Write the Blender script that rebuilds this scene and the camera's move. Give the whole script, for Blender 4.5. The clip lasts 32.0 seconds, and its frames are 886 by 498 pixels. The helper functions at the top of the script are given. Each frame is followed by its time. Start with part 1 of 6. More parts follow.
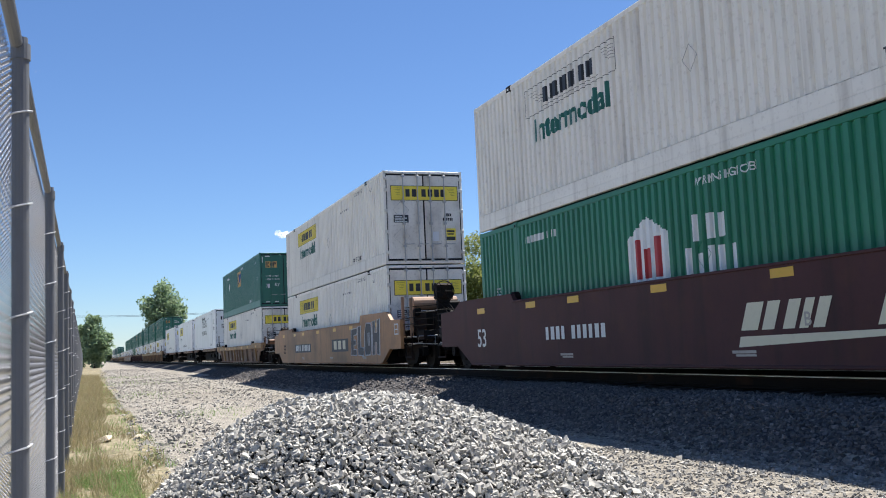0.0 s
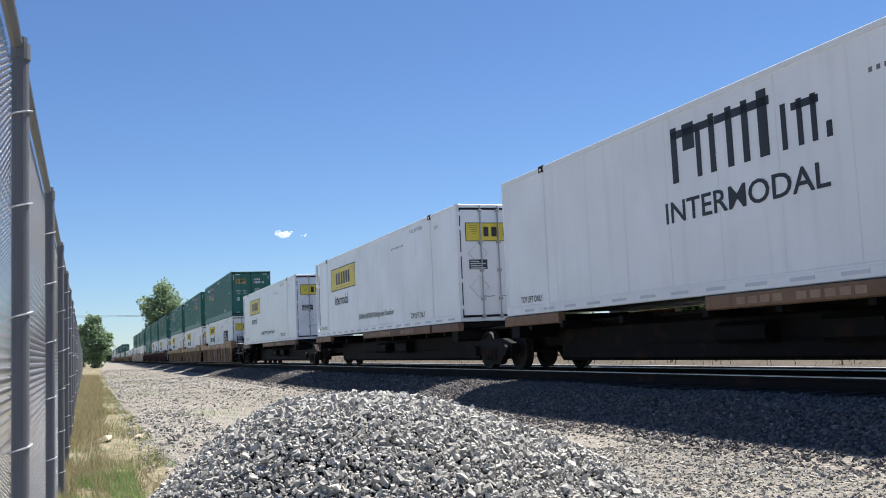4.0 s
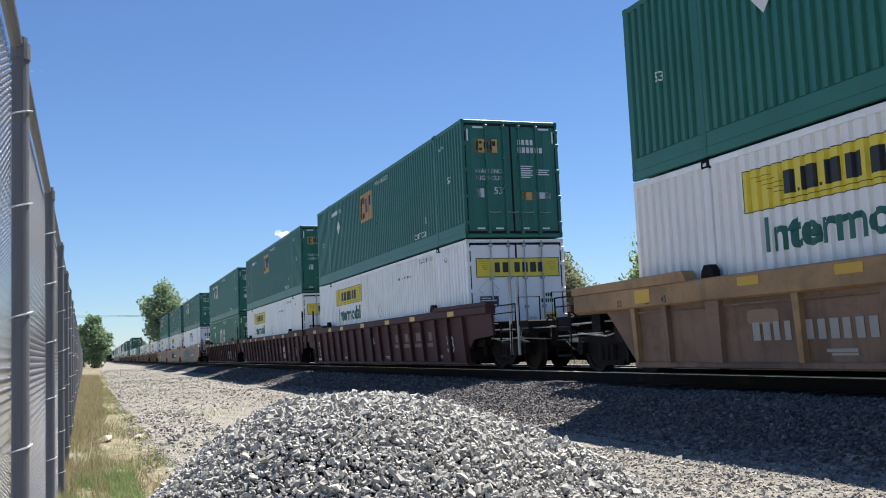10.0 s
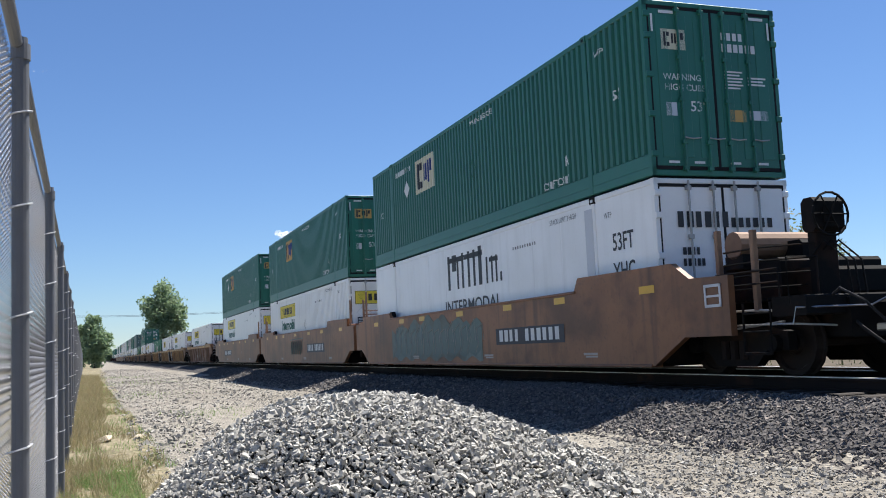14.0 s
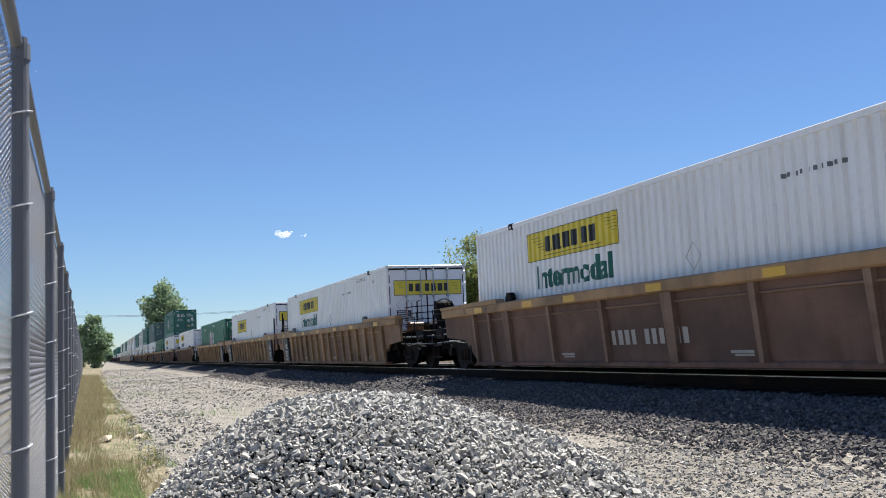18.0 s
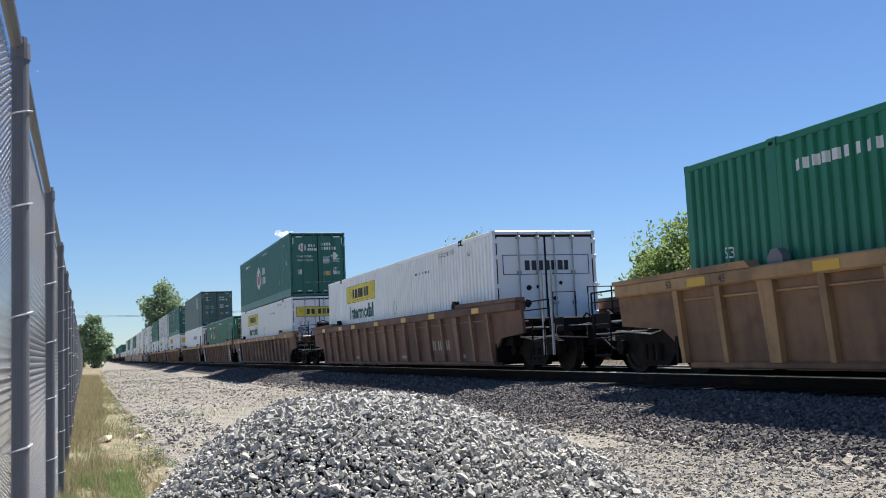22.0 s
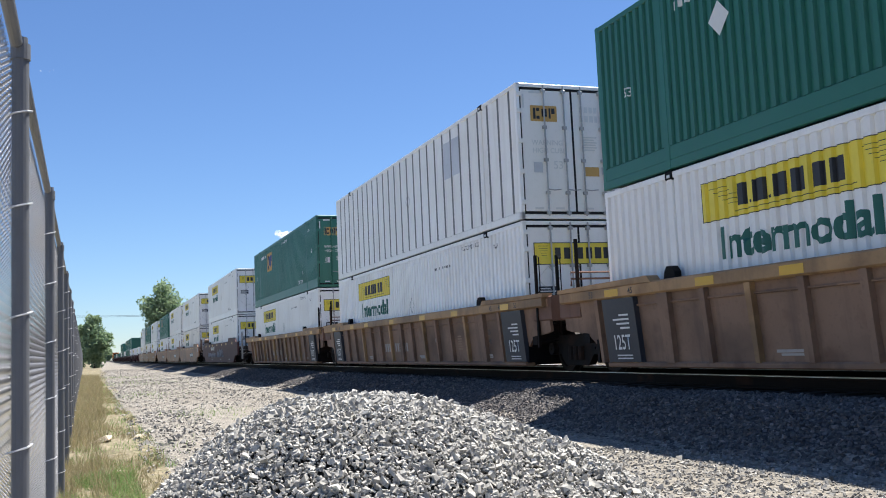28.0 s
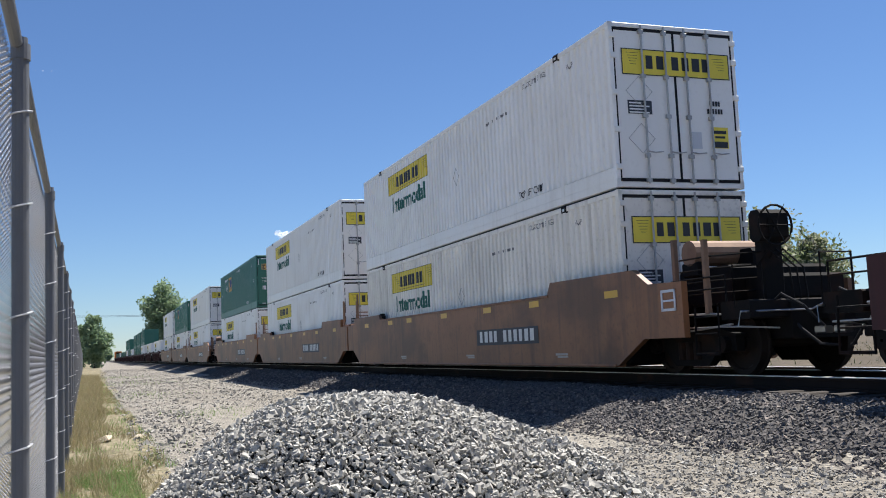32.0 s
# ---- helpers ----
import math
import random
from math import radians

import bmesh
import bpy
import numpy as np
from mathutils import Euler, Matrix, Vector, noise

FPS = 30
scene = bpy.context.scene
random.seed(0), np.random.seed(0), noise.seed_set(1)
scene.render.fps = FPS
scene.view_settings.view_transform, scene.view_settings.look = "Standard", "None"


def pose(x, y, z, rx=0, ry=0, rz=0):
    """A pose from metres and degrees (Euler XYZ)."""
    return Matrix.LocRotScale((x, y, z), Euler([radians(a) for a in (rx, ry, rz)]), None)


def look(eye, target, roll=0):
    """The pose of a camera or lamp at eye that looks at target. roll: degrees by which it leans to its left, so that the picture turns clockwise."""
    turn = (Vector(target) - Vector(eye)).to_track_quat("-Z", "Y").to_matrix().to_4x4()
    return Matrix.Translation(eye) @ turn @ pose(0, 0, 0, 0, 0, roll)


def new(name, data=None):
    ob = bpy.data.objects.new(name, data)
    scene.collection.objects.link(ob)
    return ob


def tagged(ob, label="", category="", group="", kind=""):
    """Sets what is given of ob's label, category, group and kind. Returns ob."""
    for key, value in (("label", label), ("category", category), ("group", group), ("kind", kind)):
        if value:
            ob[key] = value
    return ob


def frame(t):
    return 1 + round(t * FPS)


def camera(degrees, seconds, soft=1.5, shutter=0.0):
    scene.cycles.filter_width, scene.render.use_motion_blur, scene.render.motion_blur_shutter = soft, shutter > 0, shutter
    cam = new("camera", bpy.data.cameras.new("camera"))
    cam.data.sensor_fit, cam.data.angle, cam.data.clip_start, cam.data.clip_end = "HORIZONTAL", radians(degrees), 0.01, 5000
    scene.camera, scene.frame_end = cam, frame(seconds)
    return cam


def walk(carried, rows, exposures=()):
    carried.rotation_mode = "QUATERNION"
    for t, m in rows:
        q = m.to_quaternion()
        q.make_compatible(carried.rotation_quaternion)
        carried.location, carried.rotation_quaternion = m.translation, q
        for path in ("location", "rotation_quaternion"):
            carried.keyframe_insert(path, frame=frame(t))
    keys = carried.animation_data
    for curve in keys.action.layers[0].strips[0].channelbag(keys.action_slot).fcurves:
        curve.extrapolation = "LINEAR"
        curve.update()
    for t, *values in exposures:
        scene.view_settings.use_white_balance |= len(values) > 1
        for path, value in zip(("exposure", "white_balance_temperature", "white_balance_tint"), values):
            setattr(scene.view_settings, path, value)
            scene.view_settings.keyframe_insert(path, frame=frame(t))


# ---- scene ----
# The world: x across the track, y along it, z up from the top of the rail. The eye stands by the fence.
EYE = (0.0, 0.0, 0.62)
TRACK = 9.61
GROUND = -0.63
cam = camera(49.7, 32.0, soft=1.0)
YAW, TILT = radians(20.02), radians(5.75)
AIM = (math.sin(YAW) * math.cos(TILT), EYE[1] + math.cos(YAW) * math.cos(TILT), EYE[2] + math.sin(TILT))
walk(cam, [(0, look(EYE, AIM, -2.53)), (32, look(EYE, AIM, -2.53))], [(0, 1.10, 6410, 10), (2, 0.98, 6410, 10), (6, 0.98, 6410, 10), (8, 1.09, 6410, 10), (9, 1.13, 6410, 10), (10, 1.04, 6410, 10), (11, 1.12, 6410, 10), (12.5, 1.14, 6410, 10), (14, 0.98, 6410, 10), (14.6, 1.08, 6410, 10), (16.5, 1.0, 6410, 10), (18, 0.92, 6410, 10), (22, 0.92, 6410, 10), (24, 1.12, 6410, 10), (25.5, 0.96, 6410, 10), (28, 1.14, 6410, 10), (31, 1.02, 6410, 10), (32, 0.86, 6410, 10)])

# how far the train has come, in metres, at these seconds
RUN = [(0, 0.0), (2, 35.17), (4, 70.4), (6, 105.6), (8, 140.8), (10, 176.2), (12, 211.85), (14, 248.0), (16, 284.0),
       (18, 319.75), (20, 355.4), (22, 391.2), (24, 427.3), (26, 463.5), (28, 499.5), (30, 535.2), (32, 570.9)]

# ---- light ----
SUN = Vector((0.41, 0.19, 1.0)).normalized()
world = bpy.data.worlds.new("sky")
scene.world = world
world.use_nodes = True
wn = world.node_tree.nodes
sky = wn.new("ShaderNodeTexSky")
sky.sky_type, sky.sun_disc = "NISHITA", False
sky.sun_elevation, sky.sun_rotation = math.asin(SUN.z), math.atan2(SUN.x, SUN.y)
sky.air_density, sky.dust_density, sky.ozone_density, sky.altitude = 1.0, 0.0, 4.0, 300
wn["Background"].inputs["Strength"].default_value = 0.054
clear = wn.new("ShaderNodeMix")
clear.data_type, clear.blend_type = "RGBA", "MULTIPLY"
clear.inputs[0].default_value, clear.inputs[7].default_value = 1.0, (0.83, 0.97, 1.18, 1)
world.node_tree.links.new(sky.outputs["Color"], clear.inputs[6])
world.node_tree.links.new(clear.outputs[2], wn["Background"].inputs["Color"])
sun = new("sun", bpy.data.lights.new("sun", "SUN"))
sun.data.energy, sun.data.angle, sun.data.color = 5.0, radians(0.53), (1.0, 0.95, 0.87)
sun.matrix_world = look(tuple(SUN * 200), (0, 0, 0))

# ---- materials ----


def nodes_of(name):
    m = bpy.data.materials.new(name)
    m.use_nodes = True
    t = m.node_tree
    return m, t, t.nodes["Principled BSDF"], t.links


def mix(t, fac, a, b, blend="MIX"):
    n = t.nodes.new("ShaderNodeMix")
    n.data_type, n.blend_type = "RGBA", blend
    for sock, v in ((0, fac), (6, a), (7, b)):
        if isinstance(v, (int, float, tuple)):
            n.inputs[sock].default_value = v
        else:
            t.links.new(v, n.inputs[sock])
    return n.outputs[2]


def noise_fac(t, scale, lo, hi, detail=4.0, stretch=None, coords="Object", seed=True):
    """A noise between 0 and 1 that rises from lo to hi; stretched along the axes if asked."""
    tc = t.nodes.new("ShaderNodeTexCoord")
    mp = t.nodes.new("ShaderNodeMapping")
    t.links.new(tc.outputs[coords], mp.inputs["Vector"])
    if stretch:
        mp.inputs["Scale"].default_value = stretch
    n = t.nodes.new("ShaderNodeTexNoise")
    n.noise_dimensions = "4D" if seed else "3D"
    n.inputs["Scale"].default_value, n.inputs["Detail"].default_value = scale, detail
    if seed:
        oi = t.nodes.new("ShaderNodeObjectInfo")
        mu = t.nodes.new("ShaderNodeMath")
        mu.operation = "MULTIPLY"
        mu.inputs[1].default_value = 37.0
        t.links.new(oi.outputs["Random"], mu.inputs[0])
        t.links.new(mu.outputs[0], n.inputs["W"])
    t.links.new(mp.outputs["Vector"], n.inputs["Vector"])
    r = t.nodes.new("ShaderNodeMapRange")
    r.inputs["From Min"].default_value, r.inputs["From Max"].default_value = lo, hi
    t.links.new(n.outputs["Fac"], r.inputs["Value"])
    return r.outputs["Result"]


def rgba(c):
    return (*c, 1.0) if len(c) == 3 else c


def add_bump(t, bsdf, fac, strength, distance):
    b = t.nodes.new("ShaderNodeBump")
    b.inputs["Strength"].default_value, b.inputs["Distance"].default_value = strength, distance
    t.links.new(fac, b.inputs["Height"])
    t.links.new(b.outputs["Normal"], bsdf.inputs["Normal"])


def paint(name, c, dirt=(0.13, 0.11, 0.09), amount=0.35, rough=0.45, streaks=True, rust=0.0, metallic=0.0):
    """Weathered paint: a broad fade, streaks that run down, fine grime and, where asked, rust."""
    m, t, b, ln = nodes_of(name)
    oi = t.nodes.new("ShaderNodeObjectInfo")
    fade = tuple(min(1.0, v * 1.12 + min(0.012, 0.25 * v)) for v in c)
    dull = tuple(v * 0.92 for v in c)
    col = mix(t, oi.outputs["Random"], rgba(dull), rgba(fade))
    col = mix(t, noise_fac(t, 0.7, 0.35, 0.7), col, rgba(tuple(v * 0.92 for v in c)))
    if streaks:
        f = noise_fac(t, 1.0, 0.52, 0.78, 6.0, (1.0, 5.0, 0.35))
        s = t.nodes.new("ShaderNodeMath")
        s.operation = "MULTIPLY"
        s.inputs[1].default_value = amount
        ln.new(f, s.inputs[0])
        col = mix(t, s.outputs[0], col, rgba(dirt))
    f = noise_fac(t, 14.0, 0.55, 0.8, 5.0)
    s = t.nodes.new("ShaderNodeMath")
    s.operation = "MULTIPLY"
    s.inputs[1].default_value = amount * 0.6
    ln.new(f, s.inputs[0])
    col = mix(t, s.outputs[0], col, rgba(dirt))
    if rust:
        f = noise_fac(t, 2.2, 0.52, 0.70, 9.0)
        s = t.nodes.new("ShaderNodeMath")
        s.operation = "MULTIPLY"
        s.inputs[1].default_value = rust
        ln.new(f, s.inputs[0])
        col = mix(t, s.outputs[0], col, (0.11, 0.045, 0.022, 1))
    if rust > 0.3:
        f = noise_fac(t, 0.55, 0.46, 0.64, 9.0, (1.0, 1.0, 1.6))
        s = t.nodes.new("ShaderNodeMath")
        s.operation = "MULTIPLY"
        s.inputs[1].default_value = 0.7
        ln.new(f, s.inputs[0])
        col = mix(t, s.outputs[0], col, rgba(tuple(0.2 * p + 0.5 * q for p, q in zip(c, dirt))))
    ln.new(col, b.inputs["Base Color"])
    b.inputs["Roughness"].default_value, b.inputs["Metallic"].default_value = rough, metallic
    add_bump(t, b, noise_fac(t, 30.0, 0.3, 0.7), 0.12, 0.004)
    return m


def stone(name, cols, rough=0.9, island=True):
    m, t, b, ln = nodes_of(name)
    ramp = t.nodes.new("ShaderNodeValToRGB")
    els = ramp.color_ramp.elements
    while len(els) < len(cols):
        els.new(0.5)
    for i, c in enumerate(cols):
        els[i].position, els[i].color = i / (len(cols) - 1), rgba(c)
    if island:
        g = t.nodes.new("ShaderNodeNewGeometry")
        ln.new(g.outputs["Random Per Island"], ramp.inputs["Fac"])
    else:
        g = t.nodes.new("ShaderNodeObjectInfo")
        ln.new(g.outputs["Random"], ramp.inputs["Fac"])
    col = mix(t, noise_fac(t, 25.0, 0.35, 0.75, 5.0), ramp.outputs["Color"], rgba(tuple(v * 0.72 for v in cols[1])))
    ln.new(col, b.inputs["Base Color"])
    b.inputs["Roughness"].default_value = rough
    b.inputs["Specular IOR Level"].default_value = 0.25
    add_bump(t, b, noise_fac(t, 60.0, 0.3, 0.7), 0.3, 0.006)
    return m


WHITE = paint("white_container_paint", (0.95, 0.925, 0.875), (0.46, 0.41, 0.34), 0.26, 0.34)
CREAM = paint("aged_white_container_paint", (0.88, 0.845, 0.765), (0.28, 0.22, 0.155), 0.48, 0.5)
GRIMY = paint("grimy_white_door_paint", (0.84, 0.80, 0.72), (0.14, 0.10, 0.065), 0.75, 0.55, True, 0.18)
GREEN = paint("dark_green_container_paint", (0.020, 0.148, 0.104), (0.065, 0.14, 0.11), 0.25, 0.42)
HUBGREEN = paint("bright_green_container_paint", (0.015, 0.172, 0.088), (0.06, 0.15, 0.10), 0.22, 0.40)
GREY = paint("grey_green_container_paint", (0.095, 0.155, 0.14), (0.05, 0.05, 0.045), 0.3, 0.5)
PALE = paint("smooth_white_panel", (0.92, 0.92, 0.90), (0.45, 0.43, 0.38), 0.16, 0.35)
YELLOW = paint("yellow_banner_paint", (0.82, 0.65, 0.055), (0.25, 0.18, 0.05), 0.22, 0.45, False)
DARKGREEN_INK = paint("green_lettering_paint", (0.010, 0.12, 0.09), (0.2, 0.25, 0.22), 0.15, 0.5, False)
BLACK_INK = paint("black_lettering_paint", (0.022, 0.022, 0.025), (0.12, 0.12, 0.12), 0.2, 0.5, False)
WHITE_INK = paint("white_lettering_paint", (0.74, 0.75, 0.73), (0.35, 0.36, 0.33), 0.25, 0.5, False)
RED_INK = paint("red_emblem_paint", (0.42, 0.03, 0.035), (0.25, 0.05, 0.05), 0.2, 0.5, False)
BLUE_INK = paint("blue_emblem_paint", (0.02, 0.045, 0.20), (0.1, 0.1, 0.2), 0.2, 0.5, False)
GOLD = paint("gold_emblem_paint", (0.60, 0.36, 0.10), (0.25, 0.18, 0.08), 0.3, 0.5, False)
STENCIL = paint("worn_stencil_paint", (0.44, 0.40, 0.35), (0.15, 0.11, 0.08), 0.6, 0.6, False)
FADED_MARK = paint("faded_pale_brown_patch_paint", (0.36, 0.235, 0.15), (0.16, 0.1, 0.07), 0.6, 0.7, False, 0.3)
FADED = paint("faded_tan_lettering_paint", (0.20, 0.13, 0.10), (0.1, 0.07, 0.06), 0.3, 0.6, False)
CREAM_LOGO = paint("cream_emblem_paint", (0.72, 0.68, 0.50), (0.35, 0.3, 0.2), 0.25, 0.5, False)
GASKET = paint("black_rubber_gasket", (0.02, 0.02, 0.022), (0.06, 0.06, 0.06), 0.2, 0.7, False)
ROD = paint("galvanised_lock_rod", (0.42, 0.42, 0.41), (0.16, 0.11, 0.08), 0.5, 0.45, False, 0.3, 0.3)
TAN = paint("tan_car_paint", (0.43, 0.252, 0.108), (0.09, 0.06, 0.04), 0.5, 0.6, True, 0.45)
ORANGE_TAN = paint("weathered_brown_car_paint", (0.29, 0.122, 0.048), (0.06, 0.036, 0.027), 0.9, 0.5, True, 0.6)
ORANGE = paint("orange_tan_car_paint", (0.40, 0.205, 0.088), (0.13, 0.08, 0.05), 0.75, 0.55, True, 0.4)
OCHRE = paint("rusty_ochre_panel_paint", (0.245, 0.135, 0.068), (0.10, 0.055, 0.035), 0.65, 0.65, True, 0.65)
DUSTY = paint("dusty_brown_panel_paint", (0.28, 0.168, 0.105), (0.095, 0.058, 0.042), 0.7, 0.7, True, 0.5)
RUSTY = paint("rusty_brown_panel_paint", (0.19, 0.097, 0.062), (0.07, 0.042, 0.032), 0.7, 0.7, True, 0.6)
OXIDE = paint("dark_oxide_brown_car_paint", (0.068, 0.026, 0.027), (0.034, 0.021, 0.02), 0.6, 0.62, True, 0.25)
IRON = paint("grimy_black_iron", (0.008, 0.0075, 0.0075), (0.03, 0.022, 0.018), 0.45, 0.7, False, 0.2, 0.0)
WHEEL_IRON = paint("brown_grimy_wheel_steel", (0.018, 0.014, 0.012), (0.010, 0.009, 0.008), 0.4, 0.6, False, 0.15, 0.0)
STEEL = paint("worn_wheel_steel", (0.35, 0.34, 0.33), (0.10, 0.08, 0.07), 0.3, 0.28, False, 0.1, 0.9)
# whitened and only partly metallic: the rail's glint is put into the colour
RAILTOP = paint("polished_rail_steel", (0.80, 0.79, 0.77), (0.5, 0.48, 0.46), 0.15, 0.3, False, 0.0, 0.4)
# rusty rail sides, blackened further to carry the shade under the train
RAILSIDE = paint("rusty_rail_steel", (0.022, 0.017, 0.015), (0.016, 0.013, 0.012), 0.5, 0.8, False, 0.5)
REFLECT = paint("yellow_reflector", (0.70, 0.40, 0.03), (0.3, 0.2, 0.05), 0.3, 0.35, False)
CHARCOAL = paint("black_stencil_panel", (0.03, 0.034, 0.045), (0.1, 0.08, 0.06), 0.4, 0.55, False)
GREEN_RAIL = paint("dark_underside_green", (0.012, 0.05, 0.04), (0.04, 0.05, 0.04), 0.3, 0.6, False)
LOCO = paint("orange_locomotive_paint", (0.62, 0.20, 0.02), (0.1, 0.06, 0.03), 0.3, 0.5, False)
GALV = paint("galvanised_fence_steel", (0.62, 0.63, 0.66), (0.25, 0.24, 0.23), 0.3, 0.45, False, 0.0, 0.15)
WIRE = paint("galvanised_fence_wire", (0.21, 0.215, 0.235), (0.04, 0.04, 0.05), 0.5, 0.42, False, 0.0, 0.3)
RIB_GREY = paint("weathered_grey_rib", (0.17, 0.17, 0.17), (0.08, 0.08, 0.08), 0.4, 0.6)
SAGE = paint("faded_sage_spray_paint", (0.23, 0.285, 0.245), (0.12, 0.10, 0.08), 0.5, 0.8, True, 0.5)
GALV_DULL = paint("dull_galvanised_post", (0.15, 0.158, 0.175), (0.08, 0.08, 0.08), 0.35, 0.6, False, 0.0, 0.2)
for m in (IRON, WHEEL_IRON, RAILSIDE, GASKET):
    m.node_tree.nodes["Principled BSDF"].inputs["Specular IOR Level"].default_value = 0.12
OXIDE.node_tree.nodes["Principled BSDF"].inputs["Specular IOR Level"].default_value = 0.25
TIE_WOOD = paint("creosoted_timber", (0.035, 0.028, 0.024), (0.07, 0.06, 0.05), 0.5, 0.9, False)

# ---- mesh helpers ----
MESHES = {}
MARKINGS = ("lettering", "serial_marking", "data_marking", "name_marking", "scroll_marking", "emblem_marking", "decal_marking", "reflective_tape")


def as_mesh(name, verts, faces, mat):
    me = bpy.data.meshes.new(name)
    me.from_pydata([tuple(map(float, v)) for v in verts], [], faces)
    me.shade_flat()
    if mat:
        me.materials.append(mat)
    return me


def shared(key, make, mat):
    """One mesh for all pieces with the same key and material."""
    k = (key, mat.name)
    if k not in MESHES:
        v, f = make()
        MESHES[k] = as_mesh(str(key[0]), v, f, mat)
    return MESHES[k]


def part(name, mesh, parent, at=None, label=""):
    ob = new(name, mesh)
    ob.parent = parent
    if at is not None:
        ob.matrix_basis = at if isinstance(at, Matrix) else Matrix.Translation(at)
    if label:
        ob["label"] = label
    if name in MARKINGS:
        ob["kind"] = "stuff"
    return ob


def join(*lists):
    vs, fs = [], []
    for v, f in lists:
        o = len(vs)
        vs += list(v)
        fs += [tuple(i + o for i in q) for q in f]
    return vs, fs


def box(x0, x1, y0, y1, z0, z1, c=0.0):
    """A box with its long edges chamfered by c."""
    if c <= 0:
        v = [(x, y, z) for x in (x0, x1) for y in (y0, y1) for z in (z0, z1)]
        return v, [(0, 1, 3, 2), (4, 6, 7, 5), (0, 4, 5, 1), (2, 3, 7, 6), (0, 2, 6, 4), (1, 5, 7, 3)]
    dims = (x1 - x0, y1 - y0, z1 - z0)
    a = dims.index(max(dims))
    lo, hi = (x0, y0, z0), (x1, y1, z1)
    b, d = [i for i in range(3) if i != a]
    ring = [(lo[b] + c, lo[d]), (hi[b] - c, lo[d]), (hi[b], lo[d] + c), (hi[b], hi[d] - c),
            (hi[b] - c, hi[d]), (lo[b] + c, hi[d]), (lo[b], hi[d] - c), (lo[b], lo[d] + c)]
    vs = []
    for e in (lo[a], hi[a]):
        for p, q in ring:
            w = [0, 0, 0]
            w[a], w[b], w[d] = e, p, q
            vs.append(tuple(w))
    fs = [tuple((i, (i + 1) % 8, 8 + (i + 1) % 8, 8 + i)) for i in range(8)]
    fs += [tuple(range(7, -1, -1)), tuple(range(8, 16))]
    if a == 1:
        fs = [f[::-1] for f in fs]
    return vs, fs


def plate(yz, x0, x1):
    """A flat plate with outline yz, from x0 to x1."""
    n = len(yz)
    v = [(x0, y, z) for y, z in yz] + [(x1, y, z) for y, z in yz]
    f = [tuple(range(n - 1, -1, -1)), tuple(range(n, 2 * n))]
    f += [(i, (i + 1) % n, n + (i + 1) % n, n + i) for i in range(n)]
    return v, f


def lean(vf, z0, k, side):
    """The same shape, drawn in towards the middle of the car by k for each metre below z0."""
    return [(x - side * k * (z0 - z), y, z) for x, y, z in vf[0]], vf[1]


def tube(points, r, sides=8, closed=False):
    """A round bar through the points."""
    pts = [Vector(p) for p in points]
    vs, fs = [], []
    n = len(pts)
    for i, p in enumerate(pts):
        a = pts[i - 1] if (i or closed) else pts[0]
        b = pts[(i + 1) % n] if (i < n - 1 or closed) else pts[-1]
        d = (b - a).normalized()
        up = Vector((0, 0, 1)) if abs(d.z) < 0.9 else Vector((1, 0, 0))
        e = d.cross(up).normalized()
        g = d.cross(e)
        for k in range(sides):
            w = 2 * math.pi * k / sides
            vs.append(p + r * (math.cos(w) * e + math.sin(w) * g))
    for i in range(n if closed else n - 1):
        j = (i + 1) % n
        for k in range(sides):
            q = (k + 1) % sides
            fs.append((i * sides + k, i * sides + q, j * sides + q, j * sides + k))
    if not closed:
        fs += [tuple(range(sides - 1, -1, -1)), tuple(range((n - 1) * sides, n * sides))]
    return vs, fs


def disc(cx, r0, r1, half, sides=24, rad=()):
    """A turned wheel about the x axis; rad is the outline of (x, radius) pairs."""
    prof = rad or [(-half, r0), (-half, r1), (half, r1), (half, r0)]
    vs, fs = [], []
    n = len(prof)
    for k in range(sides):
        w = 2 * math.pi * k / sides
        vs += [(cx + x, r * math.cos(w), r * math.sin(w)) for x, r in prof]
    for k in range(sides):
        q = (k + 1) % sides
        for i in range(n):
            j = (i + 1) % n
            fs.append((k * n + i, k * n + j, q * n + j, q * n + i))
    return vs, fs


# ---- corrugated walls and lettering on them ----
LONG, WIDE, HIGH = 16.15, 2.59, 2.9
PITCH = {"wide": 0.214, "fold": 0.2}
FOLD = {"wide": (0.52, 0.62, 0.90), "fold": (0.42, 0.53, 0.89)}
DEEP = 0.046


def wave(style, y):
    """How far the wall stands back from its outer plane at y."""
    if style == "flat":
        return 0.012
    if style == "ribbed":
        q = (y - 0.33) % 0.605
        return 0.0 if q < 0.075 else 0.045
    q = (y % PITCH[style]) / PITCH[style]
    a, b, c = FOLD[style]
    if q < a:
        return 0.0
    if q < b:
        return DEEP * (q - a) / (b - a)
    if q < c:
        return DEEP
    return DEEP * (1 - q) / (1 - c)


def breaks(style, y0, y1):
    out = [y0, y1]
    if style == "flat":
        steps = []
    elif style == "ribbed":
        steps = [0.33 + 0.605 * k + e for k in range(-1, 28) for e in (0, 0.001, 0.075, 0.076)]
    else:
        steps = [PITCH[style] * (k + e) for k in range(0, 84) for e in (0, *FOLD[style])]
    return sorted(set(out + [s for s in steps if y0 < s < y1]))


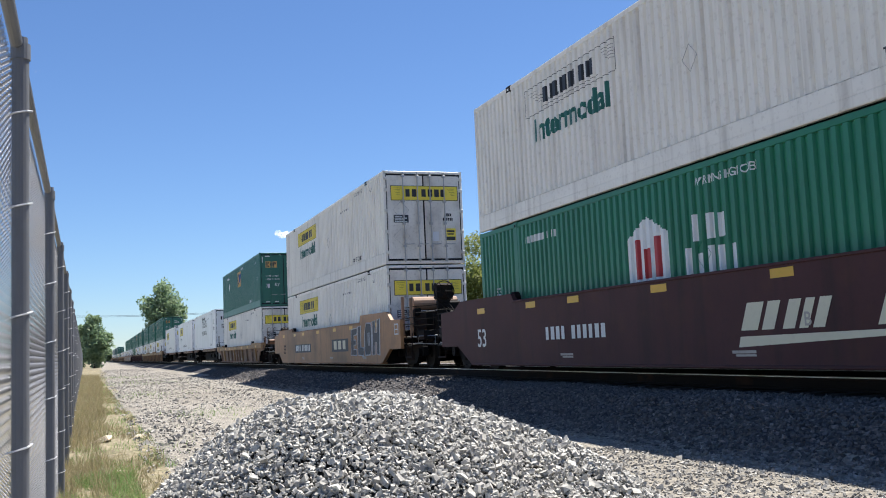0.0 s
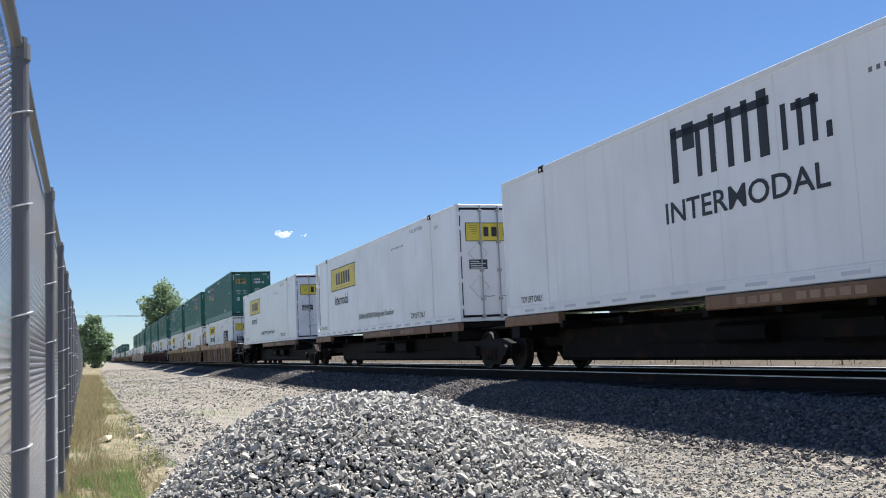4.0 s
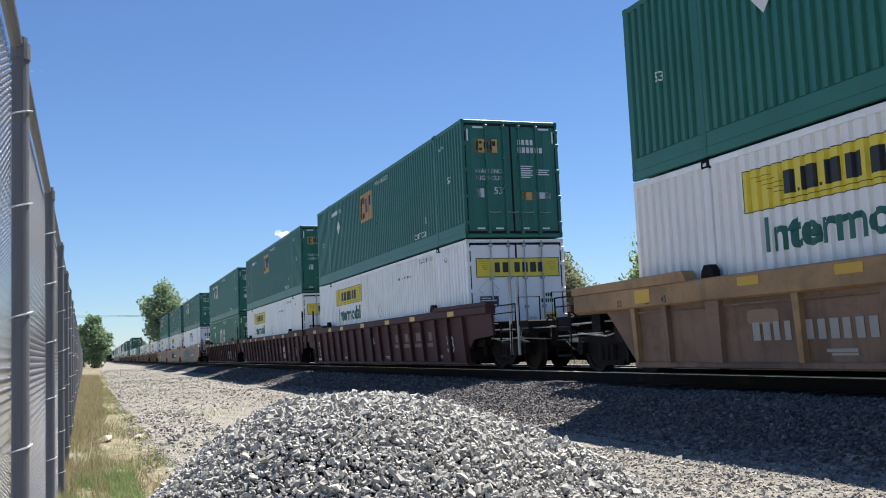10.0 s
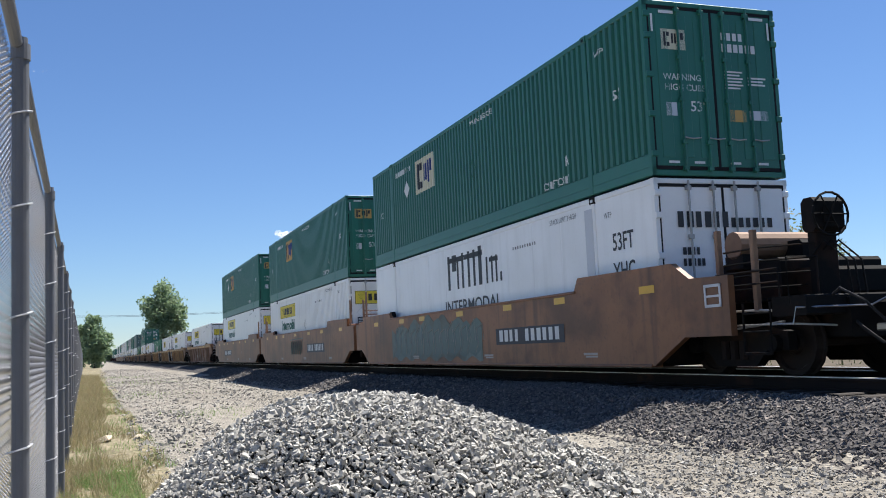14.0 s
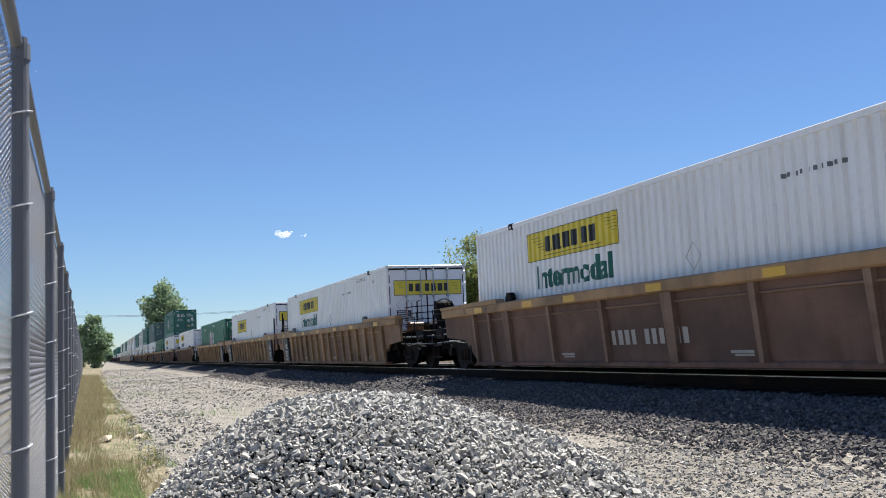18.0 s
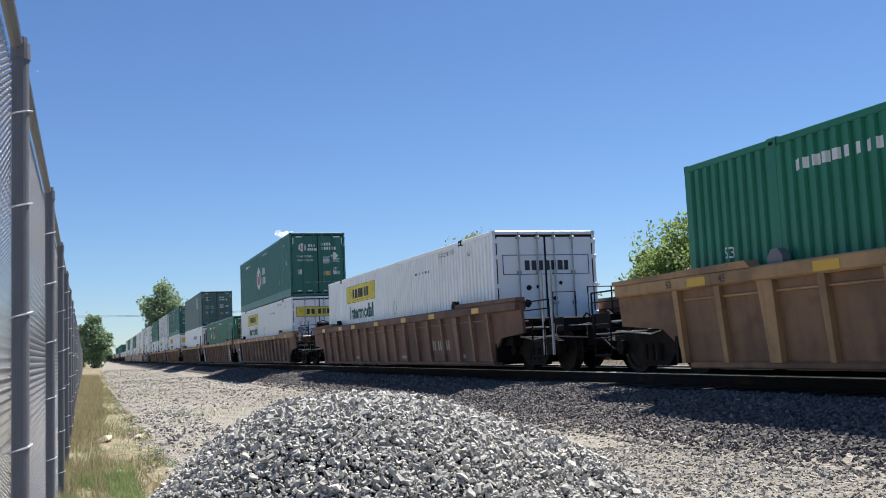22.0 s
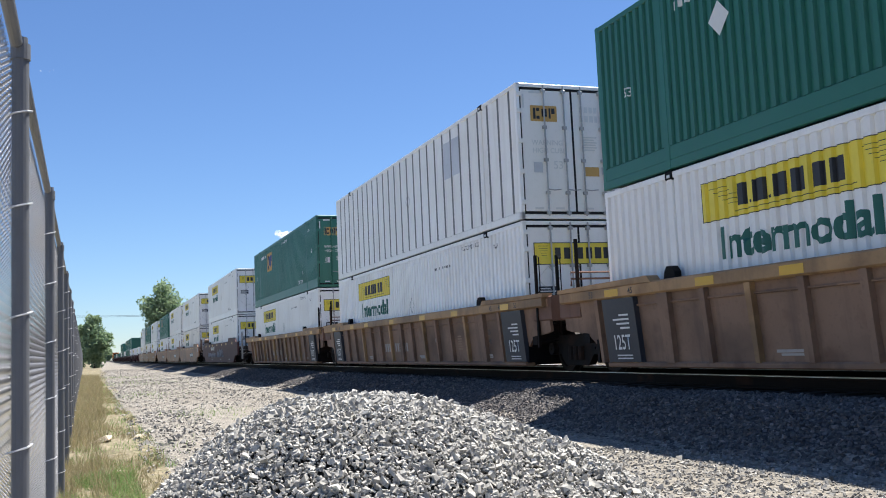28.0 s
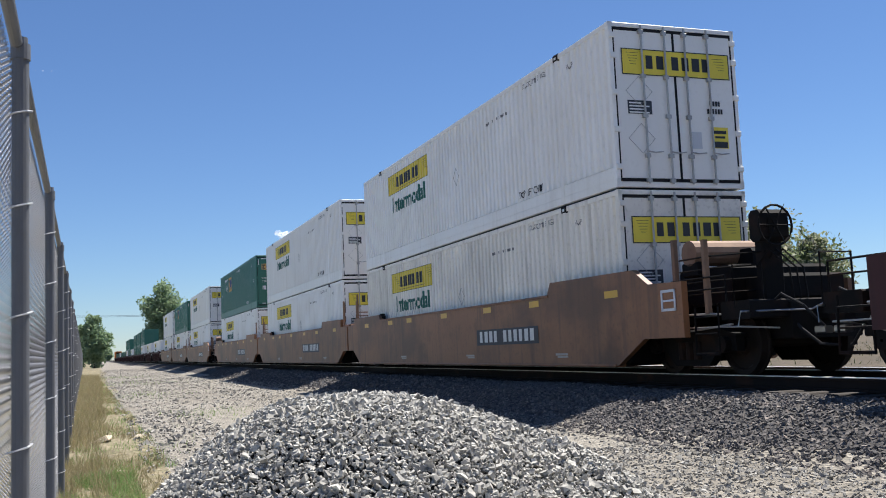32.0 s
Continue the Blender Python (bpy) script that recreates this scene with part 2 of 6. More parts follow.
def wall_strip(style, y0, y1, z0, z1, proud=0.0, side=-1):
    """A stretch of container wall, or of paint on it, that follows its folds."""
    ys = breaks(style, y0, y1)
    vs = []
    for y in ys:
        x = side * (WIDE / 2 - wave(style, y + 1e-5) + proud)
        vs += [(x, y, z0), (x, y, z1)]
    fs = []
    for i in range(len(ys) - 1):
        q = (2 * i, 2 * i + 1, 2 * i + 3, 2 * i + 2)
        fs.append(q if side < 0 else q[::-1])
    return vs, fs


def letters(text, size, squeeze=1.0, bold=0.012):
    c = bpy.data.curves.new("letters", "FONT")
    c.body, c.size, c.align_x, c.align_y, c.resolution_u = text, size, "CENTER", "CENTER", 3
    c.offset = bold * size
    ob = bpy.data.objects.new("letters", c)
    me = bpy.data.meshes.new_from_object(ob)
    bpy.data.objects.remove(ob)
    bm = bmesh.new()
    bm.from_mesh(me)
    bpy.data.meshes.remove(me)
    for v in bm.verts:
        v.co.x *= squeeze
    return bm


def side_letters(text, size, y, z, style, mat, squeeze=1.0, bold=0.012):
    """Painted words on the near wall, bent into its folds. They read from the far end to the front."""
    k = ("lettering", text, size, round(y, 3), round(z, 3), style, mat.name)
    if k in MESHES:
        return MESHES[k]
    bm = letters(text, size, squeeze, bold)
    bmesh.ops.triangulate(bm, faces=bm.faces[:])
    for v in bm.verts:
        v.co = Vector((0, y - v.co.x, z + v.co.y))
    ys = [v.co.y for v in bm.verts]
    if style != "flat":
        for s in breaks(style, min(ys) + 0.002, max(ys) - 0.002)[1:-1]:
            bmesh.ops.bisect_plane(bm, geom=bm.verts[:] + bm.edges[:] + bm.faces[:], plane_co=(0, s, 0), plane_no=(0, 1, 0), dist=1e-5)
    for v in bm.verts:
        v.co.x = -(WIDE / 2 - wave(style, v.co.y) + 0.006)
    me = bpy.data.meshes.new("lettering")
    bm.to_mesh(me)
    bm.free()
    me.materials.append(mat)
    MESHES[k] = me
    return me


def end_letters(text, size, x, z, mat, squeeze=1.0, y=-0.012):
    k = ("endwords", text, size, round(x, 3), round(z, 3), mat.name, y)
    if k not in MESHES:
        bm = letters(text, size, squeeze)
        for v in bm.verts:
            v.co = Vector((x + v.co.x, y, z + v.co.y))
        me = bpy.data.meshes.new("lettering")
        bm.to_mesh(me)
        bm.free()
        me.materials.append(mat)
        MESHES[k] = me
    return MESHES[k]


def bars_side(y_far, y_near, z0, z1, n, style, seed=0, proud=0.004, gap=0.3, vary=False):
    """A row of n plain upright bars in place of characters, on the near wall."""
    rnd = random.Random(seed)
    step = (y_far - y_near) / n
    out = []
    for i in range(n):
        a, w = y_far - step * (i + gap / 2), step * (1 - gap) * rnd.uniform(0.75, 1.0)
        out.append(wall_strip(style, a - w, a, z0, z0 + (z1 - z0) * (rnd.uniform(0.72, 1.0) if vary and i else 1.0), proud))
    return join(*out)


def bars_end(x0, x1, z0, z1, n, seed=0, y=-0.014):
    rnd = random.Random(seed)
    step = (x1 - x0) / n
    out = []
    for i in range(n):
        a = x0 + step * (i + 0.16)
        out.append(quad_end(a, a + step * rnd.uniform(0.6, 0.76), z0, z1, y))
    return join(*out)


def quad_end(x0, x1, z0, z1, y=-0.012):
    return [(x0, y, z0), (x1, y, z0), (x1, y, z1), (x0, y, z1)], [(0, 1, 2, 3)]


# ---- containers ----


def brand_banner(ob, style, y0, y1, z0, z1, ink, fill, bold=0.012):
    """The carrier's yellow banner: a panel with a thin rim, scroll ends and bars in place of its name."""
    s = part("banner", shared(("banner", style, y0, y1, z0, z1), lambda: wall_strip(style, y0, y1, z0, z1, 0.003), fill), ob, label="yellow banner with a dark rim")
    h, w = z1 - z0, y1 - y0
    part("banner_rim", shared(("rim", style, y0, y1, z0, z1, bold), lambda: join(
        wall_strip(style, y0, y1, z1 - bold, z1, 0.005), wall_strip(style, y0, y1, z0, z0 + bold, 0.005),
        wall_strip(style, y0, y0 + bold * 1.3, z0, z1, 0.005), wall_strip(style, y1 - bold * 1.3, y1, z0, z1, 0.005)), ink), s)

    def name_bars():
        low, top = z0 + 0.25 * h, z0 + 0.77 * h
        return join(bars_side(y1 - 0.21 * w, y1 - 0.40 * w, low, top, 2, style, 3, 0.005, 0.2), bars_side(y1 - 0.42 * w, y1 - 0.80 * w, low, top, 4, style, 11, 0.005, 0.2),
                    wall_strip(style, y1 - 0.305 * w, y1 - 0.295 * w, low, low + 0.07 * h, 0.005), wall_strip(style, y1 - 0.415 * w, y1 - 0.40 * w, low, low + 0.07 * h, 0.005))
    part("name_marking", shared(("namebars", style, y0, y1, z0, z1), name_bars, ink), s)

    def scroll():
        out = []
        for i in range(5):
            a = z1 - h * (0.16 + 0.1 * i)
            out.append(wall_strip(style, y0 + 0.03 * w, y0 + w * (0.15 - 0.018 * i), a - 0.008, a, 0.005))
            b = z1 - h * (0.2 + 0.11 * i)
            out.append(wall_strip(style, y1 - w * (0.05 + 0.028 * i) - 0.1 * w, y1 - w * (0.05 + 0.028 * i), b - 0.008, b, 0.005))
        out.append(wall_strip(style, y0 + 0.17 * w, y1 - 0.2 * w, z0 + 0.13 * h, z0 + 0.13 * h + 0.01, 0.005))
        return join(*out)
    part("scroll_marking", shared(("scroll", style, y0, y1, z0, z1), scroll, ink), s)


def emblem(ob, style, y0, y1, z0, z1, fill):
    """A square emblem: a plain field with dark and blue bars."""
    s = part("emblem", shared(("emblem", style, y0, y1, z0, z1), lambda: wall_strip(style, y0, y1, z0, z1, 0.003), fill), ob, label="square emblem of plain bars")
    w, h = y1 - y0, z1 - z0
    part("emblem_marking", shared(("emblema", style, y0, y1, z0, z1), lambda: join(
        wall_strip(style, y1 - 0.20 * w, y1 - 0.09 * w, z0 + 0.12 * h, z1 - 0.12 * h, 0.005),
        wall_strip(style, y1 - 0.40 * w, y1 - 0.24 * w, z0 + 0.12 * h, z0 + 0.32 * h, 0.005), wall_strip(style, y1 - 0.40 * w, y1 - 0.24 * w, z0 + 0.66 * h, z1 - 0.12 * h, 0.005)), BLACK_INK), s)
    part("emblem_marking", shared(("emblemb", style, y0, y1, z0, z1), lambda: join(
        *[wall_strip(style, y0 + a * w, y0 + b * w, z0 + c * h, z0 + d * h, 0.005) for a, b, c, d in
          ((0.46, 0.56, 0.3, 0.8), (0.34, 0.44, 0.3, 0.8), (0.22, 0.31, 0.2, 0.85), (0.08, 0.20, 0.5, 0.85))]), BLUE_INK), s)


def door_end(ob, body, kind, style):
    """Doors with their rods, hinges and gaskets, in the front end."""
    fill = {"white": WHITE, "cream": GRIMY, "pale": PALE}.get(kind, None) or body
    light = kind in ("white", "cream", "pale")
    if ob.location.y > 700:
        part("door", shared(("fardoor",), lambda: box(-1.2, 1.2, 0.0, 0.05, 0.1, 2.8, 0.01), fill), ob)
        return
    for sgn, nm in ((-1, "door"), (1, "door")):
        a, b = (-1.19, -0.02) if sgn < 0 else (0.02, 1.19)
        d = part(nm, shared(("door", a), lambda a=a, b=b, s=sgn: join(box(a, b, 0.0, 0.05, 0.16, 2.76, 0.008), *[box(min(s * 1.18, s * 1.29), max(s * 1.18, s * 1.29), -0.03, 0.03, z - 0.05, z + 0.05, 0.012) for z in (0.35, 1.0, 1.65, 2.3, 2.66)]), fill), ob)
        if not light:
            part("door_fold", shared(("fold", a), lambda a=a, b=b: join(*[box(a + 0.12 + 0.36 * i, a + 0.34 + 0.36 * i, -0.012, 0.01, 0.3, 2.66, 0.006) for i in range(3)]), fill), d)
        for q in (0.44, 0.84):
            x = a + (b - a) * (q if sgn < 0 else 1 - q)
            r = part("lock_rod", shared(("rod", round(x, 3)), lambda x=x: join(tube([(x, -0.045, 0.06), (x, -0.045, 2.86)], 0.019, 8), *[box(x - 0.045, x + 0.045, -0.06, 0.005, z - 0.035, z + 0.035, 0.008) for z in (0.12, 0.55, 1.25, 1.95, 2.74)]), ROD if light else fill), d)
            part("rod_handle", shared(("handle", round(x, 3)), lambda x=x, s=sgn: tube([(x, -0.06, 0.62), (x + 0.14, -0.07, 0.60), (x + 0.30, -0.06, 0.62)], 0.012, 6), ROD), r)
    part("door_gasket", shared(("gasket",), lambda: join(
        box(-0.02, 0.02, -0.004, 0.03, 0.1, 2.8), box(-1.215, -1.19, -0.004, 0.03, 0.1, 2.8), box(1.19, 1.215, -0.004, 0.03, 0.1, 2.8),
        box(-1.215, 1.215, -0.004, 0.03, 2.755, 2.81), box(-1.215, 1.215, -0.004, 0.03, 0.10, 0.155)), GASKET), ob)


def door_graphics(ob, kind, serial):
    if kind == "banner":
        part("door_banner", shared(("doorbanner",), lambda: quad_end(-1.05, 1.12, 1.99, 2.42), YELLOW), ob)
        part("door_banner_rim", shared(("doorrim",), lambda: join(quad_end(-1.07, 1.14, 2.42, 2.438, -0.013), quad_end(-1.07, 1.14, 1.972, 1.99, -0.013),
             quad_end(-1.07, -1.05, 1.972, 2.438, -0.013), quad_end(1.12, 1.14, 1.972, 2.438, -0.013)), BLACK_INK), ob)
        part("name_marking", shared(("doorname",), lambda: join(bars_end(-0.62, -0.2, 2.09, 2.33, 2, 3, -0.015), bars_end(-0.1, 0.74, 2.09, 2.33, 4, 11, -0.015)), BLACK_INK), ob)
        part("scroll_marking", shared(("doorscroll",), lambda: join(*[quad_end(-0.98 + 0.02 * i, -0.74 - 0.01 * i, 2.36 - 0.05 * i, 2.367 - 0.05 * i, -0.015) for i in range(5)],
             *[quad_end(0.78 + 0.03 * i, 1.03, 2.34 - 0.05 * i, 2.347 - 0.05 * i, -0.015) for i in range(5)]), BLACK_INK), ob)
        part("warning_decal", shared(("blackdecal",), lambda: quad_end(-1.0, -0.52, 1.28, 1.52), CHARCOAL), ob)
        part("decal_marking", shared(("decallines", serial % 3), lambda: join(*[quad_end(-0.97, -0.97 + 0.4 * q, 1.46 - 0.055 * i, 1.485 - 0.055 * i, -0.015) for i, q in enumerate((0.6, 1.0, 0.8, 1.0))]), WHITE_INK), ob)
        part("serial_marking", shared(("doorserial", serial % 5), lambda: join(bars_end(0.66, 0.9, 1.48, 1.57, 4, serial), bars_end(0.6, 0.94, 1.34, 1.43, 6, serial + 1)), BLACK_INK), ob)
        part("warning_decal", shared(("yellowdecal",), lambda: join(quad_end(0.68, 1.02, 0.72, 1.1)), YELLOW), ob)
        part("decal_marking", shared(("ydl",), lambda: join(quad_end(0.72, 0.98, 0.98, 1.04, -0.015), quad_end(0.74, 0.95, 0.9, 0.94, -0.015), quad_end(0.70, 1.0, 0.73, 0.84, -0.015)), BLACK_INK), ob)
        part("placard", shared(("greydecal",), lambda: quad_end(0.26, 0.46, 0.7, 1.0), GALV), ob)
        for z in (1.68, 0.85):
            part("placard_holder", shared(("diamond", z), lambda z=z: tube([(-0.76, -0.02, z + 0.26), (-0.5, -0.02, z), (-0.76, -0.02, z - 0.26), (-1.02, -0.02, z)], 0.006, 4, True), ROD), ob)
    elif kind in ("gold", "white_square"):
        fill = GOLD if kind == "gold" else CREAM_LOGO
        w = 0.62 if kind == "gold" else 0.46
        part("door_emblem", shared(("dooremb", kind), lambda: quad_end(-0.98, -0.98 + w, 2.08, 2.42), fill), ob)
        part("emblem_marking", shared(("doorembbars", w), lambda: join(*[quad_end(-0.98 + w * a, -0.98 + w * b, 2.08 + 0.34 * c, 2.08 + 0.34 * d, -0.015) for a, b, c, d in
             ((0.1, 0.19, 0.15, 0.85), (0.22, 0.34, 0.15, 0.35), (0.22, 0.34, 0.65, 0.85), (0.42, 0.5, 0.3, 0.8), (0.54, 0.62, 0.3, 0.8), (0.69, 0.76, 0.2, 0.85), (0.79, 0.92, 0.5, 0.85))]), BLACK_INK), ob)
        part("lettering", end_letters("WARNING", 0.15, -0.62, 1.62, WHITE_INK), ob)
        part("lettering", end_letters("HIGH CUBE", 0.15, -0.58, 1.45, WHITE_INK), ob)
        part("lettering", end_letters("53'", 0.24, -0.36, 1.14, WHITE_INK), ob)
    elif kind == "hex":
        part("door_emblem", shared(("doorhex",), lambda: ([(-0.72 + 0.2 * math.sin(k * math.pi / 3), -0.012, 2.22 + 0.2 * math.cos(k * math.pi / 3)) for k in range(6)], [tuple(range(5, -1, -1))]), WHITE_INK), ob)
        part("emblem_marking", shared(("doorhexbars",), lambda: join(quad_end(-0.81, -0.77, 2.12, 2.33, -0.015), quad_end(-0.67, -0.63, 2.12, 2.33, -0.015)), RED_INK), ob)
        part("name_marking", shared(("doorhexname",), lambda: join(bars_end(-0.45, -0.12, 2.24, 2.36, 3, 3), bars_end(-0.48, 0.0 - 0.03, 2.06, 2.19, 5, 4)), WHITE_INK), ob)
        part("lettering", end_letters("WARNING", 0.15, -0.62, 1.80, WHITE_INK), ob)
        part("lettering", end_letters("HIGH CUBE", 0.15, -0.58, 1.62, WHITE_INK), ob)
        part("lettering", end_letters("53'", 0.22, 0.78, 1.2, WHITE_INK), ob)
    elif kind == "bold":
        part("name_marking", shared(("boldname",), lambda: join(bars_end(-0.92, 0.1, 2.1, 2.36, 6, 8), bars_end(0.1, 0.95, 2.1, 2.26, 6, 9)), BLACK_INK), ob)
        part("lettering", end_letters("INTERMODAL", 0.1, 0.66, 1.98, BLACK_INK), ob)
        part("serial_marking", shared(("boldser",), lambda: join(bars_end(-0.85, -0.5, 1.66, 1.78, 4, 2), bars_end(-0.85, -0.42, 1.48, 1.6, 5, 3)), BLACK_INK), ob)
        part("placard", shared(("greydecal2",), lambda: quad_end(-0.72, -0.5, 1.02, 1.25), GALV), ob)
    elif kind == "outline":
        part("door_banner_rim", shared(("outl",), lambda: join(quad_end(-1.07, 1.1, 2.335, 2.35), quad_end(-1.07, 1.1, 1.9, 1.915), quad_end(-1.07, -1.05, 1.9, 2.35), quad_end(1.08, 1.1, 1.9, 2.35)), BLUE_INK), ob)
        part("name_marking", shared(("outlname",), lambda: bars_end(-0.55, 0.6, 2.0, 2.22, 7, 5), BLACK_INK), ob)
        part("dent_patch", shared(("holes",), lambda: join(*[([(x + r * math.cos(k), -0.013, z + r * math.sin(k)) for k in (0, 0.9, 1.9, 2.9, 3.9, 5.1)], [(0, 1, 2, 3, 4, 5)]) for x, z, r in ((-0.45, 1.6, 0.07), (-0.22, 1.62, 0.05), (0.35, 1.7, 0.05), (0.2, 1.35, 0.06), (-0.5, 1.25, 0.1))]), GASKET), ob)
    if kind in ("gold", "white_square", "hex"):
        part("serial_marking", shared(("greenserial", serial % 6), lambda: join(bars_end(0.16, 0.62, 2.30, 2.43, 4, serial), bars_end(0.16, 0.86, 2.10, 2.24, 6, serial + 7)), WHITE_INK), ob)
        part("data_marking", shared(("datal", serial % 4), lambda: join(*[quad_end(0.2, 0.2 + w, 1.75 - 0.055 * i, 1.778 - 0.055 * i, -0.015) for i, w in enumerate((0.36, 0.3, 0.36, 0.33, 0.36, 0.3))], *[quad_end(0.66, 0.66 + w, 1.66 - 0.055 * i, 1.69 - 0.055 * i, -0.015) for i, w in enumerate((0.36, 0.3, 0.34))]), WHITE_INK), ob)
        part("reflective_tape", shared(("tape",), lambda: join(quad_end(-1.0, -0.72, 2.68, 2.73, -0.016), quad_end(0.76, 1.05, 2.68, 2.73, -0.016), quad_end(-1.16, -1.12, 2.36, 2.66, -0.016), quad_end(1.12, 1.16, 2.36, 2.66, -0.016),
             *[quad_end(x, x + 0.2, 0.2, 0.24, -0.016) for x in (-0.98, -0.5, 0.2, 0.75)]), WHITE_INK), ob)
        part("placard", shared(("goldpl", serial % 2), lambda: quad_end(0.24, 0.58, 0.92, 1.12), GOLD), ob)
        part("placard", shared(("whitepl", serial % 2), lambda: join(quad_end(0.64, 1.02, 0.96, 1.12), quad_end(-0.96, -0.76, 0.98, 1.2)), GALV), ob)
        if serial % 2:
            part("placard", shared(("diam",), lambda: ([(0.78, -0.015, 2.02), (0.96, -0.015, 1.82), (0.78, -0.015, 1.62), (0.6, -0.015, 1.82)], [(0, 3, 2, 1)]), WHITE_INK), ob)


SERIAL = [0]


def container(u, base, style, body, skin, doors, label, marks=(), nose=0.0):
    """A 53-foot box, 16.15 m long: posts, rails, folded walls, roof, doors and paint."""
    SERIAL[0] += 1
    n = SERIAL[0]
    ob = new("intermodal_container")
    ob.location = (TRACK, u, base)
    light, far = body in (WHITE, CREAM, PALE), u > 700
    detail = not far
    t0 = {"flat": 0.19, "ribbed": 0.16}.get(style, 0.36)
    low = part("side_wall", shared(("wall", style, -1, nose), lambda: wall_strip(style, 0.09, LONG - 0.09 - nose, t0, HIGH - 0.1), body), ob)
    part("side_wall", shared(("wall", style, 1, nose), lambda: wall_strip(style, 0.09, LONG - 0.09 - nose, t0, HIGH - 0.1, 0, 1), body), ob)
    for s in (-1, 1):
        a, b = sorted((s * 1.295, s * 1.20))
        part("bottom_rail", shared(("brail", s, style), lambda a=a, b=b: join(box(a, b, 0.0, LONG, 0.0, 0.15, 0.012), box(min(s * 1.291, s * 1.2), max(s * 1.291, s * 1.2), 0.05, LONG - 0.05, 0.14, t0, 0.01)), body), ob)
        part("top_rail", shared(("trail", s), lambda a=a, b=b: box(a, b, 0.0, LONG, HIGH - 0.1, HIGH - 0.004, 0.01), body), ob)
        for y in (0.0, LONG - 0.1):
            part("corner_post", shared(("post", s, y), lambda a=a, b=b, y=y: box(a, b, y, y + 0.1, 0.0, HIGH, 0.01), body), ob)
        for y in (() if far else (1.93, LONG - 2.07)):
            c, d = sorted((s * 1.302, s * 1.23))
            part("lift_post", shared(("lpost", s, y), lambda c=c, d=d, y=y: box(c, d, y, y + 0.14, 0.0, HIGH + 0.002, 0.012), body), ob)
            e, g = sorted((s * 1.312, s * 1.2))
            part("lift_casting", shared(("lcast", s, y), lambda e=e, g=g, y=y: box(e, g, y - 0.02, y + 0.16, HIGH - 0.13, HIGH + 0.012, 0.02), IRON if light else body), ob)
            if s < 0:
                part("casting_slot", shared(("lslot", s, y), lambda e=e, g=g, y=y, s=s: box(min(s * 1.316, s * 1.30), max(s * 1.316, s * 1.30), y + 0.03, y + 0.11, HIGH - 0.1, HIGH - 0.04, 0.01), GASKET if not light else WHITE_INK), ob)
    part("roof", shared(("roof",), lambda: join(*[box(-1.21, 1.21, 0.05 + 0.4 * i, 0.05 + 0.4 * i + 0.37, HIGH - 0.05, HIGH - 0.008, 0.012) for i in range(40)], box(-1.21, 1.21, 0.04, LONG - 0.04, HIGH - 0.06, HIGH - 0.03)), body), ob)
    part("floor", shared(("cfloor",), lambda: box(-1.2, 1.2, 0.02, LONG - 0.02, 0.05, 0.12, 0.01), GREEN_RAIL), ob)
    part("nose_wall", shared(("nose", style, nose), lambda: box(-1.28, 1.28, LONG - 0.09 - nose, LONG - 0.03 - nose, 0.05, HIGH - 0.05, 0.01), body), ob)
    part("door_header", shared(("header",), lambda: box(-1.2, 1.2, 0.0, 0.09, HIGH - 0.09, HIGH - 0.002, 0.012), body), ob)
    part("door_sill", shared(("sill",), lambda: box(-1.2, 1.2, 0.0, 0.09, 0.0, 0.10, 0.012), body), ob)
    door_end(ob, body, {WHITE.name: "white", CREAM.name: "cream", PALE.name: "pale"}.get(body.name, "dark"), style)
    if detail:
        door_graphics(ob, doors, n)
        ink = BLACK_INK if light else WHITE_INK
        for text, size, y, z in marks:
            part("lettering", side_letters(text, size * (0.86 if light and z > 2 else 1.0), y, z, style, RIB_GREY if light and z > 2 else ink, 0.82, 0.0 if light and z > 2 else 0.012), ob)
        part("serial_marking", shared(("sideserial", style, n % 5), lambda: bars_side(LONG - 2.35, LONG - 3.9, 2.40, 2.54, 9, style, n % 5), ink) if not light else
             shared(("sideserial2", style, n % 5), lambda: bars_side(5.6, 4.4, 2.34, 2.40, 10, style, n % 5, gap=0.5), RIB_GREY), ob)
        if style != "flat":
            part("placard_holder", shared(("sidediamond", style), lambda: join(*[tube([(-1.30, y + 0.19, z), (-1.30, y, z + 0.21), (-1.30, y - 0.19, z), (-1.30, y, z - 0.21)], 0.005, 4, True) for y, z in ((7.6, 1.55),)]), ROD if light else body), ob)
        if not light and n % 3:
            part("placard", shared(("sideplacard", style), lambda: ([(-1.30, 12.65 + 0.24 * c, 1.9 + 0.26 * s) for c, s in ((1, 0), (0, 1), (-1, 0), (0, -1))], [(0, 1, 2, 3)]), WHITE_INK), ob)
    return tagged(ob, label, "shipping container", "containers on the train")


WHITE_MARKS = (("STACK LIMIT 3 HIGH", 0.17, 3.0, 2.68), ("WTP", 0.17, 1.45, 2.52))
GREEN_MARKS = (("WARNING HIGH CUBE", 0.17, 7.0, 2.62), ("53'", 0.24, 0.95, 1.55), ("53'", 0.22, 15.2, 1.5), ("WTP", 0.15, 1.5, 2.45), ("IA", 0.26, 2.9, 0.8))


